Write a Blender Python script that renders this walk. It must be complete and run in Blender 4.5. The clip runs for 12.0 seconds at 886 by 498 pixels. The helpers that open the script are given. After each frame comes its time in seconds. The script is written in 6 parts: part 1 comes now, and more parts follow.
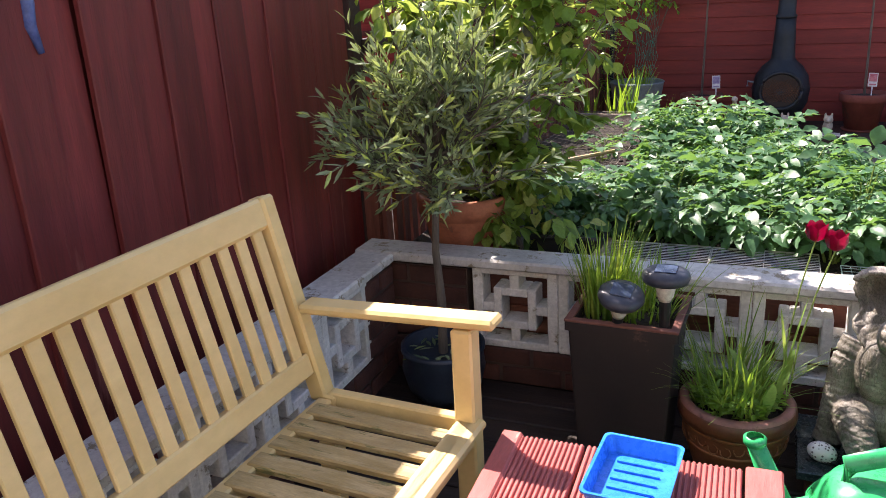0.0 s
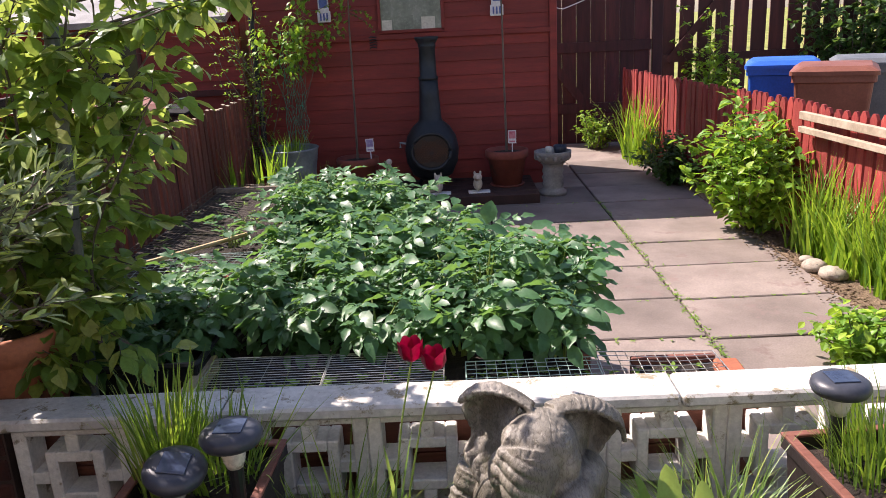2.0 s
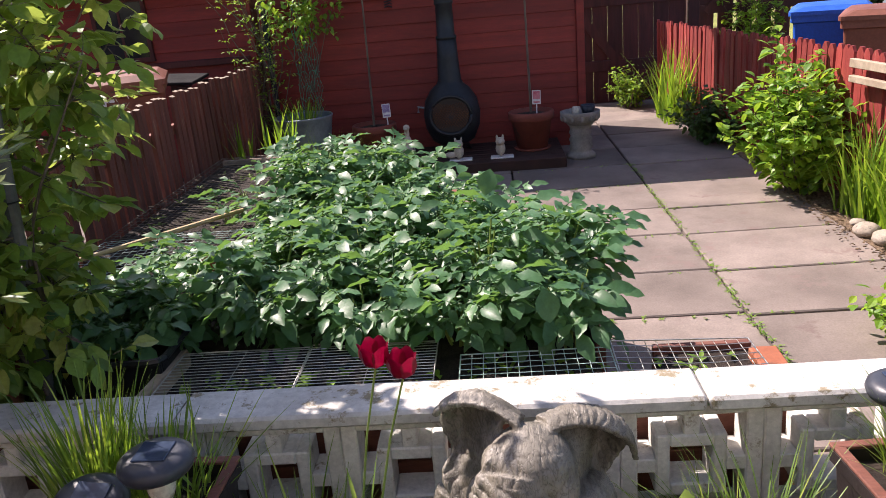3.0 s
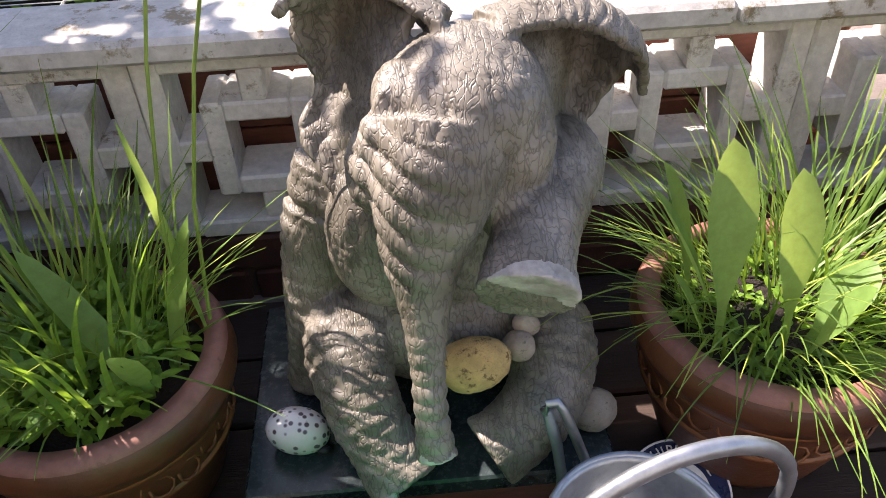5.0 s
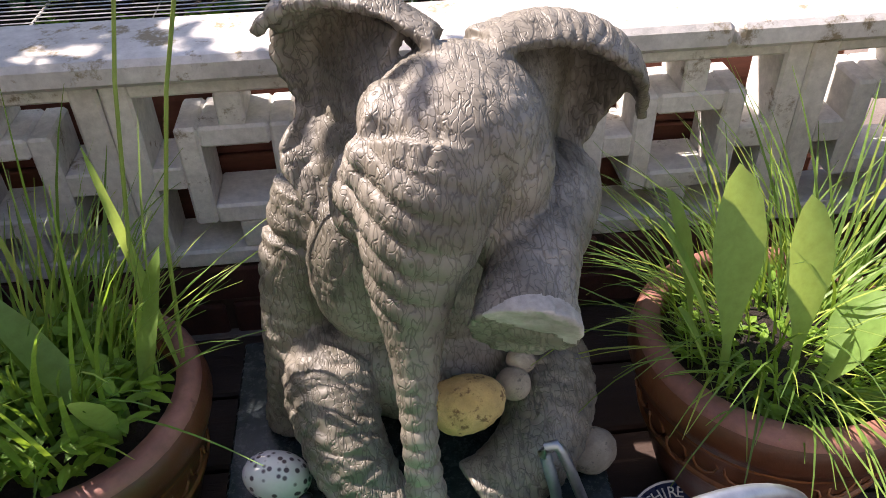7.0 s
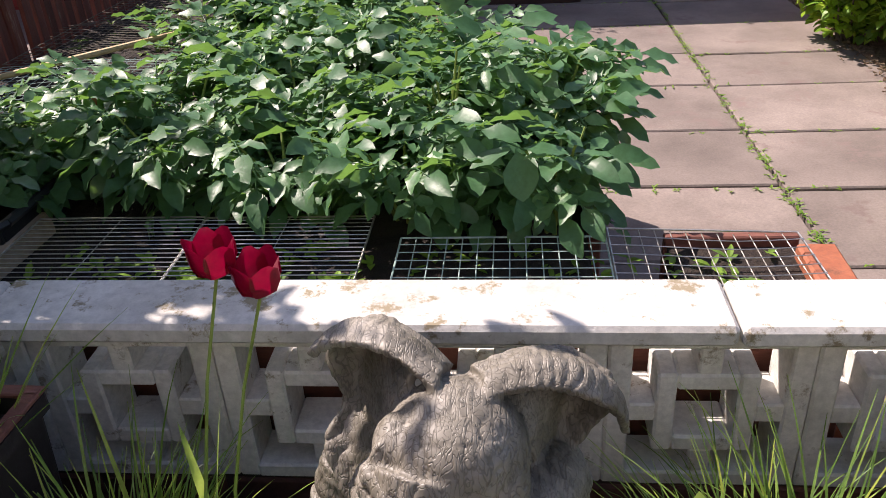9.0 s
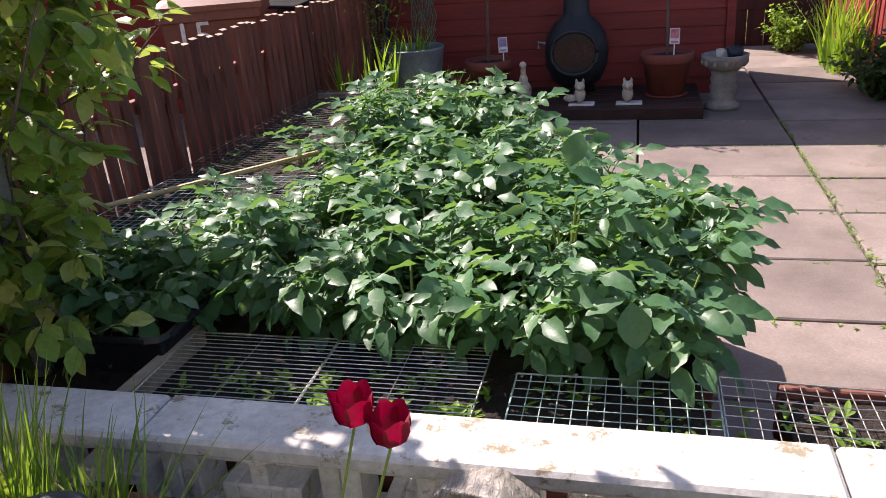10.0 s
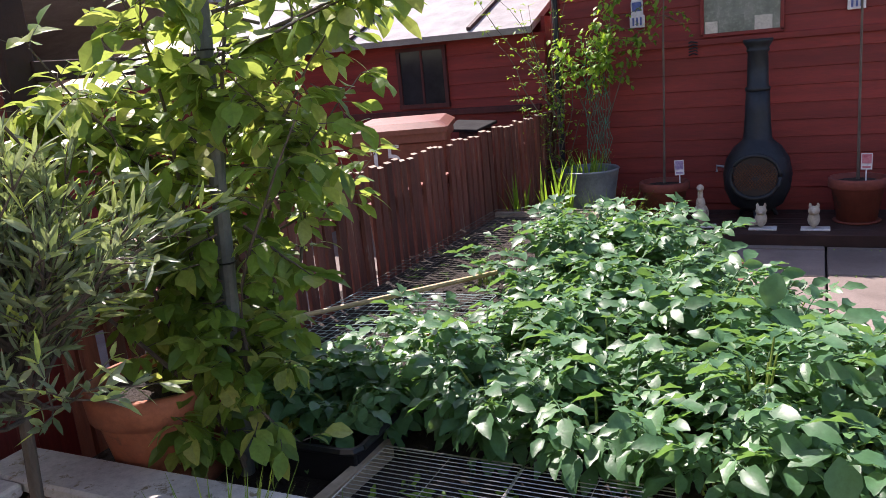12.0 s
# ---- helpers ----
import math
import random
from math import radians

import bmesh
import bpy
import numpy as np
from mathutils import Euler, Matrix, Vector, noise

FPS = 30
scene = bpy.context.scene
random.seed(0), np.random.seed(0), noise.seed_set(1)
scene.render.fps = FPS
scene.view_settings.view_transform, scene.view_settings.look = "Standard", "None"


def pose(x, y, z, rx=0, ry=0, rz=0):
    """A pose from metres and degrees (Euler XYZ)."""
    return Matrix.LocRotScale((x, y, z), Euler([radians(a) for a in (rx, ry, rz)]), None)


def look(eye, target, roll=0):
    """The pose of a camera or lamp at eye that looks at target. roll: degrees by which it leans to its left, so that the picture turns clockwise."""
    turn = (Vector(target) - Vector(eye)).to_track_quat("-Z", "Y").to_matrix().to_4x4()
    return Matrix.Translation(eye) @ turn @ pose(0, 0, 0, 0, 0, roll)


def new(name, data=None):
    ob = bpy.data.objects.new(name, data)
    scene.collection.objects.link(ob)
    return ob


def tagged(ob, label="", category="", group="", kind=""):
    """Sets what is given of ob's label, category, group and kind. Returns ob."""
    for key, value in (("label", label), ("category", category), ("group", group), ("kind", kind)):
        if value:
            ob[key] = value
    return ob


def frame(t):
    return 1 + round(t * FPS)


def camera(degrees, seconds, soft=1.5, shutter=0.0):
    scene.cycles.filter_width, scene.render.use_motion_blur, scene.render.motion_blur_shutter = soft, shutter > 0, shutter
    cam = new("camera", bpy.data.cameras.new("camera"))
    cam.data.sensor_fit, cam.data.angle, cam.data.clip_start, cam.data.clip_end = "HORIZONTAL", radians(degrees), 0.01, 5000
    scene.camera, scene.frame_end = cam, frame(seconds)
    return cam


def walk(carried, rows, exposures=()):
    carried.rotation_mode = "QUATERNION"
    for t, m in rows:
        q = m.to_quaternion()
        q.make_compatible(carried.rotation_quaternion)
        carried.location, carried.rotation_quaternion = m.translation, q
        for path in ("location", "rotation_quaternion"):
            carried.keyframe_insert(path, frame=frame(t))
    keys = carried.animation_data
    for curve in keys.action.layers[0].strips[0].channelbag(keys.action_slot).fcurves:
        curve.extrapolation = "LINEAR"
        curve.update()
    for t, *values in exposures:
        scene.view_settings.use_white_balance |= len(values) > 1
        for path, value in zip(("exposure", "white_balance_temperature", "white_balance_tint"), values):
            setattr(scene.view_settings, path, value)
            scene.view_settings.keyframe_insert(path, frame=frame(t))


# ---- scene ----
cam = camera(58.7, 12.0, soft=0.75)
PATH = [
    (0, (-0.101, -2.361, 1.362), (-0.842, -0.623, 0.709), -3.3),
    (0.5, (0.036, -2.247, 1.362), (-0.599, -0.445, 0.771), -3.2),
    (1, (0.101, -2.084, 1.351), (-0.295, -0.218, 0.748), -5.0),
    (1.5, (0.126, -1.881, 1.35), (-0.059, 0.016, 0.743), -4.6),
    (2, (0.146, -1.766, 1.357), (0.105, 0.154, 0.799), -2.9),
    (2.5, (0.223, -1.654, 1.351), (0.15, 0.263, 0.785), -4.4),
    (3, (0.269, -1.473, 1.296), (0.122, 0.418, 0.661), -5.1),
    (3.5, (0.245, -1.242, 1.178), (0.153, 0.562, 0.319), -4.9),
    (5.3, (0.238, -0.927, 0.851), (0.333, 0.58, -0.46), -2.4),
    (5.5, (0.238, -0.921, 0.848), (0.341, 0.593, -0.455), -2.3),
    (6, (0.237, -0.91, 0.85), (0.347, 0.645, -0.403), -2.3),
    (6.5, (0.233, -0.905, 0.846), (0.355, 0.669, -0.383), -1.8),
    (6.7, (0.23, -0.899, 0.841), (0.362, 0.657, -0.408), -1.7),
    (8.5, (0.316, -0.918, 1.0), (0.326, 0.753, -0.098), -3.2),
    (9, (0.36, -0.939, 1.104), (0.178, 0.792, 0.118), -3.4),
    (9.5, (0.366, -0.966, 1.169), (0.042, 0.809, 0.304), -4.0),
    (10, (0.365, -0.992, 1.232), (-0.103, 0.796, 0.468), -4.4),
    (10.5, (0.357, -1.024, 1.276), (-0.228, 0.8, 0.702), -4.1),
    (11, (0.344, -1.05, 1.301), (-0.375, 0.749, 0.801), -4.7),
    (11.5, (0.33, -1.061, 1.306), (-0.473, 0.713, 0.85), -5.4),
    (12, (0.319, -1.059, 1.299), (-0.534, 0.688, 0.829), -5.2),
]
walk(cam, [(t, look(eye, target, roll)) for t, eye, target, roll in PATH],
     [(0.0, 1.66, 6750, 25), (1.5, 1.32, 6750, 25), (3.0, 1.05, 6750, 25), (5.3, 1.74, 6800, 25), (6.7, 1.55, 6800, 25), (8.5, 0.98, 6800, 25), (9.5, 0.92, 6750, 25), (10.5, 1.40, 6650, 28), (12.0, 1.36, 6500, 28)])

# ---- daylight ----
SUN_FROM = Vector((-0.71, 0.54, 1.0)).normalized()
world = bpy.data.worlds.new("sky")
scene.world = world
world.use_nodes = True
wn = world.node_tree.nodes
sky = wn.new("ShaderNodeTexSky")
sky.sky_type = "NISHITA"
sky.sun_disc = False
sky.sun_elevation = math.asin(SUN_FROM.z)
sky.sun_rotation = math.atan2(SUN_FROM.x, SUN_FROM.y)
wn["Background"].inputs["Strength"].default_value = 0.098
world.node_tree.links.new(sky.outputs[0], wn["Background"].inputs[0])
sun = new("sun", bpy.data.lights.new("sun", "SUN"))
sun.data.energy, sun.data.angle, sun.data.color = 5.0, radians(0.53), (1.0, 0.95, 0.86)
sun.matrix_world = look(SUN_FROM * 20, (0, 0, 0))

# ---- materials ----
def nodes_of(name):
    m = bpy.data.materials.new(name)
    m.use_nodes = True
    return m, m.node_tree.nodes, m.node_tree.links, m.node_tree.nodes["Principled BSDF"]


def coords(n, l, stretch, per_object=True):
    tc = n.new("ShaderNodeTexCoord")
    mp = n.new("ShaderNodeMapping")
    mp.inputs["Scale"].default_value = stretch
    l.new(tc.outputs["Object"], mp.inputs["Vector"])
    if per_object:
        oi = n.new("ShaderNodeObjectInfo")
        sc = n.new("ShaderNodeMath")
        sc.operation = "MULTIPLY"
        sc.inputs[1].default_value = 37.0
        l.new(oi.outputs["Random"], sc.inputs[0])
        l.new(sc.outputs[0], mp.inputs["Location"])
    return mp.outputs[0]


def noise_tex(n, l, vec, scale, detail=4.0, rough=0.6):
    t = n.new("ShaderNodeTexNoise")
    t.inputs["Scale"].default_value, t.inputs["Detail"].default_value, t.inputs["Roughness"].default_value = scale, detail, rough
    l.new(vec, t.inputs["Vector"])
    return t.outputs["Fac"]


def ramp(n, l, fac, stops):
    r = n.new("ShaderNodeValToRGB")
    e = r.color_ramp.elements
    while len(e) < len(stops):
        e.new(0.5)
    for k, (p, c) in zip(e, stops):
        k.position, k.color = p, (*c, 1)
    l.new(fac, r.inputs["Fac"])
    return r.outputs["Color"]


def mix(n, l, fac, a, b, blend="MIX"):
    m = n.new("ShaderNodeMix")
    m.data_type, m.blend_type = "RGBA", blend
    for sock, v in ((m.inputs["Factor"], fac), (m.inputs["A"], a), (m.inputs["B"], b)):
        if isinstance(v, (int, float)):
            sock.default_value = v
        elif isinstance(v, tuple):
            sock.default_value = (*v, 1)
        else:
            l.new(v, sock)
    return m.outputs["Result"]


def surface(name, dark, light, scale=6.0, stretch=(1, 1, 1), rough=0.7, metal=0.0, fine=60.0, bump=0.3, depth=0.004,
            worn=None, worn_scale=5.0, worn_from=0.62, vary=0.0, island=False, spec=0.4, coat=0.0, grit=1.0):
    """A painted, stone, wood or metal surface: two scales of colour, wear of another colour, grain relief."""
    m, n, l, p = nodes_of(name)
    v = coords(n, l, stretch)
    big = noise_tex(n, l, v, scale)
    small = noise_tex(n, l, v, fine, 5.0, 0.7)
    col = ramp(n, l, big, [(0.3, dark), (0.7, light)])
    grain = ramp(n, l, small, [(0.25, (1 - 0.28 * grit,) * 3), (0.75, (1 + 0.15 * grit,) * 3)])
    col = mix(n, l, 1.0, col, grain, "MULTIPLY")
    if worn:
        w = noise_tex(n, l, v, worn_scale, 6.0, 0.72)
        wf = ramp(n, l, w, [(worn_from, (0, 0, 0)), (worn_from + 0.07, (1, 1, 1))])
        col = mix(n, l, wf, col, worn)
    if vary:
        if island:
            src = n.new("ShaderNodeNewGeometry").outputs["Random Per Island"]
        else:
            src = n.new("ShaderNodeObjectInfo").outputs["Random"]
        k = ramp(n, l, src, [(0.0, (1 - vary,) * 3), (1.0, (1 + vary,) * 3)])
        col = mix(n, l, 1.0, col, k, "MULTIPLY")
    l.new(col, p.inputs["Base Color"])
    rr = ramp(n, l, small, [(0.2, (max(rough - 0.12, 0.02),) * 3), (0.8, (min(rough + 0.12, 1),) * 3)])
    l.new(rr, p.inputs["Roughness"])
    p.inputs["Metallic"].default_value = metal
    p.inputs["Specular IOR Level"].default_value = spec
    p.inputs["Coat Weight"].default_value = coat
    if bump:
        b = n.new("ShaderNodeBump")
        b.inputs["Strength"].default_value, b.inputs["Distance"].default_value = bump, depth
        l.new(small, b.inputs["Height"])
        l.new(b.outputs[0], p.inputs["Normal"])
    return m


def foliage(name, dark, light, young=None, shine=0.35, rough=0.45, tint=(0.5, 0.75, 0.1)):
    """Leaves: colour that differs from leaf to leaf, light shining through."""
    m, n, l, p = nodes_of(name)
    v = coords(n, l, (1, 1, 1), False)
    isl = n.new("ShaderNodeNewGeometry").outputs["Random Per Island"]
    stops = [(0.0, dark), (0.7, light)] + ([(0.97, young)] if young else [])
    col = ramp(n, l, isl, stops)
    fine = noise_tex(n, l, v, 90.0)
    col = mix(n, l, 1.0, col, ramp(n, l, fine, [(0.3, (0.75, 0.75, 0.75)), (0.7, (1.2, 1.2, 1.2))]), "MULTIPLY")
    l.new(col, p.inputs["Base Color"])
    p.inputs["Roughness"].default_value, p.inputs["Specular IOR Level"].default_value = rough, 0.36
    b = n.new("ShaderNodeBump")
    b.inputs["Strength"].default_value, b.inputs["Distance"].default_value = 0.25, 0.003
    l.new(fine, b.inputs["Height"])
    l.new(b.outputs[0], p.inputs["Normal"])
    tr = n.new("ShaderNodeBsdfTranslucent")
    l.new(mix(n, l, 0.55, col, tint), tr.inputs["Color"])
    ms = n.new("ShaderNodeMixShader")
    ms.inputs[0].default_value = shine
    l.new(p.outputs[0], ms.inputs[1])
    l.new(tr.outputs[0], ms.inputs[2])
    l.new(ms.outputs[0], n["Material Output"].inputs["Surface"])
    return m


WHITE_STONE = surface("white_painted_concrete", (0.58, 0.56, 0.51), (0.80, 0.78, 0.73), 5, rough=0.8, fine=70, bump=0.4, worn=(0.26, 0.22, 0.16), worn_scale=14, worn_from=0.60)
COPING_M = surface("weathered_white_coping", (0.44, 0.42, 0.38), (0.66, 0.64, 0.60), 4, rough=0.85, fine=55, bump=0.5, worn=(0.24, 0.20, 0.13), worn_scale=17, worn_from=0.565)
BRICK_M = surface("red_brown_brick", (0.060, 0.024, 0.018), (0.115, 0.044, 0.031), 9, rough=0.9, fine=90, bump=0.6, vary=0.25)
MORTAR_M = surface("mortar", (0.050, 0.030, 0.024), (0.090, 0.058, 0.046), 9, rough=0.95, fine=80, bump=0.5)
FENCE_RED = surface("dark_red_fence_stain", (0.11, 0.016, 0.016), (0.21, 0.034, 0.032), 2.2, (6, 6, 0.7), 0.62, fine=14, bump=0.5, worn=(0.24, 0.075, 0.06), worn_scale=1.6, worn_from=0.61, vary=0.25)
PICKET_RED = surface("sunfaded_red_picket", (0.20, 0.022, 0.018), (0.33, 0.045, 0.036), 3, (8, 8, 1), 0.7, fine=16, bump=0.5, worn=(0.32, 0.16, 0.12), worn_scale=3, worn_from=0.64, vary=0.3)
PICKET_BROWN = surface("brown_red_picket", (0.10, 0.030, 0.020), (0.19, 0.065, 0.042), 3, (8, 8, 1), 0.75, fine=16, bump=0.5, worn=(0.24, 0.15, 0.10), worn_scale=3, worn_from=0.6, vary=0.35)
RAW_EDGE = surface("pale_cut_timber", (0.30, 0.23, 0.16), (0.46, 0.37, 0.27), 8, (1, 1, 1), 0.8, fine=40)
SHED_RED = surface("red_shed_cladding", (0.155, 0.017, 0.013), (0.25, 0.030, 0.023), 2.0, (0.8, 4, 7), 0.6, fine=18, bump=0.4, worn=(0.30, 0.10, 0.07), worn_scale=4, worn_from=0.68, vary=0.12)
DARK_TIMBER = surface("dark_brown_timber", (0.022, 0.010, 0.008), (0.055, 0.024, 0.018), 3, (2, 2, 2), 0.75, fine=30, bump=0.4, vary=0.2)
GATE_M = surface("dark_red_gate", (0.045, 0.012, 0.011), (0.09, 0.022, 0.020), 3, (6, 6, 0.8), 0.7, fine=20, bump=0.4, vary=0.3)
DECK_M = surface("wet_dark_decking", (0.016, 0.010, 0.008), (0.045, 0.027, 0.019), 3, (0.8, 7, 4), 0.6, fine=26, bump=0.5, worn=(0.09, 0.06, 0.045), worn_scale=4, worn_from=0.62, vary=0.3)
SLAB_M = surface("concrete_paving", (0.145, 0.117, 0.100), (0.245, 0.200, 0.173), 3, rough=0.9, fine=120, bump=0.5, depth=0.003, worn=(0.17, 0.125, 0.11), worn_scale=5, worn_from=0.58, vary=0.22)
SOIL_M = surface("dark_soil", (0.014, 0.010, 0.008), (0.050, 0.034, 0.025), 14, rough=0.95, fine=70, bump=1.0, depth=0.02)
MULCH_M = surface("bark_mulch", (0.12, 0.075, 0.045), (0.34, 0.24, 0.15), 30, rough=0.95, fine=110, bump=1.0, depth=0.02)
GRASS_GROUND = surface("rough_grass", (0.14, 0.16, 0.03), (0.30, 0.31, 0.07), 0.5, rough=0.95, fine=14, bump=0.8, depth=0.05)
YELLOW_WOOD = surface("yellow_painted_wood", (0.60, 0.43, 0.17), (0.74, 0.56, 0.26), 2, (2, 1, 2), 0.5, fine=22, bump=0.15, worn=(0.46, 0.33, 0.13), worn_scale=7, worn_from=0.70, grit=0.3)
SEAT_WOOD = surface("mossy_worn_yellow_wood", (0.32, 0.22, 0.075), (0.54, 0.41, 0.20), 5, (1.2, 7, 5), 0.6, fine=45, bump=0.4, worn=(0.16, 0.15, 0.05), worn_scale=9, worn_from=0.57)
RED_TILE = surface("red_painted_ridged_board", (0.36, 0.075, 0.062), (0.50, 0.13, 0.11), 6, (6, 1, 3), 0.55, fine=60, bump=0.3, worn=(0.52, 0.26, 0.21), worn_scale=9, worn_from=0.64)
TERRACOTTA = surface("terracotta", (0.26, 0.075, 0.035), (0.42, 0.15, 0.075), 7, rough=0.75, fine=80, bump=0.3, worn=(0.13, 0.06, 0.035), worn_scale=8, worn_from=0.6)
GLAZED_POT = surface("glazed_brown_pot", (0.075, 0.026, 0.012), (0.17, 0.062, 0.026), 7, rough=0.38, fine=60, bump=0.25, worn=(0.09, 0.04, 0.02), worn_scale=8, worn_from=0.6)
DARK_PLANTER = surface("dark_red_brown_planter", (0.014, 0.010, 0.010), (0.030, 0.019, 0.017), 5, rough=0.65, fine=60, bump=0.3, worn=(0.12, 0.06, 0.05), worn_scale=5, worn_from=0.65)
BLUE_GLAZE = surface("dark_blue_pot", (0.012, 0.016, 0.026), (0.03, 0.042, 0.062), 6, rough=0.4, fine=60, bump=0.2)
BLACK_PLASTIC = surface("black_plastic", (0.010, 0.010, 0.011), (0.018, 0.018, 0.020), 6, rough=0.42, fine=80, bump=0.1)
GREY_SOLAR = surface("grey_blue_plastic", (0.028, 0.032, 0.042), (0.05, 0.055, 0.07), 6, rough=0.4, fine=80, bump=0.1)
SOLAR_CELL = surface("solar_cell", (0.02, 0.03, 0.06), (0.05, 0.07, 0.11), 20, rough=0.12, fine=60, bump=0.0)
CLEAR_PLASTIC = surface("milky_plastic", (0.45, 0.43, 0.36), (0.6, 0.58, 0.5), 6, rough=0.3, fine=60, bump=0.05)
ZINC = surface("galvanised_metal", (0.30, 0.32, 0.34), (0.48, 0.50, 0.52), 12, rough=0.42, metal=0.85, fine=50, bump=0.15)
ZINC_OLD = surface("dull_zinc", (0.16, 0.19, 0.21), (0.28, 0.31, 0.33), 9, rough=0.6, metal=0.5, fine=50, bump=0.25)
IRON = surface("dark_cast_iron", (0.012, 0.016, 0.019), (0.028, 0.034, 0.040), 8, rough=0.55, metal=0.3, fine=50, bump=0.4)
RUST = surface("rusty_mesh", (0.10, 0.04, 0.02), (0.18, 0.08, 0.04), 20, rough=0.8, metal=0.3, fine=60)
WIRE = surface("steel_wire", (0.42, 0.40, 0.36), (0.62, 0.60, 0.56), 30, rough=0.35, metal=0.8, fine=80, bump=0.1)
GREEN_WIRE = surface("pale_green_coated_wire", (0.30, 0.42, 0.38), (0.46, 0.58, 0.54), 30, rough=0.45, fine=80, bump=0.1)
OLD_WIRE = surface("tarnished_wire", (0.10, 0.085, 0.065), (0.20, 0.17, 0.13), 30, rough=0.6, metal=0.3, fine=80, bump=0.1)
BLACK_FELT = surface("rough_black_felt", (0.012, 0.012, 0.013), (0.03, 0.03, 0.03), 8, rough=0.95, fine=60, bump=0.4, spec=0.1)
POT_RIM = surface("dull_pink_clay", (0.20, 0.085, 0.062), (0.32, 0.15, 0.115), 9, rough=0.6, fine=80, bump=0.3, worn=(0.12, 0.06, 0.045), worn_scale=12, worn_from=0.57)
GLAZE_BAND = surface("ochre_glaze_band", (0.16, 0.058, 0.020), (0.26, 0.105, 0.036), 9, rough=0.45, fine=60, bump=0.2, worn=(0.08, 0.04, 0.02), worn_scale=14, worn_from=0.58)
POT_RED = surface("dark_red_clay", (0.15, 0.036, 0.024), (0.24, 0.066, 0.045), 7, rough=0.75, fine=80, bump=0.3, worn=(0.11, 0.045, 0.03), worn_scale=8, worn_from=0.6)
BLUE_PLASTIC = surface("bright_blue_plastic", (0.012, 0.19, 0.68), (0.02, 0.24, 0.78), 5, rough=0.28, fine=60, bump=0.05)
BLUE_BIN_M = surface("blue_bin_plastic", (0.012, 0.10, 0.48), (0.02, 0.13, 0.60), 5, rough=0.45, fine=60, bump=0.1)
GREY_BIN_M = surface("grey_bin_plastic", (0.10, 0.11, 0.12), (0.15, 0.16, 0.17), 5, rough=0.5, fine=60, bump=0.1)
BROWN_BIN_M = surface("brown_bin_plastic", (0.17, 0.055, 0.032), (0.25, 0.090, 0.055), 4, rough=0.5, fine=60, bump=0.1)
GREEN_PLASTIC = surface("green_plastic", (0.012, 0.36, 0.11), (0.02, 0.45, 0.15), 5, rough=0.3, fine=60, bump=0.05, coat=0.3)
WHITE_PAINT = surface("white_paint", (0.66, 0.65, 0.62), (0.80, 0.79, 0.76), 8, rough=0.6, fine=60, bump=0.1)
GRANITE = surface("black_granite", (0.012, 0.020, 0.022), (0.045, 0.060, 0.062), 60, rough=0.25, fine=160, bump=0.05)
BARK_M = surface("grey_brown_bark", (0.07, 0.055, 0.042), (0.16, 0.13, 0.10), 6, (5, 5, 1), 0.85, fine=40, bump=0.7)
POLE_M = surface("grey_plastic_pole", (0.09, 0.10, 0.095), (0.15, 0.16, 0.155), 5, rough=0.5, fine=60, bump=0.1)
FELT_ROOF = surface("grey_roof_felt", (0.22, 0.215, 0.21), (0.34, 0.335, 0.325), 6, rough=0.95, fine=120, bump=0.5)
GLASS_DARK = surface("dark_window_glass", (0.012, 0.015, 0.018), (0.03, 0.035, 0.04), 3, rough=0.08, fine=20, bump=0.0)
GLASS_FROST = surface("frosted_window_glass", (0.10, 0.13, 0.10), (0.24, 0.26, 0.22), 5, rough=0.25, fine=30, bump=0.1)
STICK_M = surface("bare_cane", (0.42, 0.30, 0.15), (0.58, 0.44, 0.24), 9, (1, 1, 1), 0.7, fine=50)
GREEN_NET = surface("green_netting", (0.01, 0.22, 0.14), (0.02, 0.32, 0.22), 9, rough=0.5, fine=50)
WHITE_LABEL = surface("white_card", (0.55, 0.52, 0.52), (0.72, 0.70, 0.70), 20, rough=0.5, fine=60, bump=0.0)
PINK_PRINT = surface("pink_print", (0.42, 0.07, 0.10), (0.62, 0.25, 0.28), 40, rough=0.5, fine=90, bump=0.0)
PURPLE_PRINT = surface("purple_print", (0.20, 0.14, 0.30), (0.42, 0.34, 0.50), 40, rough=0.5, fine=90, bump=0.0)
BLUE_PRINT = surface("blue_glaze_print", (0.03, 0.06, 0.22), (0.12, 0.16, 0.36), 40, rough=0.4, fine=90, bump=0.0)
NAVY = surface("navy_enamel", (0.012, 0.02, 0.06), (0.02, 0.03, 0.09), 10, rough=0.3, fine=60, bump=0.05)
CREAM_STONE = surface("cream_figure", (0.36, 0.30, 0.22), (0.58, 0.52, 0.42), 14, rough=0.7, fine=80, bump=0.4, worn=(0.16, 0.12, 0.08), worn_scale=16, worn_from=0.58)
BIRDBATH_M = surface("grey_cast_stone", (0.17, 0.16, 0.14), (0.32, 0.30, 0.27), 9, rough=0.9, fine=80, bump=0.6)
STONE_M = surface("grey_pebble", (0.26, 0.21, 0.16), (0.44, 0.38, 0.31), 14, rough=0.8, fine=120, bump=0.6, worn=(0.14, 0.12, 0.10), worn_scale=60, worn_from=0.57)
YELLOW_STONE = surface("yellow_pumice", (0.46, 0.29, 0.10), (0.64, 0.45, 0.20), 12, rough=0.9, fine=70, bump=1.0, depth=0.006, worn=(0.20, 0.12, 0.05), worn_scale=75, worn_from=0.55)


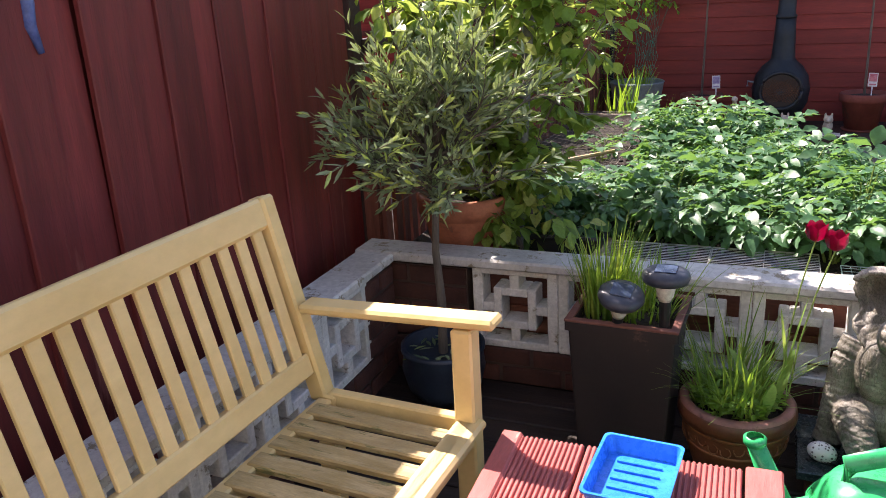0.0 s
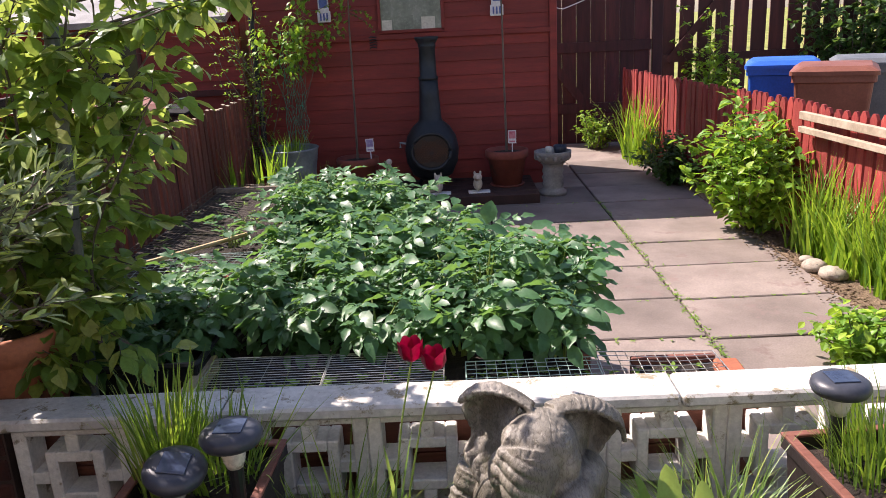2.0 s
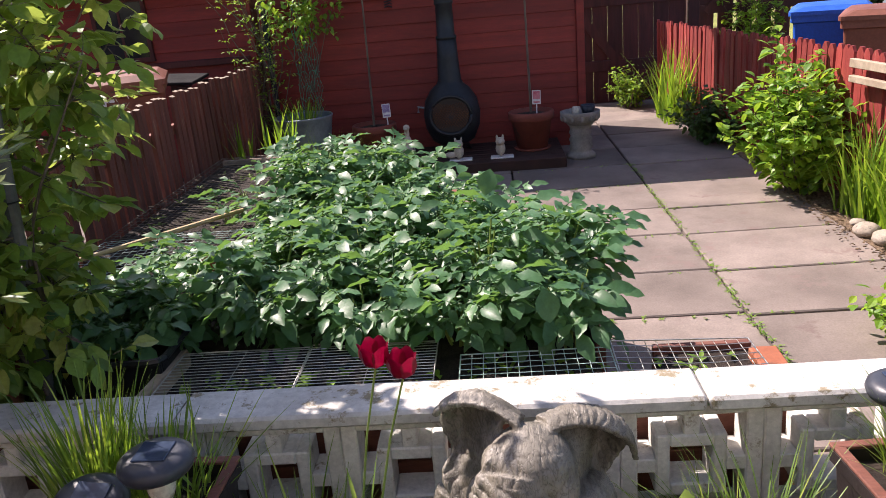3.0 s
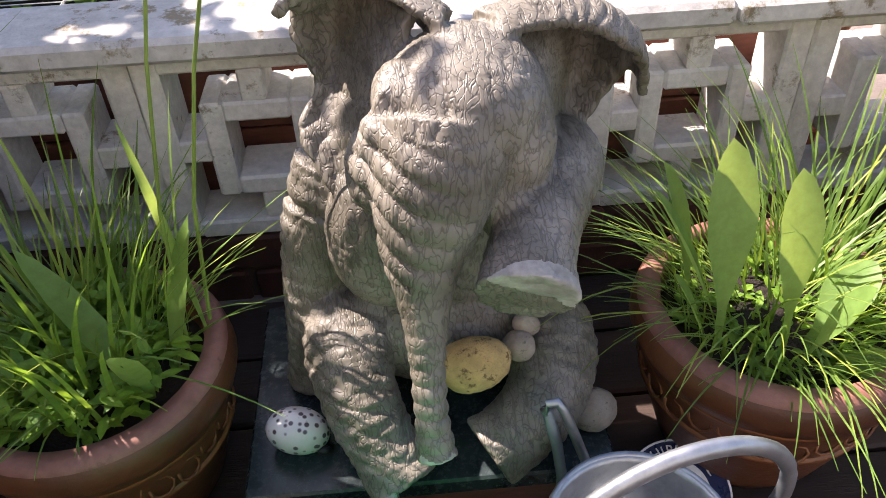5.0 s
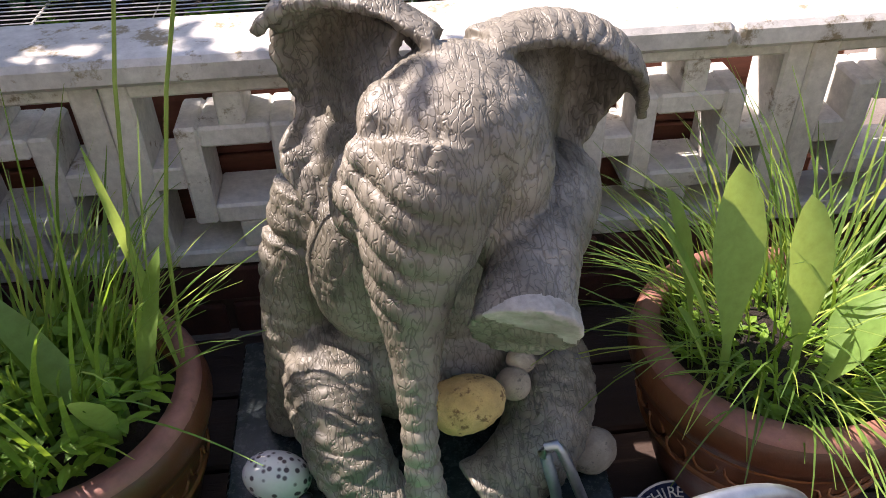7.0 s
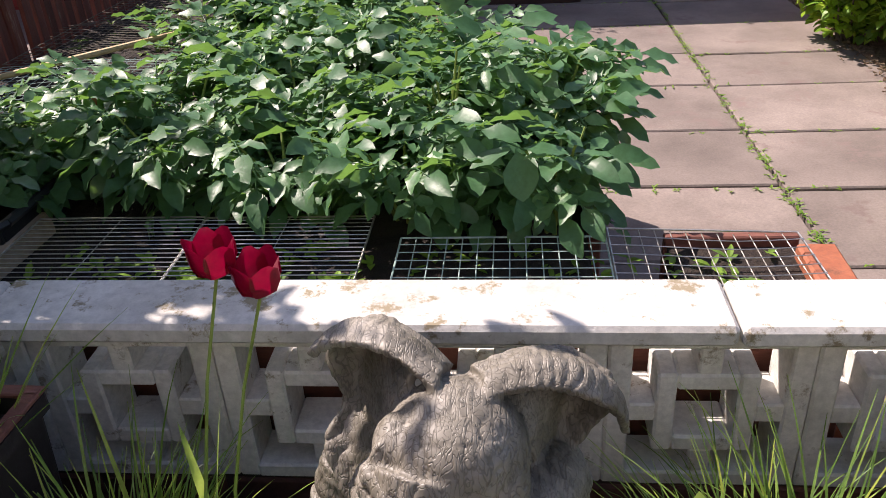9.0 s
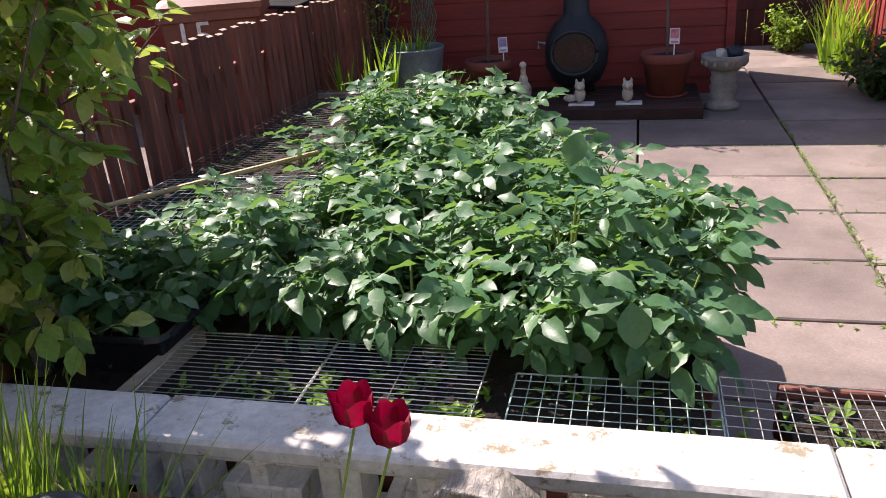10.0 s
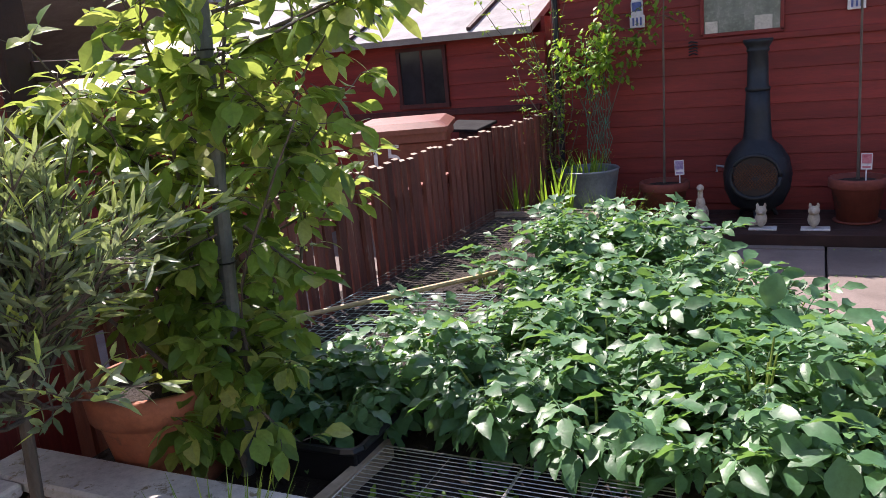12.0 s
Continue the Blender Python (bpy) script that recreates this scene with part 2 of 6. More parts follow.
def spotted_shell():
    m, n, l, p = nodes_of("speckled_cowrie")
    v = coords(n, l, (1, 1, 1), False)
    cells = n.new("ShaderNodeTexVoronoi")
    cells.inputs["Scale"].default_value = 120.0
    l.new(v, cells.inputs["Vector"])
    base = ramp(n, l, noise_tex(n, l, v, 22.0), [(0.3, (0.62, 0.58, 0.58)), (0.7, (0.82, 0.79, 0.77))])
    spot = ramp(n, l, cells.outputs["Distance"], [(0.26, (1, 1, 1)), (0.42, (0, 0, 0))])
    l.new(mix(n, l, spot, base, (0.085, 0.055, 0.065)), p.inputs["Base Color"])
    p.inputs["Roughness"].default_value, p.inputs["Coat Weight"].default_value = 0.3, 0.3
    return m


SHELL_M = spotted_shell()
TULIP_M = foliage("tulip_petal", (0.20, 0.003, 0.018), (0.30, 0.006, 0.035), None, 0.25, 0.3, (0.45, 0.0, 0.05))
POTATO_LEAF = foliage("potato_leaf", (0.028, 0.088, 0.040), (0.082, 0.192, 0.082), (0.20, 0.36, 0.08), 0.31, 0.42, (0.32, 0.60, 0.08))
ROSE_LEAF = foliage("climber_leaf", (0.06, 0.14, 0.025), (0.17, 0.30, 0.045), (0.36, 0.40, 0.10), 0.46, 0.38, (0.56, 0.64, 0.12))
OLIVE_LEAF = foliage("olive_leaf", (0.10, 0.15, 0.065), (0.30, 0.36, 0.22), (0.50, 0.62, 0.12), 0.25, 0.45, (0.4, 0.5, 0.15))
GRASS_BLADE = foliage("grass_blade", (0.065, 0.130, 0.026), (0.165, 0.275, 0.055), (0.34, 0.40, 0.07), 0.34, 0.4, (0.45, 0.70, 0.03))
TULIP_LEAF = foliage("tulip_leaf", (0.13, 0.25, 0.06), (0.24, 0.38, 0.10), (0.42, 0.50, 0.09), 0.50, 0.4, (0.66, 0.80, 0.14))
BRIGHT_SHRUB = foliage("bright_shrub_leaf", (0.07, 0.17, 0.02), (0.17, 0.34, 0.035), (0.36, 0.50, 0.05), 0.40, 0.45, (0.45, 0.66, 0.04))
DARK_SHRUB = foliage("dark_shrub_leaf", (0.02, 0.05, 0.016), (0.05, 0.11, 0.03), None, 0.3, 0.5, (0.25, 0.45, 0.05))
MOSS_M = foliage("low_weeds", (0.07, 0.16, 0.02), (0.17, 0.30, 0.03), None, 0.3, 0.6)
STEM_M = surface("green_stem", (0.15, 0.22, 0.04), (0.25, 0.33, 0.07), 12, rough=0.55, fine=60, bump=0.1)

# ---- mesh helpers ----
R = random.Random(7)


def thing(name, x, y, z, label, category, group="", kind="", rz=0.0):
    ob = new(name)
    ob.empty_display_size = 0.05
    ob.matrix_basis = pose(x, y, z, 0, 0, rz)
    return tagged(ob, label, category, group, kind)


def mesh_of(bm, name, material, smooth=False):
    me = bpy.data.meshes.new(name)
    bm.to_mesh(me)
    bm.free()
    me.materials.append(material)
    if smooth:
        me.polygons.foreach_set("use_smooth", [True] * len(me.polygons))
    return me


def part(name, bm, material, parent, label="", smooth=False, m=None):
    me = bm if isinstance(bm, bpy.types.Mesh) else mesh_of(bm, name, material, smooth)
    ob = new(name, me)
    ob.parent = parent
    if m is not None:
        ob.matrix_basis = m
    return tagged(ob, label)


def solid(name, bm, material, label, category, kind="", group="", smooth=False, m=None):
    me = bm if isinstance(bm, bpy.types.Mesh) else mesh_of(bm, name, material, smooth)
    ob = new(name, me)
    if m is not None:
        ob.matrix_basis = m
    return tagged(ob, label, category, group, kind)


def box(bm, c, s, rot=(0, 0, 0), bevel=0.0):
    m = pose(*c, *rot) @ Matrix.Diagonal((*s, 1))
    made = bmesh.ops.create_cube(bm, size=1.0, matrix=m)
    if bevel:
        edges = list({e for v in made["verts"] for e in v.link_edges})
        bmesh.ops.bevel(bm, geom=edges, offset=bevel, segments=1, affect="EDGES")
    return bm


def boxed(c, s, rot=(0, 0, 0), bevel=0.0):
    return box(bmesh.new(), c, s, rot, bevel)


def lathe(bm, profile, n=32, centre=(0, 0, 0), wobble=0.0, cap=True):
    rings = []
    for r, z in profile:
        ring = []
        for k in range(n):
            a = 2 * math.pi * k / n
            w = 1 + wobble * noise.noise((math.cos(a) * 1.5, math.sin(a) * 1.5, z * 9))
            ring.append(bm.verts.new((centre[0] + r * w * math.cos(a), centre[1] + r * w * math.sin(a), centre[2] + z)))
        rings.append(ring)
    for a, b in zip(rings, rings[1:]):
        for k in range(n):
            bm.faces.new((a[k], a[(k + 1) % n], b[(k + 1) % n], b[k]))
    if cap and profile[0][0] > 1e-4:
        bm.faces.new(rings[0][::-1])
    if cap and profile[-1][0] > 1e-4:
        bm.faces.new(rings[-1])
    return bm


def tube(bm, pts, radii, n=6):
    pts = [Vector(p) for p in pts]
    if isinstance(radii, (int, float)):
        radii = [radii] * len(pts)
    rings = []
    for i, p in enumerate(pts):
        d = (pts[min(i + 1, len(pts) - 1)] - pts[max(i - 1, 0)]).normalized()
        a = d.orthogonal().normalized() if abs(d.z) > 0.9 else d.cross(Vector((0, 0, 1))).normalized()
        b = d.cross(a)
        rings.append([bm.verts.new(p + radii[i] * (math.cos(2 * math.pi * k / n) * a + math.sin(2 * math.pi * k / n) * b)) for k in range(n)])
    for r0, r1 in zip(rings, rings[1:]):
        for k in range(n):
            bm.faces.new((r0[k], r0[(k + 1) % n], r1[(k + 1) % n], r1[k]))
    bm.faces.new(rings[0][::-1])
    bm.faces.new(rings[-1])
    return bm


def ball(bm, c, s, rot=(0, 0, 0), sub=2):
    bmesh.ops.create_icosphere(bm, subdivisions=sub, radius=1.0, matrix=pose(*c, *rot) @ Matrix.Diagonal((*s, 1)))
    return bm


def leaf(bm, m, length, width, fold=0.25, droop=0.25, shape=((0.0, 0.04), (0.3, 0.85), (0.6, 1.0), (0.85, 0.5), (1.0, 0.0)), ruffle=0.0):
    """A leaf along +y of the pose m, its face up +z, folded on the midrib and drooping at the tip."""
    rows, flip = [], 1
    for t, w in shape:
        flip = -flip
        y, z, hw = t * length, -droop * length * t * t, w * width / 2
        if w < 0.03:
            rows.append([bm.verts.new(m @ Vector((0, y, z)))])
        else:
            rows.append([bm.verts.new(m @ Vector((sx * hw, y, z + abs(sx) * hw * (fold + ruffle * flip * (1.0 if sx > 0 else -0.8))))) for sx in (-1, 0, 1)])
    for a, b in zip(rows, rows[1:]):
        if len(b) == 1:
            bm.faces.new((a[0], a[1], b[0]))
            bm.faces.new((a[1], a[2], b[0]))
        else:
            bm.faces.new((a[0], a[1], b[1], b[0]))
            bm.faces.new((a[1], a[2], b[2], b[1]))


def blade(bm, base, heading, length, width, lean=0.5, curl=0.8, segs=5):
    """A grass-like blade that rises and bends over."""
    p, a = Vector(base), lean
    side = Vector((-math.sin(heading), math.cos(heading), 0))
    prev, step = None, length / segs
    for i in range(segs + 1):
        w = width * (1 - (i / segs) ** 2) / 2 + 0.0003
        row = [bm.verts.new(p - side * w), bm.verts.new(p + side * w)]
        if prev:
            bm.faces.new((prev[0], prev[1], row[1], row[0]))
        prev = row
        p = p + step * Vector((math.cos(heading) * math.sin(a), math.sin(heading) * math.sin(a), math.cos(a)))
        a += curl / segs


def aimed(p, d, spin=0.0):
    """A pose at p whose +y points along d, +z as nearly up as can be, spun about d."""
    y = Vector(d).normalized()
    x = y.cross(Vector((0, 0, 1)))
    x = Vector((1, 0, 0)) if x.length < 1e-3 else x.normalized()
    z = x.cross(y)
    return Matrix.Translation(p) @ Matrix((x, y, z)).transposed().to_4x4() @ Matrix.Rotation(spin, 4, "Y")

# ---- setting ----
solid("ground", boxed((0, 0, -0.36), (600, 600, 0.1)), GRASS_GROUND, "rough yellow-green grass field beyond the gardens", "ground", "structure")
solid("garden_base", boxed((0.2, 2.6, -0.165), (5.0, 9.2, 0.27)), SOIL_M, "dark earth under the paved garden", "ground", "structure")
solid("terrace_base", boxed((0.2, -3.55, -0.205), (5.0, 7.0, 0.27)), DARK_TIMBER, "dark joists under the decking", "floor", "structure")

# paving: rows of concrete slabs
SLAB_X = [-2.2, -1.6, -0.99, -0.37, 0.38, 1.20, 1.98]
SLAB_Y = [-0.02, 0.42, 0.89, 1.36, 1.84, 2.37, 2.84, 3.40, 3.96, 4.52, 5.08, 5.64, 6.20, 6.76]
paving = thing("pavement", 0, 0, -0.03, "grey-pink concrete paving slabs with mossy joints", "paving", "", "structure")
slab_meshes = {}


def slab_mesh(w, d):
    key = (round(w, 3), round(d, 3))
    if key not in slab_meshes:
        bm = boxed((0, 0, 0.012), (w - 0.012, d - 0.012, 0.06), bevel=0.005)
        slab_meshes[key] = mesh_of(bm, "slab", SLAB_M)
    return slab_meshes[key]


for i, (x0, x1) in enumerate(zip(SLAB_X, SLAB_X[1:])):
    for y0, y1 in zip(SLAB_Y, SLAB_Y[1:]):
        if x1 < 0.0 and y1 < 3.3:
            continue
        off = 0.0 if i % 2 else 0.03
        part("slab", slab_mesh(x1 - x0, y1 - y0), SLAB_M, paving, m=pose((x0 + x1) / 2, (y0 + y1) / 2 + off, -0.012 + R.uniform(-0.003, 0.003), R.uniform(-0.25, 0.25), R.uniform(-0.25, 0.25)))

# decking
deck = thing("deck", 0, 0, 0, "dark wet-looking timber decking", "decking", "", "structure")
deck_mesh = mesh_of(boxed((0, 0, -0.0175), (4.6, 0.118, 0.035), bevel=0.004), "deck_board", DECK_M)
for k in range(56):
    part("deck_board", deck_mesh, DECK_M, deck, m=pose(0.2, -0.07 - 0.124 * k, R.uniform(-0.001, 0.001)))

# ---- the low pierced wall ----
BLOCK_Z0, BLOCK_Z1 = 0.128, 0.424


def block_mesh():
    """A pierced screen block, 290 mm square: outer rim, centre square ring and four ties."""
    bm = bmesh.new()
    t, h = 0.088, 0.1495
    bev = 0.004
    for s in (-1, 1):
        box(bm, (s * (h - 0.018), 0, 0), (0.036, t, 2 * h - 0.004), bevel=bev)
        box(bm, (0, 0, s * (h - 0.0145)), (2 * h - 0.064, t, 0.029), bevel=bev)
        box(bm, (s * 0.060, 0, 0), (0.030, t, 0.150), bevel=bev)
        box(bm, (0, 0, s * 0.060), (0.090, t, 0.030), bevel=bev)
        box(bm, (0, 0, s * 0.097), (0.034, t - 0.004, 0.046), bevel=0.003)
        box(bm, (s * 0.095, 0, 0), (0.042, t - 0.004, 0.034), bevel=0.003)
    return mesh_of(bm, "screen_block", WHITE_STONE)


BLOCK = block_mesh()
BRICK_MESH = mesh_of(boxed((0, 0, 0), (0.212, 0.095, 0.060), bevel=0.004), "brick", BRICK_M)
BRICK_HALF = mesh_of(boxed((0, 0, 0), (0.100, 0.095, 0.060), bevel=0.004), "brick", BRICK_M)


def bricks(parent, start, along, length, z0, courses):
    """Courses of bricks from start along a unit direction, over a mortar core."""
    a = math.degrees(math.atan2(along[1], along[0]))
    mid = Vector((*start, 0)) + Vector((*along, 0)) * length / 2
    part("mortar", boxed((0, 0, 0), (length, 0.080, courses * 0.070 - 0.004)), MORTAR_M, parent, m=pose(mid.x, mid.y, z0 + courses * 0.035, 0, 0, a))
    for c in range(courses):
        x, z = 0.0, z0 + 0.035 + 0.070 * c
        first = True
        while x < length - 0.05:
            w = 0.112 if (first and c % 2) or length - x < 0.2 else 0.224
            first = False
            q = Vector((*start, 0)) + Vector((*along, 0)) * (x + w / 2)
            part("brick", BRICK_MESH if w > 0.2 else BRICK_HALF, BRICK_M, parent, m=pose(q.x, q.y, z + R.uniform(-0.001, 0.001), 0, R.uniform(-0.4, 0.4), a))
            x += w


wall = thing("wall_garden", 0, 0, 0, "low white pierced concrete-block wall on a brick base", "wall", "", "structure")
for k in range(-3, 9):
    part("screen_block", BLOCK, WHITE_STONE, wall, m=pose(0.30 * k + 0.045, 0.044, 0.277, 0, R.uniform(-0.5, 0.5), 0))
bricks(wall, (-1.36, 0.044), (1, 0), 3.94, -0.01, 2)
bricks(wall, (-1.36, 0.046), (1, 0), 0.335, 0.130, 4)
x = -1.44
for n_c, w in enumerate((0.98, 1.13, 1.15, 0.9)):
    bm = boxed((0, 0, 0), (w - 0.005, 0.135, 0.034), bevel=0.007)
    part("coping", bm, COPING_M, wall, m=pose(x + w / 2, 0.033, 0.4435 + 0.001 * (n_c % 2), 0, R.uniform(-0.2, 0.2), R.uniform(-0.2, 0.2)))
    x += w

side = thing("wall_side", 0, 0, 0, "low white pierced block wall beside the tall fence", "wall", "", "structure")
for k in range(8):
    part("screen_block", BLOCK, WHITE_STONE, side, m=pose(-1.345, -0.36 - 0.30 * k, 0.277, 0, 0, 90))
bricks(side, (-1.345, -0.02), (0, -1), 2.7, -0.01, 2)
bricks(side, (-1.345, -0.01), (0, -1), 0.20, 0.130, 4)
for k in range(3):
    part("coping", boxed((0, 0, 0), (0.145, 0.93, 0.034), bevel=0.007), COPING_M, side, m=pose(-1.350, -0.505 - 0.935 * k, 0.4435))

# ---- tall fence behind the bench ----
tall = thing("fence_tall", -1.62, 0, 0, "tall dark red stained close-boarded fence", "fence", "", "structure")
TALL_BOARD = mesh_of(boxed((0, 0, 0.80), (0.020, 0.136, 1.70), bevel=0.003), "board", FENCE_RED)
for k in range(34):
    lap = 0.012 if k % 2 else 0.0
    part("board", TALL_BOARD, FENCE_RED, tall, m=pose(lap, 0.30 - 0.128 * k, R.uniform(-0.02, 0.02), R.uniform(-0.4, 0.4), R.uniform(-0.4, 0.4), R.uniform(-2, 2)))
part("fence_post", boxed((0, 0, 0.75), (0.09, 0.09, 1.75), bevel=0.004), DARK_TIMBER, tall, m=pose(-0.02, 0.42, 0))
# Added sheet behind the boards, keeps light out of the gaps between them.
part("backing_board", boxed((-0.022, -1.75, 0.8), (0.012, 4.2, 1.6)), FENCE_RED, tall)
for z in (0.5, 1.5):
    part("rail", boxed((-0.05, -1.75, z), (0.04, 4.2, 0.08)), FENCE_RED, tall)

# open rails between the tall fence and the pickets
trellis = thing("fence_rails", -1.60, 0, 0, "dark open timber rails between fence posts", "fence", "", "structure")
for z in (0.75, 1.12, 1.36):
    part("rail", boxed((0, 0.95, z), (0.03, 1.0, 0.055), (0, 0, 0), 0.003), DARK_TIMBER, trellis)

# ---- picket fences ----
def picket_mesh(h, w, material, pointed):
    """A picket, pointed or sawn flat, its end grain coloured pale as if sunlit."""
    bm = bmesh.new()
    if pointed:
        pts = [(-w / 2, 0), (w / 2, 0), (w / 2, h - 0.03), (w * 0.18, h), (-w * 0.18, h), (-w / 2, h - 0.03)]
    else:
        pts = [(-w / 2, 0), (w / 2, 0), (w / 2, h), (-w / 2, h)]
    f = bm.faces.new([bm.verts.new((a, -0.009, b)) for a, b in pts])
    ext = bmesh.ops.extrude_face_region(bm, geom=[f])
    bmesh.ops.translate(bm, verts=[v for v in ext["geom"] if isinstance(v, bmesh.types.BMVert)], vec=(0, 0.018, 0))
    bmesh.ops.recalc_face_normals(bm, faces=bm.faces)
    if not pointed:
        for v in bm.verts:
            if v.co.z > h * 0.5:
                v.co.z -= 0.35 * (0.009 - v.co.y)
        for f in bm.faces:
            f.material_index = 1 if f.normal.z > 0.7 else 0
    me = mesh_of(bm, "picket", material)
    me.materials.append(RAW_EDGE)
    return me


def picket_fence(name, p0, p1, h, w, gap, material, label, pointed, z=-0.02):
    p0, p1 = Vector((*p0, z)), Vector((*p1, z))
    d = p1 - p0
    a = math.degrees(math.atan2(d.y, d.x))
    ob = thing(name, p0.x, p0.y, z, label, "fence", "", "structure", a)
    me = picket_mesh(h, w, material, pointed)
    n = int(d.length / (w + gap))
    for k in range(n):
        part("picket", me, material, ob, m=pose((k + 0.5) * (w + gap), R.uniform(-0.003, 0.003), R.uniform(-0.012, 0.012), R.uniform(-0.8, 0.8), R.uniform(-1.0, 1.0), R.uniform(-2, 2)))
    for zz in (0.22 * h, 0.78 * h):
        part("rail", boxed((d.length / 2, 0.03, zz), (d.length, 0.035, 0.05)), material, ob)
    for k in range(int(d.length / 1.5) + 1):
        part("fence_post", boxed((min(k * 1.5 + 0.04, d.length), 0.06, h * 0.46), (0.06, 0.06, h * 0.95)), material, ob)
    return ob


picket_fence("fence_left", (-1.50, 0.34), (-1.47, 4.70), 0.87, 0.050, 0.026, PICKET_BROWN, "brown-red picket fence with sawn tops coloured pale as if sunlit", False)
picket_fence("fence_right", (1.90, 6.45), (2.34, 1.10), 0.82, 0.062, 0.016, PICKET_RED, "sun-faded red picket fence with pointed tops", True)

# ---- the shed ----
SH_X0, SH_X1, SH_Y, SH_H, SH_D = -1.45, 0.975, 4.80, 2.28, 0.85
shed = thing("shed", 0, 0, 0, "red stained timber shed with overlapping boards", "shed")
BH = 0.115
for k in range(int(SH_H / BH) + 1):
    bm = boxed(((SH_X0 + SH_X1) / 2, SH_Y + 0.012, BH * (k + 0.5)), (SH_X1 - SH_X0 - 0.06, 0.018, BH + 0.012), (-4, 0, 0), 0.003)
    part("cladding_board", bm, SHED_RED, shed)
for sx in (SH_X0, SH_X1):
    part("corner_trim", boxed((sx, SH_Y, SH_H / 2), (0.06, 0.05, SH_H), bevel=0.004), SHED_RED, shed)
part("trim_band", boxed(((SH_X0 + SH_X1) / 2, SH_Y - 0.012, 1.245), (SH_X1 - SH_X0 - 0.02, 0.024, 0.045), bevel=0.004), SHED_RED, shed)
for sx in (SH_X0 + 0.01, SH_X1 - 0.01):
    part("side_wall", boxed((sx, SH_Y + SH_D / 2 + 0.03, SH_H / 2), (0.03, SH_D, SH_H)), SHED_RED, shed)
part("back_wall", boxed(((SH_X0 + SH_X1) / 2, SH_Y + SH_D + 0.04, SH_H / 2), (SH_X1 - SH_X0, 0.03, SH_H)), SHED_RED, shed)
part("roof", boxed(((SH_X0 + SH_X1) / 2, SH_Y + SH_D / 2, SH_H + 0.03), (SH_X1 - SH_X0 + 0.2, SH_D + 0.3, 0.05), (3, 0, 0)), FELT_ROOF, shed)
win = part("window", boxed((-0.157, SH_Y - 0.010, 1.48), (0.49, 0.012, 0.40)), GLASS_FROST, shed, "frosted panes in a red timber shed")
for c, s in (((-0.157, SH_Y - 0.016, 1.285), (0.53, 0.03, 0.025)), ((-0.157, SH_Y - 0.016, 1.69), (0.53, 0.03, 0.025)), ((-0.41, SH_Y - 0.016, 1.48), (0.025, 0.03, 0.40)), ((0.096, SH_Y - 0.016, 1.48), (0.025, 0.03, 0.40))):
    part("window_frame", boxed(c, s, bevel=0.003), SHED_RED, win)
part("pane_patch", boxed((-0.22, SH_Y - 0.018, 1.35), (0.16, 0.004, 0.11)), GLASS_FROST, win)
part("pane_patch", boxed((-0.02, SH_Y - 0.018, 1.34), (0.11, 0.004, 0.10)), CLEAR_PLASTIC, win, "pale pane")
part("pane_patch", boxed((-0.35, SH_Y - 0.018, 1.33), (0.08, 0.004, 0.09)), CLEAR_PLASTIC, win, "pale pane")

# ---- gate and far fence ----
gate = thing("gate", 1.62, 7.0, 0, "tall dark red boarded gate between posts", "gate")
for k in range(9):
    part("gate_board", boxed((-0.66 + 0.155 * k, 0, 1.0), (0.1515, 0.022, 2.1), bevel=0.003), GATE_M, gate)
for z in (0.35, 1.0, 1.7):
    part("ledge", boxed((0, -0.025, z), (1.36, 0.025, 0.11), bevel=0.003), GATE_M, gate)
part("brace", boxed((-0.25, -0.028, 0.68), (0.09, 0.02, 0.85), (0, -38, 0)), GATE_M, gate)
for sx in (-0.74, 0.74):
    part("gate_post", boxed((sx, 0.0, 1.05), (0.11, 0.11, 2.3), bevel=0.005), GATE_M, gate)
far = thing("fence_far", 0, 9.0, -0.3, "tall dark fence of spaced slats", "fence", "", "structure")
for k in range(34):
    part("slat", boxed((2.55 + 0.235 * k, 0, 1.15), (0.185, 0.02, 2.3), (0, R.uniform(-0.5, 0.5), 0)), GATE_M, far)
for z in (0.45, 1.02, 2.05):
    part("rail", boxed((6.4, -0.03, z), (7.9, 0.04, 0.10)), GATE_M, far)
part("brace", boxed((3.45, -0.04, 1.5), (0.09, 0.03, 1.35), (0, 40, 0)), GATE_M, far)
solid("yard_left", boxed((-5.6, 1.5, -0.175), (8.0, 15.0, 0.15)), SLAB_M, "grey concrete yard beyond the picket fence", "ground", "structure")
# Unseen wall, added so that sunlight bounces back onto the terrace.
solid("wall_house", boxed((0.2, -5.2, 2.3), (7.0, 0.25, 5.2)), COPING_M, "plain pale unseen wall added behind the terrace to bounce light", "wall", "structure")
solid("yard", boxed((6.2, 1.6, -0.23), (7.4, 14.6, 0.16)), SLAB_M, "grey concrete yard next door", "ground", "structure")

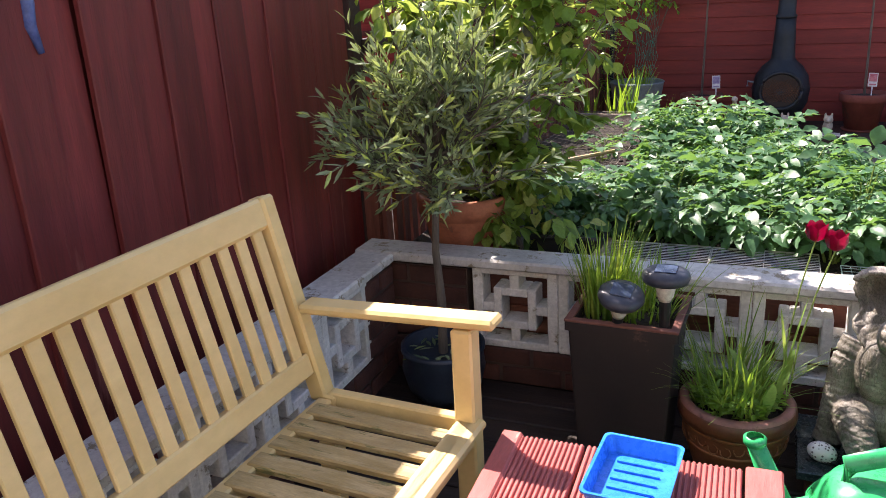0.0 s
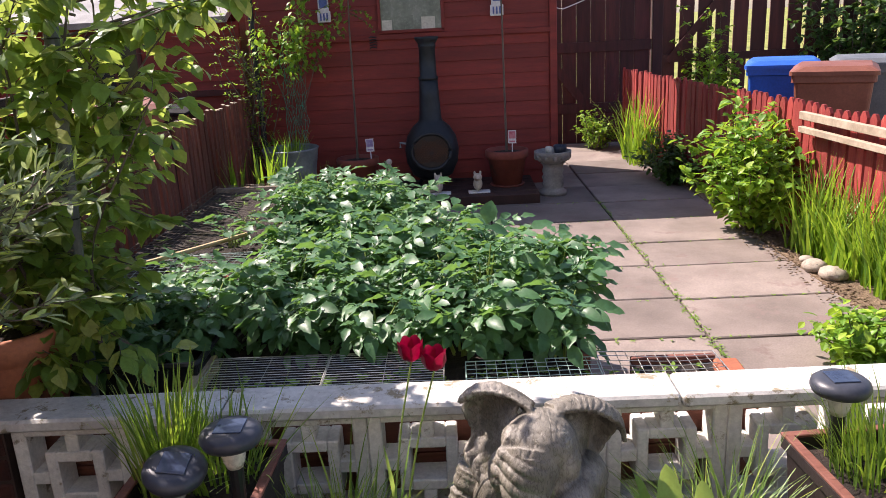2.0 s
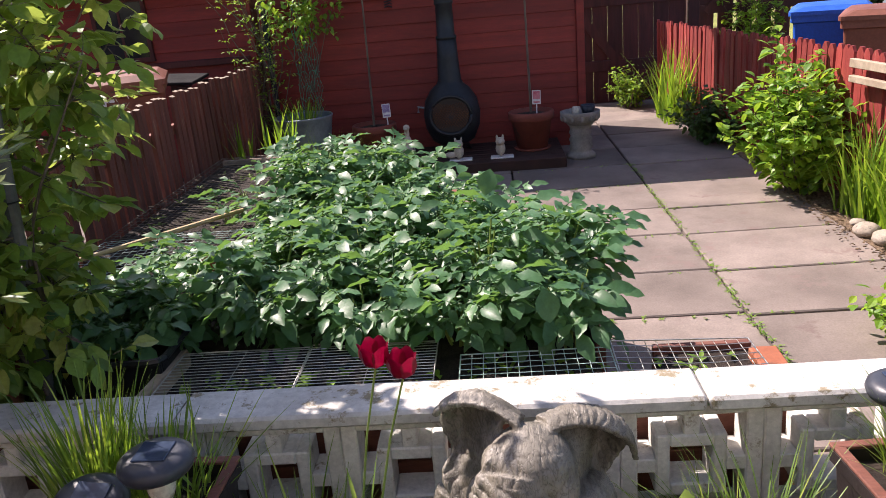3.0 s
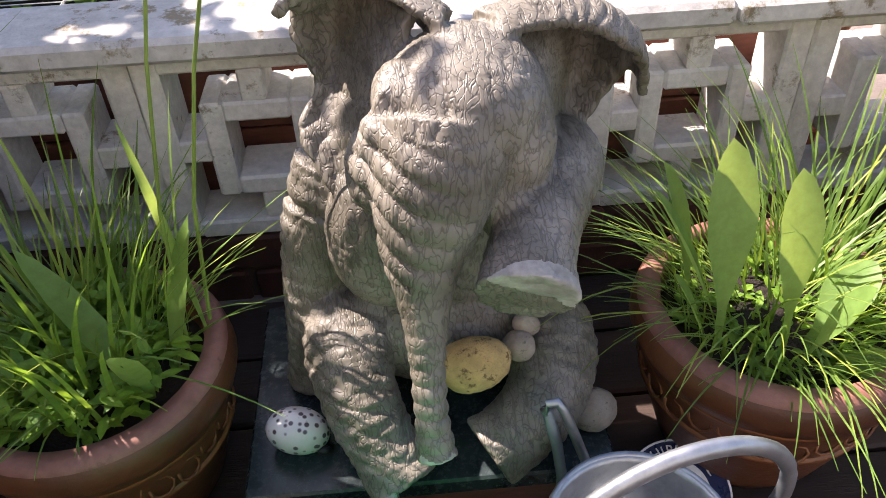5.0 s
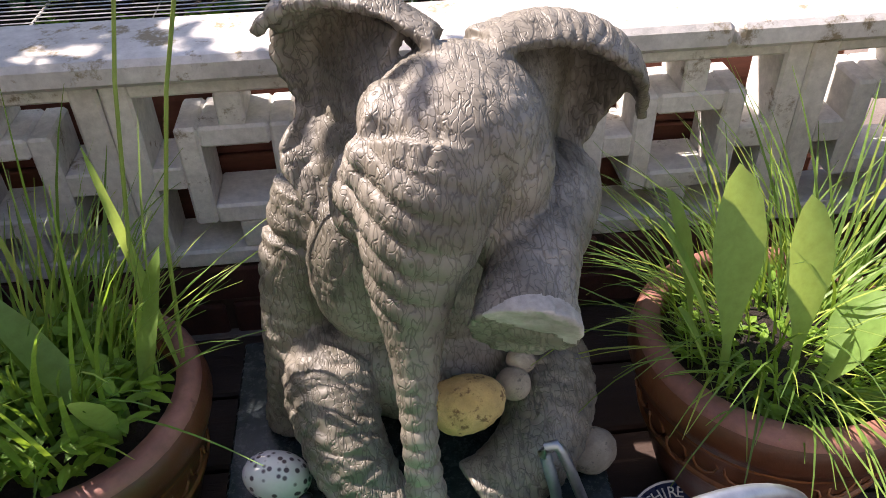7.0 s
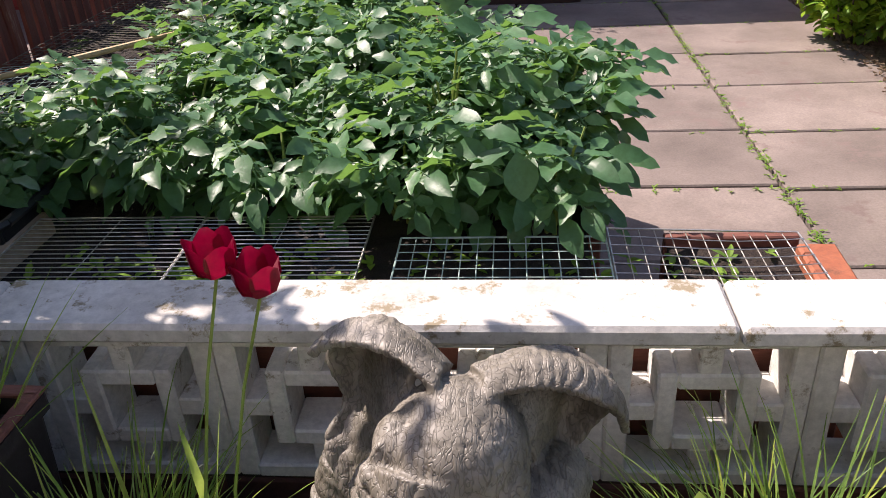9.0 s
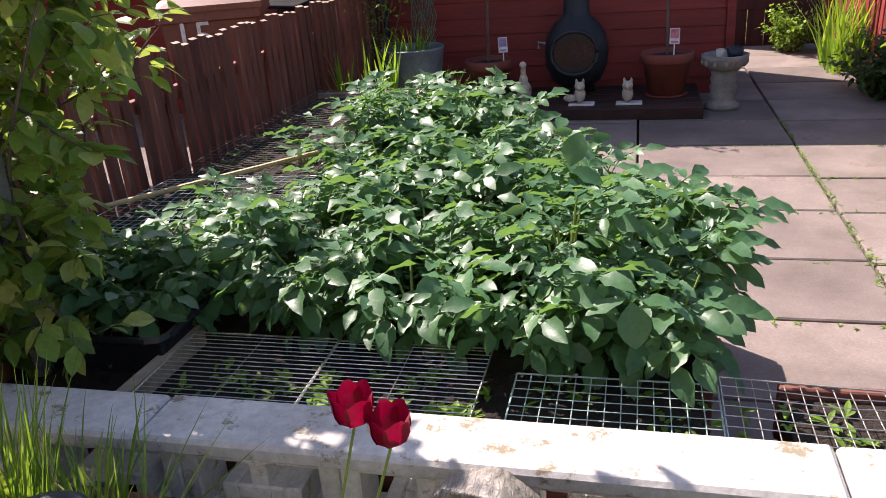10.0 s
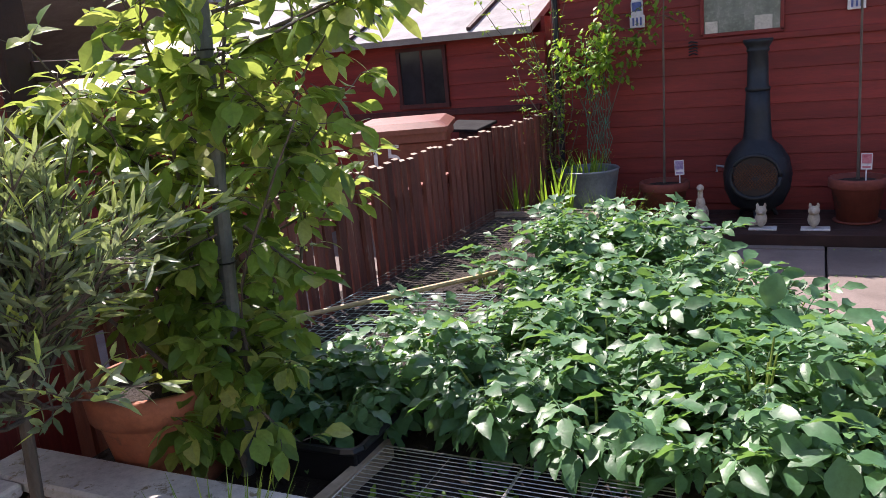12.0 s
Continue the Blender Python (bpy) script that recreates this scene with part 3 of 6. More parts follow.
# ---- raised vegetable bed ----
bed = thing("raised_bed", 0, 0, 0, "raised bed of dark soil edged with red-brown timber and brick", "raised bed")
for c, s in (((-0.455, 0.72, 0.175), (1.91, 1.14, 0.35)), ((-0.68, 1.80, 0.175), (1.46, 1.02, 0.35)), ((-1.11, 2.76, 0.175), (0.58, 0.93, 0.35)), ((0.77, 0.27, 0.17), (0.24, 0.26, 0.34))):
    part("soil", boxed(c, s), SOIL_M, bed)
EDGE_M = surface("red_brown_edging", (0.13, 0.045, 0.03), (0.22, 0.085, 0.06), 5, (1, 4, 4), 0.8, fine=40, bump=0.4)
for k in range(3):
    part("edging_board", boxed((-0.25, 0.128, 0.06 + 0.122 * k), (2.30, 0.028, 0.118), bevel=0.003), EDGE_M, bed)
    part("edging_board", boxed((0.516, 0.87, 0.06 + 0.122 * k), (0.028, 0.86, 0.118), bevel=0.003), EDGE_M, bed)
    part("edging_board", boxed((0.066, 1.80, 0.06 + 0.122 * k), (0.028, 1.02, 0.118), bevel=0.003), EDGE_M, bed)
    part("edging_board", boxed((0.30, 1.306, 0.06 + 0.122 * k), (0.44, 0.028, 0.118), bevel=0.003), EDGE_M, bed)
    part("edging_board", boxed((-0.375, 2.325, 0.06 + 0.122 * k), (0.86, 0.028, 0.118), bevel=0.003), EDGE_M, bed)
    part("edging_board", boxed((-1.10, 3.245, 0.065 + 0.126 * k), (0.62, 0.03, 0.122), bevel=0.003), RAW_EDGE if k == 2 else EDGE_M, bed)
    part("edging_board", boxed((-0.80, 2.87, 0.065 + 0.126 * k), (0.03, 0.74, 0.122), bevel=0.003), RAW_EDGE if k == 2 else EDGE_M, bed)
part("edging_board", boxed((-0.635, 0.29, 0.375), (0.03, 0.36, 0.05), (0, 0, -3), 0.003), RAW_EDGE, bed)
for k in range(5):
    part("edging_brick", boxed((0.905, 0.255, 0.035 + 0.075 * k), (0.07, 0.22, 0.068), (0, 0, R.uniform(-2, 2)), 0.005), TERRACOTTA, bed)
part("edging_board", boxed((0.77, 0.415, 0.30), (0.25, 0.022, 0.12), bevel=0.003), EDGE_M, bed)


def wire_panel(name, x0, y0, x1, y1, z, nx, ny, r, material, label, group, sag=0.0):
    ob = thing(name, (x0 + x1) / 2, (y0 + y1) / 2, z, label, "wire mesh", group)
    w, d = (x1 - x0) / 2, (y1 - y0) / 2

    def h(a, b):
        return sag * noise.noise((a * 3 + x0 * 5, b * 3, z)) if sag else 0.0
    rim = bmesh.new()
    for a, b in (((-w, -d), (w, -d)), ((w, -d), (w, d)), ((w, d), (-w, d)), ((-w, d), (-w, -d))):
        tube(rim, [(*a, h(*a)), (*b, h(*b))], r * 1.7, 5)
    part("rim", rim, material, ob)
    for k in range(1, nx):
        a = -w + 2 * w * k / nx
        bm = bmesh.new()
        tube(bm, [(a, -d + 2 * d * q / 6, h(a, -d + 2 * d * q / 6)) for q in range(7)], r, 4)
        part("wire", bm, material, ob)
    for k in range(1, ny):
        b = -d + 2 * d * k / ny
        bm = bmesh.new()
        tube(bm, [(-w + 2 * w * q / 6, b, h(-w + 2 * w * q / 6, b) + 2 * r) for q in range(7)], r, 4)
        part("wire", bm, material, ob)
    return ob


wire_panel("wire_rack", -0.605, 0.128, -0.255, 0.425, 0.405, 2, 18, 0.0012, WIRE, "steel wire shelf rack lying over seedlings", "racks over the bed")
wire_panel("wire_rack", -0.250, 0.128, 0.088, 0.415, 0.408, 2, 18, 0.0012, WIRE, "steel wire shelf rack lying over seedlings", "racks over the bed")
wire_panel("mesh_panel", 0.150, 0.130, 0.523, 0.330, 0.405, 13, 7, 0.0011, GREEN_WIRE, "pale green coated wire mesh over the soil", "mesh over the bed")
wire_panel("mesh_panel", 0.527, 0.135, 0.865, 0.345, 0.402, 12, 7, 0.0011, WIRE, "bare wire mesh panel over weedy soil", "mesh over the bed", 0.02)
wire_panel("mesh_panel", -1.40, 0.93, -0.78, 1.62, 0.400, 18, 20, 0.0009, GREEN_WIRE, "pale green wire mesh over seedlings beside the picket fence", "mesh over the bed", 0.03)
wire_panel("mesh_panel", -1.40, 1.62, -0.81, 3.22, 0.402, 18, 44, 0.0010, OLD_WIRE, "dull brown wire mesh over dark soil", "mesh over the bed", 0.03)
cane = thing("cane", 0, 0, 0, "pale bare cane lying across the wire mesh", "stick")
part("shaft", tube(bmesh.new(), [(-1.38, 1.20, 0.425), (-1.1, 1.50, 0.432), (-0.86, 1.84, 0.425)], [0.009, 0.011, 0.010], 7), STICK_M, cane)
solid("stone", ball(bmesh.new(), (-0.80, 1.17, 0.405), (0.055, 0.035, 0.03), (0, 0, 30), 3), TERRACOTTA, "orange-brown stone lying on the bed", "stone", smooth=True)

# black plastic trough at the corner of the bed
trough = thing("trough", -0.86, 0.50, 0.345, "black plastic trough full of potato plants", "trough")
bm = bmesh.new()
for a, b, c, d in ((0, -0.17, 0.46, 0.012), (0, 0.17, 0.46, 0.012)):
    box(bm, (a, b, 0.045), (c, d, 0.09), bevel=0.003)
for a in (-0.225, 0.225):
    box(bm, (a, 0, 0.045), (0.012, 0.33, 0.09), bevel=0.003)
box(bm, (0, 0, 0.006), (0.44, 0.33, 0.012))
part("tub", bm, BLACK_PLASTIC, trough)
rim = bmesh.new()
tube(rim, [(0.235, -0.15, 0.09), (0.225, -0.175, 0.09), (0.2, -0.182, 0.09), (-0.2, -0.182, 0.09), (-0.225, -0.175, 0.09), (-0.235, -0.15, 0.09), (-0.235, 0.15, 0.09), (-0.2, 0.182, 0.09), (0.2, 0.182, 0.09), (0.235, 0.15, 0.09), (0.235, -0.15, 0.09)], 0.010, 6)
part("rim", rim, BLACK_PLASTIC, trough)
part("soil", boxed((0, 0, 0.035), (0.43, 0.32, 0.045)), SOIL_M, trough)


POTATO_SHAPE = ((0.0, 0.06), (0.15, 0.52), (0.36, 0.94), (0.58, 1.0), (0.80, 0.64), (0.93, 0.28), (1.0, 0.0))


def compound_leaf(seed):
    """A potato leaf: a stalk with a large end leaflet and pairs of smaller ones."""
    q = random.Random(seed)
    bm = bmesh.new()
    length = 0.120
    tube(bm, [(0, 0, 0), (0, length * 0.5, 0.006), (0, length, -0.008)], [0.0022, 0.0018, 0.001], 4)
    leaf(bm, aimed((0, length * 0.93, -0.006), (q.uniform(-0.2, 0.2), 1, -0.2), q.uniform(-0.5, 0.5)), 0.072, 0.038, q.uniform(0.1, 0.5), 0.3, POTATO_SHAPE, 0.22)
    for t, s in ((0.72, 0.92), (0.42, 0.74), (0.18, 0.42)):
        for sx in (-1, 1):
            leaf(bm, aimed((0, length * t, 0.003), (sx * q.uniform(0.8, 1.0), q.uniform(0.35, 0.7), q.uniform(-0.15, 0.2)), q.uniform(-0.4, 0.4)), 0.060 * s * q.uniform(0.85, 1.2), 0.031 * s, q.uniform(0.1, 0.5), 0.28, POTATO_SHAPE, 0.22)
    return mesh_of(bm, "compound_leaf", POTATO_LEAF, True)


COMPOUND = [compound_leaf(k) for k in range(9)]


def potato_plant(x, y, z, height, spread, n, seed, label):
    q = random.Random(seed)
    ob = thing("potato_plant", x, y, z, label, "potato plant", "potato plants in the bed")
    stems = bmesh.new()
    tips = []
    for k in range(6):
        a = 2 * math.pi * (k + q.random() * 0.8) / 6
        rr = spread * q.uniform(0.35, 0.75)
        h = height * q.uniform(0.72, 1.0) * (1 - 0.25 * (rr / spread))
        pts = [Vector((0.02 * math.cos(a), 0.02 * math.sin(a), 0)), Vector((rr * 0.45 * math.cos(a), rr * 0.45 * math.sin(a), h * 0.6)), Vector((rr * math.cos(a), rr * math.sin(a), h))]
        tube(stems, pts, [0.005, 0.004, 0.0025], 5)
        tips.append((pts, a))
    part("stem", stems, STEM_M, ob)
    for k in range(n):
        pts, a = tips[k % 6]
        t = 1.0 - 0.75 * (k // 6) / max(n // 6, 1) * q.uniform(0.8, 1.1)
        p = pts[1].lerp(pts[2], max(2 * t - 1, 0)) if t > 0.5 else pts[0].lerp(pts[1], max(2 * t, 0.1))
        b = a + q.uniform(-1.7, 1.7)
        up = q.uniform(-0.45, 0.35) if t < 0.85 else q.uniform(0.05, 0.7)
        s = q.uniform(0.75, 1.2)
        m = aimed(p, (math.cos(b), math.sin(b), up), q.uniform(-0.5, 0.5)) @ Matrix.Diagonal((s, s, s, 1))
        part("compound_leaf", COMPOUND[q.randrange(9)], POTATO_LEAF, ob, m=m)
    return ob


SPOTS = [(-0.42, 0.60), (-0.14, 0.54), (0.16, 0.54), (0.40, 0.56), (-0.42, 0.90), (-0.18, 0.88), (0.08, 0.86), (0.32, 0.90), (-0.46, 1.22), (-0.22, 1.22), (0.02, 1.22), (0.24, 1.16), (-0.52, 1.56), (-0.28, 1.56), (-0.08, 1.50), (-0.56, 1.92), (-0.34, 1.92), (-0.14, 1.84), (-0.54, 2.20), (-0.30, 2.16), (0.44, 0.74), (0.38, 1.00)]
for k, (x, y) in enumerate(SPOTS):
    potato_plant(x + R.uniform(-0.03, 0.03), y + R.uniform(-0.03, 0.03), 0.345, R.uniform(0.24, 0.31) - (0.03 if y < 0.65 else 0.0) + (0.03 if y > 1.7 else 0.0), 0.235 if x < 0.3 else 0.19, 84, 100 + k, "leafy dark green potato plant growing in the raised bed")
for k, (x, y) in enumerate([(-0.98, 0.50), (-0.78, 0.52), (-0.70, 0.66), (-0.88, 0.66)]):
    potato_plant(x, y, 0.37, 0.21, 0.20, 60, 200 + k, "low potato plant growing in the black trough")
# the tall shoot and the large leaf that stand clear of the rest
big = potato_plant(0.22, 0.62, 0.345, 0.37, 0.06, 46, 333, "tall potato shoot standing above the others")
for base, tip, ln, w in (((0.225, 0.60, 0.745), (-0.9, -0.15, 0.30), 0.085, 0.060), ((0.235, 0.60, 0.745), (0.25, 0.35, 1.0), 0.075, 0.054), ((0.24, 0.60, 0.735), (0.9, 0.1, -0.3), 0.07, 0.046)):
    bm = bmesh.new()
    leaf(bm, aimed(Vector(base) - Vector((0.22, 0.62, 0.345)), tip, 0.5), ln, w, 0.15, 0.15, POTATO_SHAPE, 0.1)
    part("large_leaflet", bm, POTATO_LEAF, big, smooth=True)
for base, tip, ln, w in (((0.365, 0.30, 0.585), (0.15, -0.45, -0.95), 0.085, 0.064), ((0.355, 0.305, 0.59), (-0.95, -0.30, -0.25), 0.078, 0.050), ((0.375, 0.305, 0.59), (0.95, -0.25, 0.05), 0.078, 0.050)):
    bm = bmesh.new()
    leaf(bm, aimed(Vector(base) - Vector((0.22, 0.62, 0.345)), tip, 0.0), ln, w, 0.12, 0.1, POTATO_SHAPE, 0.1)
    part("large_leaflet", bm, POTATO_LEAF, big, smooth=True)
potato_plant(0.44, 0.46, 0.345, 0.24, 0.14, 16, 334, "potato plant with large leaves leaning over the wire mesh")
for k, (x, y) in enumerate([(-0.92, 1.18), (-0.98, 1.28), (-0.86, 1.26), (-0.95, 1.9), (-1.0, 2.3), (-0.92, 2.6)]):
    potato_plant(x, y, 0.345, 0.075, 0.06, 9 if k < 3 else 5, 400 + k, "small bright green seedling under the wire mesh")


def scatter_weeds(name, x0, y0, x1, y1, z, count, size, material, label, seed):
    q = random.Random(seed)
    bm = bmesh.new()
    for _ in range(count):
        p = Vector((q.uniform(x0, x1), q.uniform(y0, y1), z))
        for _ in range(q.randint(3, 6)):
            a = q.uniform(0, 6.28)
            leaf(bm, aimed(p, (math.cos(a), math.sin(a), q.uniform(0.2, 1.2))), size * q.uniform(0.5, 1.3), size * q.uniform(0.25, 0.5), 0.2, 0.4)
    return solid(name, bm, material, label, "weeds", "stuff")


scatter_weeds("weeds", -0.6, 0.15, 0.1, 0.40, 0.35, 70, 0.035, MOSS_M, "small green weeds and seedlings under the racks", 1)
scatter_weeds("weeds", 0.15, 0.15, 0.86, 0.38, 0.345, 50, 0.03, MOSS_M, "sparse green weeds under the wire mesh", 2)
scatter_weeds("weeds", -1.38, 1.0, -0.85, 3.15, 0.35, 60, 0.035, MOSS_M, "small bright weeds in dark soil by the fence", 3)
q = random.Random(9)
bm = bmesh.new()
for _ in range(420):
    x, y = q.uniform(-1.40, 0.0), q.uniform(0.15, 2.28)
    s = q.uniform(0.006, 0.018)
    ball(bm, (x, y, 0.352), (s, s * q.uniform(0.6, 1), s * 0.6), (0, 0, q.uniform(0, 180)), 1)
solid("soil_clods", bm, SOIL_M, "crumbly clods of dark garden soil", "soil", "stuff")

# ---- trees and climbers by the low wall ----
def limb(bm, p0, d, length, r, seed, bend=0.35, steps=5):
    q = random.Random(seed)
    p, d, pts, rad = Vector(p0), Vector(d).normalized(), [Vector(p0)], [r]
    for k in range(steps):
        d = (d + Vector((q.uniform(-bend, bend), q.uniform(-bend, bend), q.uniform(-bend * 0.5, bend * 0.7)))).normalized()
        p = p + d * length / steps
        pts.append(p.copy())
        rad.append(r * (1 - 0.75 * (k + 1) / steps))
    tube(bm, pts, rad, 6)
    return pts


NARROW = ((0.0, 0.1), (0.35, 1.0), (0.7, 0.8), (1.0, 0.0))
q = random.Random(21)
olive = thing("olive_tree", -1.06, -0.16, 0.16, "small olive tree with a grey-green bushy crown", "olive tree")
bm = bmesh.new()
tube(bm, [(0, 0, 0), (0.005, 0, 0.2), (-0.01, 0.01, 0.36), (0.0, 0.02, 0.62)], [0.017, 0.015, 0.013, 0.012], 8)
crown = bmesh.new()
for k in range(54):
    a, e = q.uniform(0, 6.283), q.uniform(-0.05, 1.45)
    d = Vector((math.cos(a) * math.cos(e), math.sin(a) * math.cos(e), math.sin(e)))
    reach = q.uniform(0.26, 0.42) * (1.0 if e < 0.9 else 0.85) * (0.78 + 0.26 * abs(math.cos(a)))
    start = Vector((0, 0.02, 0.53 + q.uniform(0, 0.22)))
    pts = limb(bm, start, d + Vector((0, 0, 0.15)), reach, 0.006, 500 + k, 0.28, 6)
    for t in range(2, 7):
        for _ in range(2):
            sub = limb(bm, pts[t], d + Vector((q.uniform(-1, 1), q.uniform(-1, 1), q.uniform(-0.5, 0.9))), q.uniform(0.07, 0.15), 0.0022, q.randrange(10 ** 6), 0.3, 3)
            for p in sub[1:]:
                for _ in range(3):
                    dd = (sub[-1] - sub[0]).normalized() + Vector((q.uniform(-0.9, 0.9), q.uniform(-0.9, 0.9), q.uniform(-0.5, 0.8)))
                    leaf(crown, aimed(p, dd, q.uniform(-1.5, 1.5)), q.uniform(0.034, 0.062), q.uniform(0.008, 0.013), 0.3, q.uniform(-0.1, 0.25), NARROW)
part("trunk", bm, BARK_M, olive)
part("crown", crown, OLIVE_LEAF, olive)
pot = thing("plant_pot", -1.06, -0.16, 0.0, "round dark blue glazed pot of soil on the decking", "plant pot")
part("vessel", lathe(bmesh.new(), [(0.085, 0), (0.125, 0.05), (0.142, 0.12), (0.135, 0.17), (0.142, 0.185), (0.142, 0.2), (0.128, 0.2), (0.125, 0.165), (0.0, 0.165)], 36), BLUE_GLAZE, pot, smooth=True)
bm = bmesh.new()
for k in range(22):
    a, r = q.uniform(0, 6.28), q.uniform(0.02, 0.115)
    leaf(bm, aimed((r * math.cos(a), r * math.sin(a), 0.169), (q.uniform(-1, 1), q.uniform(-1, 1), 0.1)), 0.05, 0.012, 0.2, 0.1, NARROW)
part("fallen_leaf", bm, OLIVE_LEAF, pot)

tpot = thing("plant_pot", -1.11, 0.25, 0.345, "large weathered terracotta pot behind the low wall", "plant pot")
part("vessel", lathe(bmesh.new(), [(0.115, 0), (0.128, 0.04), (0.158, 0.19), (0.162, 0.2), (0.176, 0.202), (0.182, 0.26), (0.176, 0.272), (0.160, 0.272), (0.155, 0.235), (0.0, 0.23)], 40), TERRACOTTA, tpot, smooth=True)
part("soil", lathe(bmesh.new(), [(0.153, 0.228), (0.153, 0.24), (0.0, 0.245)], 24), SOIL_M, tpot)

climber = thing("climbing_rose", -0.90, 0.42, 0.34, "tall leafy climber tied to a grey pole", "climber")
part("pole", tube(bmesh.new(), [(-0.035, -0.12, 0), (0.075, -0.12, 1.6)], 0.019, 12), POLE_M, climber)
for z in (0.55, 0.86, 1.02):
    tie = bmesh.new()
    tube(tie, [(0.022 * math.cos(a) - 0.035 + 0.069 * z, -0.12 + 0.022 * math.sin(a), z) for a in np.linspace(0, 6.283, 13)], 0.002, 4)
    part("tie", tie, BLACK_PLASTIC, climber)
wood, crown = bmesh.new(), bmesh.new()
for k in range(38):
    base = Vector((q.uniform(-0.25, 0.10), q.uniform(-0.16, 0.22), q.uniform(0.0, 0.25)))
    if k < 17:
        d, ln = Vector((q.uniform(-0.5, 0.12), q.uniform(-0.32, 0.15), 1.0)), q.uniform(0.85, 1.35)
    else:
        base.z = q.uniform(0.35, 1.25)
        d, ln = Vector((q.uniform(-1.2, 0.6), q.uniform(-0.6, 0.3), q.uniform(-0.25, 0.7))), q.uniform(0.28, 0.50)
    pts = limb(wood, base, d, ln, 0.007 if k < 17 else 0.0045, 900 + k, 0.22, 9)
    for t in range(1, 10):
        for _ in range(3):
            dd = Vector((q.uniform(-1, 1), q.uniform(-1, 1), q.uniform(-0.6, 0.7))).normalized()
            p = pts[t] + dd * q.uniform(0.0, 0.05)
            tw = limb(wood, p, dd, 0.05, 0.0014, q.randrange(10 ** 6), 0.3, 2)
            for s, w in ((1.0, 0.0), (0.8, 0.9), (0.8, -0.9)):
                d2 = (dd + Vector((q.uniform(-0.5, 0.5) + w * dd.y, q.uniform(-0.5, 0.5) - w * dd.x, -0.35))).normalized()
                leaf(crown, aimed(tw[-1] if w == 0 else tw[1], d2, q.uniform(-0.7, 0.7)), q.uniform(0.046, 0.080) * s, q.uniform(0.030, 0.050) * s, q.uniform(0.05, 0.3), q.uniform(0.1, 0.45))
# leafy growth low down round the pole
for k in range(16):
    base = Vector((q.uniform(-0.16, 0.02), q.uniform(-0.20, 0.05), q.uniform(0.05, 0.55)))
    pts = limb(wood, base, (q.uniform(-0.7, 0.6), q.uniform(-0.7, 0.3), q.uniform(-0.3, 0.8)), q.uniform(0.12, 0.24), 0.004, 1300 + k, 0.25, 6)
    for p in pts[1:]:
        for _ in range(6):
            dd = Vector((q.uniform(-1, 1), q.uniform(-1, 1), q.uniform(-0.8, 0.4))).normalized()
            leaf(crown, aimed(p + dd * 0.02, dd, q.uniform(-0.7, 0.7)), q.uniform(0.045, 0.072), q.uniform(0.030, 0.045), q.uniform(0.05, 0.3), q.uniform(0.1, 0.45))
# leafy side shoots that hide the pole
for k in range(20):
    z = 0.18 + 0.055 * k
    pts = limb(wood, (-0.035 + 0.069 * z, -0.14, z), (q.uniform(-0.8, 0.8), -0.7, q.uniform(-0.2, 0.7)), q.uniform(0.08, 0.16), 0.003, 1500 + k, 0.25, 4)
    for p in pts[1:]:
        for _ in range(4):
            dd = Vector((q.uniform(-1, 1), q.uniform(-1, 0.4), q.uniform(-0.8, 0.3))).normalized()
            leaf(crown, aimed(p, dd, q.uniform(-0.7, 0.7)), q.uniform(0.045, 0.075), q.uniform(0.030, 0.046), q.uniform(0.05, 0.3), q.uniform(0.1, 0.45))
# long shoots that reach over the bed
for k, (d, z, ln) in enumerate([((1, 0.1, 0.12), 1.02, 0.62), ((1, 0.3, 0.25), 1.10, 0.6), ((0.9, -0.2, -0.35), 0.62, 0.26), ((1, 0.0, 0.3), 0.98, 0.5)]):
    pts = limb(wood, (0.02, -0.06, z), d, ln, 0.005, 1400 + k, 0.14, 8)
    for p in pts[2:]:
        for _ in range(5):
            d2 = Vector((q.uniform(-0.6, 1), q.uniform(-1, 1), q.uniform(-0.9, 0.2)))
            leaf(crown, aimed(p, d2, q.uniform(-0.6, 0.6)), q.uniform(0.050, 0.085), q.uniform(0.034, 0.052), q.uniform(0.05, 0.25), q.uniform(0.2, 0.5))
part("branch", wood, BARK_M, climber)
part("crown", crown, ROSE_LEAF, climber)

# ---- garden bench ----
bench = thing("garden_bench", -1.086, -0.885, 0, "pale yellow painted wooden garden bench with slatted back and mossy seat", "bench", rz=-3.0)
LEN = 1.24
for s in (0, 1):
    y = -s * LEN
    part("arm", boxed((0.235, y, 0.648), (0.50, 0.062, 0.024), (0, -3.0, 0), 0.007), YELLOW_WOOD, bench)
    part("front_leg", boxed((0.405, y, 0.319), (0.050, 0.050, 0.638), bevel=0.005), YELLOW_WOOD, bench)
    part("back_leg", boxed((0.018, y, 0.20), (0.055, 0.045, 0.42), (0, 3, 0), 0.005), YELLOW_WOOD, bench)
    part("back_post", boxed((-0.048, y, 0.645), (0.050, 0.045, 0.52), (0, -13, 0), 0.006), YELLOW_WOOD, bench)
    part("side_rail", boxed((0.22, y, 0.385), (0.36, 0.030, 0.060), bevel=0.004), YELLOW_WOOD, bench)
part("top_rail", boxed((-0.098, -LEN / 2, 0.862), (0.036, LEN + 0.03, 0.072), (0, -13, 0), 0.008), YELLOW_WOOD, bench)
part("lower_rail", boxed((-0.012, -LEN / 2, 0.490), (0.030, LEN - 0.04, 0.055), (0, -13, 0), 0.005), YELLOW_WOOD, bench)
part("front_rail", boxed((0.405, -LEN / 2, 0.385), (0.045, LEN - 0.04, 0.062), bevel=0.006), YELLOW_WOOD, bench)
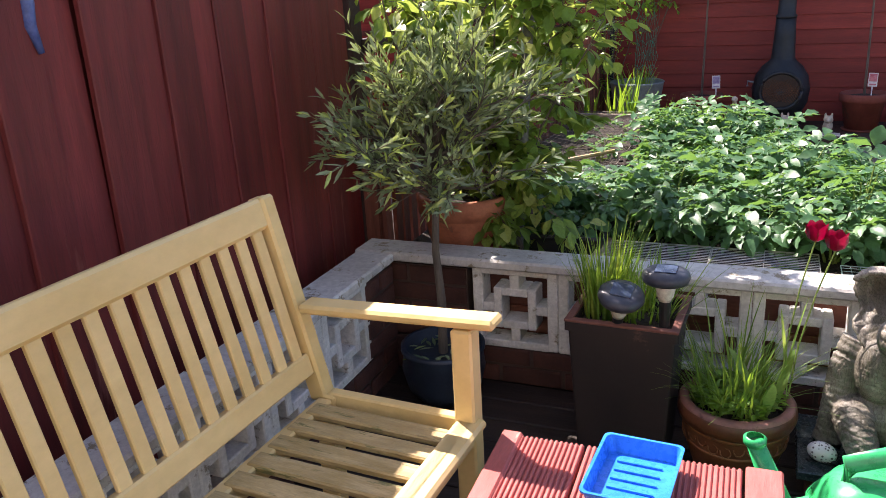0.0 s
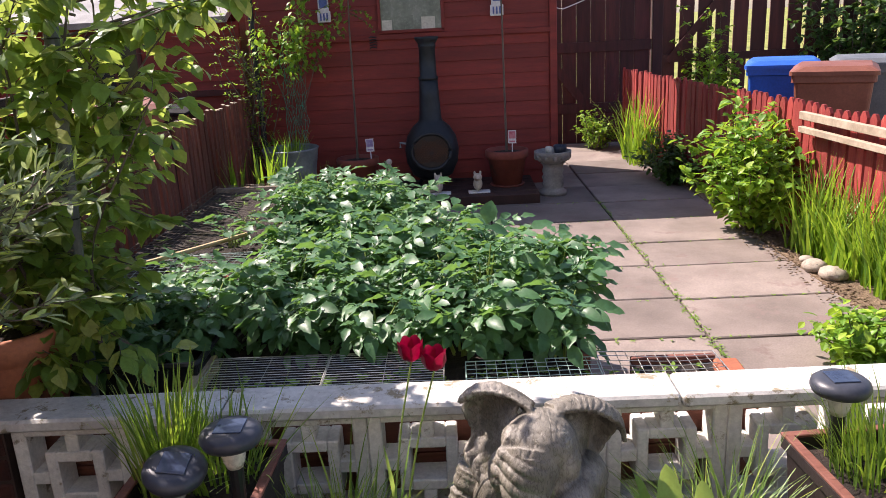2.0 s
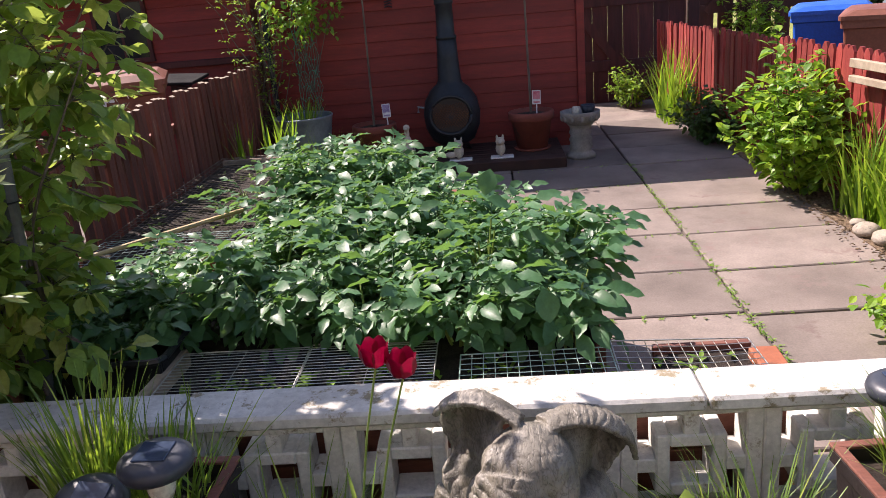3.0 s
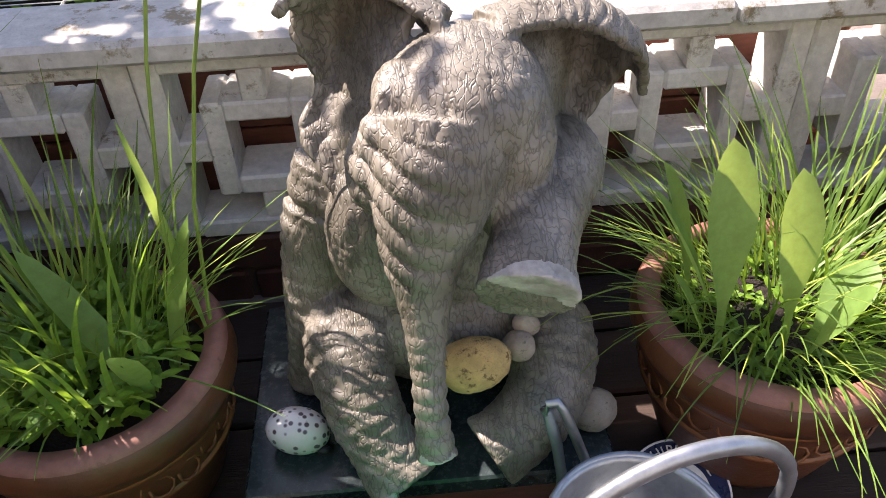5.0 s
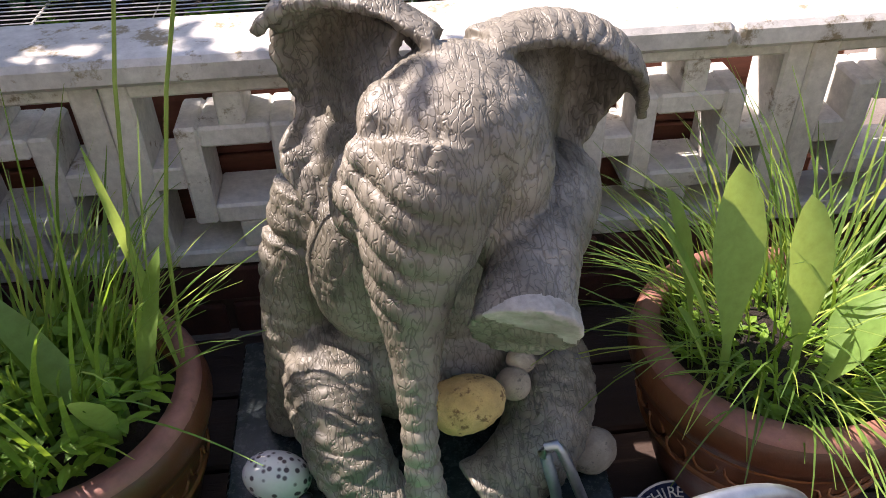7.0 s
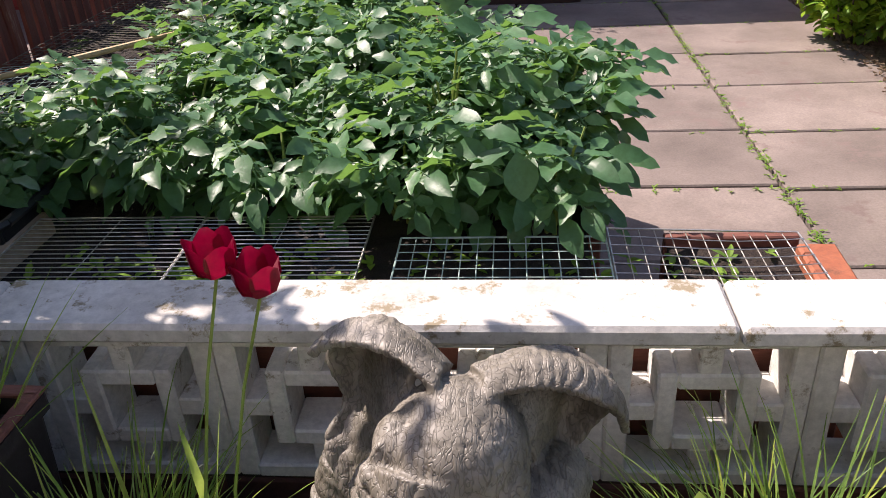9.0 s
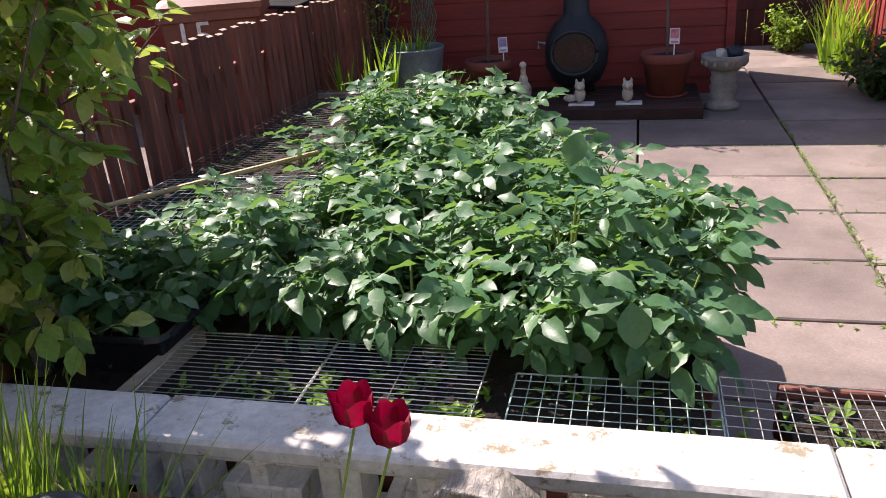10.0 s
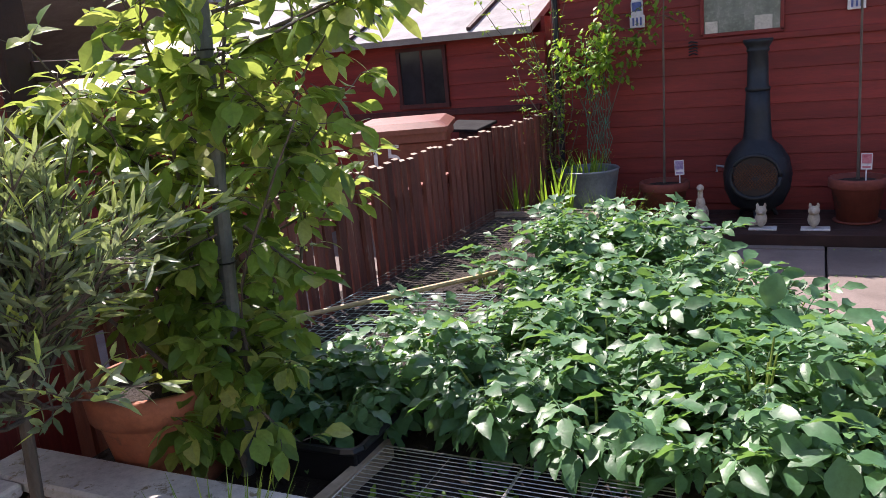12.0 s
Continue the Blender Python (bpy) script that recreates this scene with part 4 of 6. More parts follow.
part("back_rail", boxed((0.03, -LEN / 2, 0.375), (0.04, LEN - 0.04, 0.055), bevel=0.005), YELLOW_WOOD, bench)
slat = mesh_of(boxed((0, 0, 0), (0.014, 0.033, 0.335), bevel=0.003), "back_slat", YELLOW_WOOD)
for k in range(20):
    part("back_slat", slat, YELLOW_WOOD, bench, m=pose(-0.053, -0.052 - 0.0598 * k, 0.675, 0, -13, 0))
seat = mesh_of(boxed((0, 0, 0), (0.375, 0.052, 0.018), bevel=0.004), "seat_slat", SEAT_WOOD)
for k in range(16):
    part("seat_slat", seat, SEAT_WOOD, bench, "worn slat with green moss" if k < 1 else "", m=pose(0.212, -0.075 - 0.0735 * k, 0.398 + R.uniform(-0.001, 0.001), 0, 0, R.uniform(-0.5, 0.5)))
part("seat_edge", boxed((0.418, -LEN / 2, 0.405), (0.060, LEN + 0.01, 0.022), bevel=0.007), YELLOW_WOOD, bench)

# ---- low red table ----
table = thing("low_table", -0.280, -1.16, 0, "low table of ridged boards painted red", "table", rz=1.5)
ridged = bmesh.new()
N = 14
for k in range(N):
    box(ridged, (-0.0765 + 0.153 / N * (k + 0.5), 0, 0.0015), (0.0075, 0.50, 0.008), bevel=0.002)
box(ridged, (0, 0, -0.008), (0.153, 0.50, 0.016))
ridged = mesh_of(ridged, "ridged_board", RED_TILE)
for a in (-0.205, -0.046, 0.113):
    part("ridged_board", ridged, RED_TILE, table, m=pose(a, 0, 0.393))
for a in (-0.288, 0.230):
    part("edge_board", boxed((a, 0, 0.390), (0.045 if a < 0 else 0.07, 0.51, 0.028), bevel=0.004), RED_TILE, table)
for a in (-0.25, 0.24):
    for b in (-0.21, 0.21):
        part("leg", boxed((a, b, 0.19), (0.045, 0.045, 0.37), bevel=0.003), DARK_TIMBER, table)
part("apron", boxed((-0.01, 0.20, 0.345), (0.50, 0.022, 0.06)), DARK_TIMBER, table)
tray = thing("plastic_tray", -0.293, -1.035, 0.407, "bright blue plastic food tray with water in it", "tray", rz=-3.0)
bm = bmesh.new()
W, D, Hh = 0.078, 0.105, 0.038


def rect_ring(bm, w, d, z, r=0.014, n=4):
    out = []
    for cx, cy, a0 in ((w - r, d - r, 0), (-w + r, d - r, 90), (-w + r, -d + r, 180), (w - r, -d + r, 270)):
        for k in range(n + 1):
            a = radians(a0 + 90 * k / n)
            out.append(bm.verts.new((cx + r * math.cos(a), cy + r * math.sin(a), z)))
    return out


def loft(bm, rings, cap=True):
    for a, b in zip(rings, rings[1:]):
        for k in range(len(a)):
            bm.faces.new((a[k], a[(k + 1) % len(a)], b[(k + 1) % len(b)], b[k]))
    if cap:
        bm.faces.new(rings[-1])
    return bm


loft(bm, [rect_ring(bm, W * 0.86, D * 0.88, 0), rect_ring(bm, W * 0.96, D * 0.97, Hh), rect_ring(bm, W * 1.04, D * 1.03, Hh), rect_ring(bm, W * 1.04, D * 1.03, Hh - 0.004), rect_ring(bm, W * 0.99, D, Hh - 0.004), rect_ring(bm, W * 0.90, D * 0.92, 0.003)])
part("shell", bm, BLUE_PLASTIC, tray)
bm = bmesh.new()
for k in range(5):
    box(bm, (0, -0.06 + 0.03 * k, 0.005), (0.09, 0.004, 0.005))
part("rib", bm, BLUE_PLASTIC, tray)

# ---- pots and planters on the deck ----
def grass_tuft(bm, q, cx, cy, cz, n, r, length, width, lean=(0.05, 0.6), curl=(0.3, 1.4)):
    for _ in range(n):
        a, rr = q.uniform(0, 6.283), r * math.sqrt(q.random())
        blade(bm, (cx + rr * math.cos(a), cy + rr * math.sin(a), cz), a + q.uniform(-0.6, 0.6), length * q.uniform(0.55, 1.1), width * q.uniform(0.7, 1.2), q.uniform(*lean), q.uniform(*curl), 6)


def carved_pot(x, y, label, r=0.150, h=0.235):
    ob = thing("plant_pot", x, y, 0, label, "plant pot", "carved pots beside the statue")
    k = r / 0.15
    part("vessel", lathe(bmesh.new(), [(0.088 * k, 0), (0.105 * k, 0.03), (0.130 * k, 0.11), (0.140 * k, 0.165), (0.141 * k, h - 0.052), (0.150 * k, h - 0.048), (0.156 * k, h - 0.03), (0.152 * k, h - 0.006), (0.144 * k, h), (0.126 * k, h), (0.122 * k, h - 0.03), (0.0, h - 0.035)], 48), GLAZED_POT, ob, smooth=True)
    part("rim", lathe(bmesh.new(), [(0.124 * k, h - 0.004), (0.126 * k, h + 0.004), (0.143 * k, h + 0.004), (0.150 * k, h - 0.004), (0.150 * k, h - 0.010)], 48, cap=False), POT_RIM, ob, "unglazed terracotta rim", True)
    bm = bmesh.new()
    for j in range(26):
        a = 2 * math.pi * j / 26
        rr, zz = 0.1375 * k, 0.150 + 0.008 * math.sin(j * 1.6)
        pts = [(rr * math.cos(a + 0.10 * math.sin(t)), rr * math.sin(a + 0.10 * math.sin(t)), zz + 0.016 * math.cos(t)) for t in np.linspace(0, 5.0, 8)]
        tube(bm, pts, 0.0021, 4)
    part("scroll_relief", bm, GLAZE_BAND, ob, "band of scroll ornament", True)
    part("band", lathe(bmesh.new(), [(0.136 * k, 0.172), (0.144 * k, 0.175), (0.144 * k, 0.181), (0.138 * k, 0.184)], 48, cap=False), GLAZE_BAND, ob, smooth=True)
    part("band", lathe(bmesh.new(), [(0.128 * k, 0.118), (0.136 * k, 0.121), (0.136 * k, 0.126), (0.130 * k, 0.129)], 48, cap=False), GLAZE_BAND, ob, smooth=True)
    part("soil", lathe(bmesh.new(), [(0.124 * k, h - 0.034), (0.120 * k, h - 0.022), (0.06, h - 0.012), (0.0, h - 0.010)], 24), SOIL_M, ob)
    return ob


q = random.Random(55)
carved_pot(-0.125, -0.328, "brown glazed carved pot full of grass")
carved_pot(0.645, -0.330, "brown glazed carved pot of tulip leaves and grass", 0.155)
grass = thing("grass_clump", -0.125, -0.328, 0.215, "long green grass growing in a carved pot", "grass", "pot grasses")
bm = bmesh.new()
grass_tuft(bm, q, -0.02, 0.01, 0, 190, 0.10, 0.22, 0.0035, (0.02, 0.55), (0.2, 1.3))
grass_tuft(bm, q, 0.03, 0.02, 0, 40, 0.06, 0.27, 0.0026, (0.5, 1.0), (0.3, 1.0))
grass_tuft(bm, q, 0, 0, 0, 34, 0.10, 0.30, 0.007, (0.0, 0.35), (0.1, 0.7))
part("tuft", bm, GRASS_BLADE, grass)
bm = bmesh.new()
for _ in range(170):
    a, r = q.uniform(0, 6.28), 0.112 * math.sqrt(q.random())
    for _ in range(5):
        b = q.uniform(0, 6.28)
        leaf(bm, aimed((r * math.cos(a), r * math.sin(a), 0.005 + q.uniform(0, 0.05)), (math.cos(b), math.sin(b), q.uniform(0.1, 0.9))), q.uniform(0.018, 0.034), 0.011, 0.2, 0.2)
part("weed_leaf", bm, MOSS_M, grass)
grass2 = thing("grass_clump", 0.645, -0.330, 0.215, "wiry green grass arching out of a carved pot", "grass", "pot grasses")
bm = bmesh.new()
grass_tuft(bm, q, 0, 0.02, 0, 230, 0.115, 0.23, 0.0023, (0.15, 1.15), (0.4, 1.6))
grass_tuft(bm, q, 0.08, 0.05, 0, 60, 0.06, 0.27, 0.0036, (0.15, 0.8), (0.3, 1.0))
grass_tuft(bm, q, 0.0, 0.0, 0, 260, 0.118, 0.10, 0.0026, (0.0, 0.9), (0.2, 1.2))
part("tuft", bm, GRASS_BLADE, grass2)
bm = bmesh.new()
for _ in range(90):
    a, r = q.uniform(0, 6.28), 0.118 * math.sqrt(q.random())
    for _ in range(4):
        b = q.uniform(0, 6.28)
        leaf(bm, aimed((r * math.cos(a), r * math.sin(a), q.uniform(0, 0.02)), (math.cos(b), math.sin(b), q.uniform(0.1, 0.9))), q.uniform(0.012, 0.024), 0.008, 0.2, 0.2)
part("weed_leaf", bm, MOSS_M, grass2)

OVAL = ((0.0, 0.16), (0.25, 0.20), (0.42, 0.55), (0.58, 0.92), (0.72, 1.0), (0.86, 0.80), (0.95, 0.45), (1.0, 0.0))
BROAD = ((0.0, 0.25), (0.2, 0.62), (0.45, 1.0), (0.7, 0.92), (0.9, 0.5), (1.0, 0.0))


def tulip_leaves(x, y, z, specs, label):
    ob = thing("tulip_leaves", x, y, z, label, "tulip leaves", "tulips in pots")
    for a, up, ln, w, off in specs:
        bm = bmesh.new()
        leaf(bm, aimed(off, (math.cos(a), math.sin(a), up), 0.0), ln, w, 0.35, 0.12, BROAD)
        part("leaf", bm, TULIP_LEAF, ob, smooth=True)


broad = thing("tulip_leaves", 0.60, -0.36, 0.215, "broad bright green tulip leaves in a carved pot", "tulip leaves", "tulips in pots")
for base, tip, w, fold in (((-0.06, 0.01, 0), (-0.098, 0.035, 0.23), 0.042, 0.35), ((-0.04, -0.02, 0), (-0.045, 0.020, 0.255), 0.056, 0.25), ((0.03, -0.03, 0), (0.026, 0.012, 0.22), 0.050, 0.25), ((0.05, -0.03, 0), (0.125, 0.005, 0.10), 0.054, 0.2),
                           ((0.06, -0.05, 0.02), (0.135, -0.095, 0.012), 0.060, 0.1), ((-0.03, -0.01, 0), (-0.12, 0.01, 0.22), 0.034, 0.4), ((-0.05, -0.03, 0), (-0.10, -0.02, 0.13), 0.030, 0.3), ((0.04, -0.05, 0), (0.075, -0.06, 0.13), 0.040, 0.2)):
    bm = bmesh.new()
    d = Vector(tip) - Vector(base)
    leaf(bm, aimed(base, d + Vector((0, 0, 0.12 * d.length)), 0.0), d.length * 0.95, w, fold, 0.10, OVAL)
    part("leaf", bm, TULIP_LEAF, broad, smooth=True)
tulip_leaves(-0.08, -0.36, 0.215, [(-1.4, 3.0, 0.15, 0.030, (0.03, -0.02, 0)), (2.6, 1.9, 0.20, 0.034, (0.02, -0.01, 0)), (1.0, 3.2, 0.18, 0.028, (0.05, 0.02, 0))], "narrow green tulip leaves among grass in a pot")

# two crimson tulips on bent stems
tulips = thing("tulip", -0.02, -0.30, 0.215, "two dark crimson tulips leaning on long thin stems", "tulip")
for tip, base, s in (((0.054, 0.075, 0.450), (0.0, -0.02, 0), 1.1), ((0.102, 0.068, 0.430), (0.02, 0.01, 0), 1.1)):
    t, b = Vector(tip), Vector(base)
    stem = part("stem", tube(bmesh.new(), [b, b.lerp(t, 0.35) + Vector((-0.012, 0, 0.02)), b.lerp(t, 0.7) + Vector((-0.01, 0, 0.012)), t], [0.0026, 0.0024, 0.0021, 0.0021], 6), STEM_M, tulips)
    fl = bmesh.new()
    for k in range(6):
        a = k * math.pi / 3 + (0.2 if k % 2 else 0)
        rows = []
        for u, rad, hw in ((0.0, 0.004, 0.004), (0.2, 0.018, 0.012), (0.5, 0.0235, 0.018), (0.8, 0.0235, 0.0165), (1.0, 0.025, 0.004)):
            rr, z = rad * s + (0.0014 if k % 2 else 0), u * 0.044 * s
            rows.append([fl.verts.new(t + Vector((rr * math.cos(a + e), rr * math.sin(a + e), z - 0.25 * abs(e) * 0.01))) for e in (-hw / max(rad, 0.008) * 0.95, 0, hw / max(rad, 0.008) * 0.95)])
        for r0, r1 in zip(rows, rows[1:]):
            for j in (0, 1):
                fl.faces.new((r0[j], r0[j + 1], r1[j + 1], r1[j]))
    part("blossom", fl, TULIP_M, tulips, "crimson cupped petals", True)
bm = bmesh.new()
leaf(bm, aimed((0.0, 0, 0.02), (0.12, 0.05, 1.0)), 0.30, 0.012, 0.2, 0.05, BROAD)
leaf(bm, aimed((0.02, 0, 0.02), (-0.1, 0.1, 1.0)), 0.26, 0.012, 0.2, 0.05, BROAD)
part("leaf", bm, TULIP_LEAF, tulips, smooth=True)


def tapered_planter(x, y, w, d, h, label, rz=0.0, name="planter"):
    ob = thing(name, x, y, 0, label, "planter", "tall planters", "", rz)
    bm = bmesh.new()
    rings = [rect_ring(bm, w * 0.42, d * 0.42, 0, 0.008, 2), rect_ring(bm, w * 0.5, d * 0.5, h - 0.03, 0.008, 2), rect_ring(bm, w * 0.53, d * 0.53, h - 0.03, 0.008, 2), rect_ring(bm, w * 0.53, d * 0.53, h - 0.004, 0.008, 2), rect_ring(bm, w * 0.45, d * 0.45, h - 0.004, 0.008, 2), rect_ring(bm, w * 0.44, d * 0.44, h - 0.04, 0.008, 2)]
    part("body", loft(bm, rings), DARK_PLANTER, ob)
    bm = bmesh.new()
    for c, s in (((0, -d * 0.49, h), (w * 1.06, 0.022, 0.008)), ((0, d * 0.49, h), (w * 1.06, 0.022, 0.008)), ((-w * 0.49, 0, h), (0.022, d * 0.94, 0.008)), ((w * 0.49, 0, h), (0.022, d * 0.94, 0.008))):
        box(bm, c, s, bevel=0.002)
    part("rim", bm, EDGE_M, ob, "worn reddish rim")
    part("soil", boxed((0, 0, h - 0.036), (w * 0.86, d * 0.86, 0.02)), SOIL_M, ob)
    return ob


tapered_planter(-0.425, -0.285, 0.29, 0.25, 0.45, "tall dark brown square planter of grass", -2)
pg = thing("grass_clump", -0.425, -0.285, 0.42, "upright green grass in a tall planter", "grass", "planter grasses")
bm = bmesh.new()
grass_tuft(bm, q, -0.07, 0.0, 0, 190, 0.065, 0.27, 0.0058, (0.0, 0.28), (0.05, 0.6))
grass_tuft(bm, q, 0.03, 0.03, 0, 110, 0.08, 0.19, 0.005, (0.0, 0.4), (0.1, 0.9))
grass_tuft(bm, q, 0.10, 0.05, 0, 26, 0.04, 0.22, 0.004, (0.5, 1.0), (0.1, 0.6))
part("tuft", bm, GRASS_BLADE, pg)
tapered_planter(1.050, -0.262, 0.32, 0.28, 0.40, "red-brown square planter of grass by the low wall", 4)
pg = thing("grass_clump", 1.050, -0.262, 0.37, "upright green grass in a red-brown planter", "grass", "planter grasses")
bm = bmesh.new()
grass_tuft(bm, q, 0.0, 0.01, 0, 330, 0.125, 0.20, 0.0042, (0.0, 0.5), (0.1, 0.9))
part("tuft", bm, GRASS_BLADE, pg)


def solar_light(x, y, z, h, label, tilt=0.0, g=1.25):
    ob = thing("solar_light", x, y, z, label, "solar light", "solar lights in planters")
    ob.matrix_basis = pose(x, y, z, tilt, tilt * 0.6, 0)
    part("spike", lathe(bmesh.new(), [(0.004, 0), (0.014, 0.02), (0.016, h - 0.07)], 12), BLACK_PLASTIC, ob)
    part("lens", lathe(bmesh.new(), [(0.016, h - 0.07), (0.022, h - 0.055), (0.030, h - 0.012), (0.020, h - 0.010)], 20), CLEAR_PLASTIC, ob, "milky plastic lens", True)
    cap = part("cap", lathe(bmesh.new(), [(0.030 * g, h - 0.020), (0.046 * g, h - 0.014), (0.050 * g, h - 0.002), (0.048 * g, h + 0.008), (0.040 * g, h + 0.016), (0.030 * g, h + 0.018), (0.0, h + 0.018)], 28), GREY_SOLAR, ob, "grey-blue domed plastic cap", True)
    part("solar_cell", boxed((0, 0, h + 0.0195), (0.056, 0.056, 0.003), bevel=0.001), SOLAR_CELL, cap)


solar_light(-0.318, -0.385, 0.42, 0.175, "grey solar garden light standing in a planter")
solar_light(-0.445, -0.385, 0.42, 0.125, "tilted grey solar garden light in planter grass", 14)
solar_light(0.955, -0.21, 0.37, 0.19, "grey solar garden light standing in a planter")

# ---- small things on the deck ----
can = thing("watering_can", 0.19, -0.68, 0, "bright green plastic watering can on the decking", "watering can", rz=8)
can.scale = (1.6, 1.6, 1.6)
bm = bmesh.new()
loft(bm, [rect_ring(bm, 0.085, 0.065, 0, 0.04, 5), rect_ring(bm, 0.095, 0.072, 0.05, 0.045, 5), rect_ring(bm, 0.090, 0.068, 0.12, 0.045, 5), rect_ring(bm, 0.062, 0.048, 0.165, 0.035, 5), rect_ring(bm, 0.03, 0.026, 0.175, 0.015, 5)])
part("body", bm, GREEN_PLASTIC, can, smooth=True)
part("spout", tube(bmesh.new(), [(-0.08, 0, 0.05), (-0.125, 0.01, 0.11), (-0.165, 0.02, 0.205)], [0.024, 0.018, 0.0125], 14), GREEN_PLASTIC, can, smooth=True)
part("spout_mouth", lathe(bmesh.new(), [(0.013, 0), (0.016, 0.004), (0.016, 0.012), (0.012, 0.014)], 16, (-0.165, 0.02, 0.200), cap=False), GREEN_PLASTIC, can, smooth=True)
part("handle", tube(bmesh.new(), [(-0.05, 0, 0.15), (-0.045, 0, 0.195), (0.01, 0, 0.215), (0.065, 0, 0.195), (0.092, 0, 0.13), (0.088, 0, 0.06)], 0.014, 10), GREEN_PLASTIC, can, smooth=True)
part("brace", boxed((-0.11, 0.005, 0.115), (0.05, 0.006, 0.02), (0, -20, 0)), GREEN_PLASTIC, can)

pail = thing("metal_watering_can", 0.423, -0.580, 0, "old galvanised metal watering can with a hooped handle", "watering can", rz=12)
pail.scale = (1.0, 1.0, 1.18)
part("body", lathe(bmesh.new(), [(0.085, 0), (0.088, 0.01), (0.084, 0.17), (0.087, 0.175), (0.082, 0.178), (0.080, 0.17), (0.080, 0.03), (0.0, 0.028)], 40), ZINC, pail, smooth=True)
part("rolled_rim", lathe(bmesh.new(), [(0.082, 0.172), (0.0865, 0.170), (0.0885, 0.175), (0.0865, 0.180), (0.082, 0.178), (0.082, 0.172)], 40, cap=False), ZINC, pail, smooth=True)
bm = bmesh.new()
tube(bm, [(0.018 + 0.112 * math.cos(a), -0.014, 0.205 + (0.085 if a < math.pi else 0.11) * math.sin(a)) for a in np.linspace(math.pi * 1.12, -0.32 * math.pi, 34)], 0.0075, 10)
part("handle", bm, ZINC, pail, smooth=True)
fork = thing("hand_fork", 0.38, -0.462, 0.0, "galvanised bent garden hook leaning by the statue", "garden tool")
bm = bmesh.new()
tube(bm, [(-0.023, 0.007, 0.235), (-0.019, 0.007, 0.246), (-0.012, 0.006, 0.249), (-0.006, 0.005, 0.241), (0.005, 0.002, 0.21), (0.026, -0.003, 0.146), (0.034, -0.005, 0.09)], 0.0055, 8)
part("hook", bm, ZINC, fork, smooth=True)
part("shaft", tube(bmesh.new(), [(-0.021, 0.009, 0.236), (-0.008, 0.005, 0.18), (0.0, 0.002, 0.125), (0.002, 0.0, 0.0)], 0.006, 8), ZINC_OLD, fork, smooth=True)

sign = thing("round_sign", 0.533, -0.432, 0.026, "round navy enamel sign with white lettering leaning on a plant pot", "sign")
sign.matrix_basis = pose(0.533, -0.432, 0.026, 20, 0, 0) @ Matrix.Diagonal((0.82, 0.82, 0.82, 1))
part("disc", lathe(bmesh.new(), [(0.076, 0), (0.078, 0.003), (0.076, 0.006), (0.0, 0.006)], 48), NAVY, sign, smooth=False)
part("ring", lathe(bmesh.new(), [(0.0735, 0.0062), (0.0735, 0.0072), (0.0765, 0.0072), (0.0765, 0.0062)], 48, cap=False), WHITE_PAINT, sign)
part("centre", lathe(bmesh.new(), [(0.046, 0.0062), (0.046, 0.0074), (0.0, 0.0074)], 40), WHITE_PAINT, sign, "white middle of the sign")


def text_mesh(s, size, material, name="lettering", depth=0.0006):
    cu = bpy.data.curves.new(name, "FONT")
    cu.body, cu.size, cu.extrude, cu.align_x, cu.align_y = s, size, depth, "CENTER", "BOTTOM_BASELINE"
    ob = bpy.data.objects.new(name, cu)
    scene.collection.objects.link(ob)
    dg = bpy.context.evaluated_depsgraph_get()
    me = bpy.data.meshes.new_from_object(ob.evaluated_get(dg))
    bpy.data.objects.remove(ob)
    me.materials.clear()
    me.materials.append(material)
    return me


WORD = "AYRSHIRE REAL"
for k, ch in enumerate(WORD):
    if ch != " ":
        a = radians(66 - 132 * k / (len(WORD) - 1))
        part("letter", text_mesh(ch, 0.022, WHITE_PAINT), WHITE_PAINT, sign, m=pose(-0.0525 * math.sin(a), 0.0525 * math.cos(a), 0.0074) @ Matrix.Rotation(a, 4, "Z"))

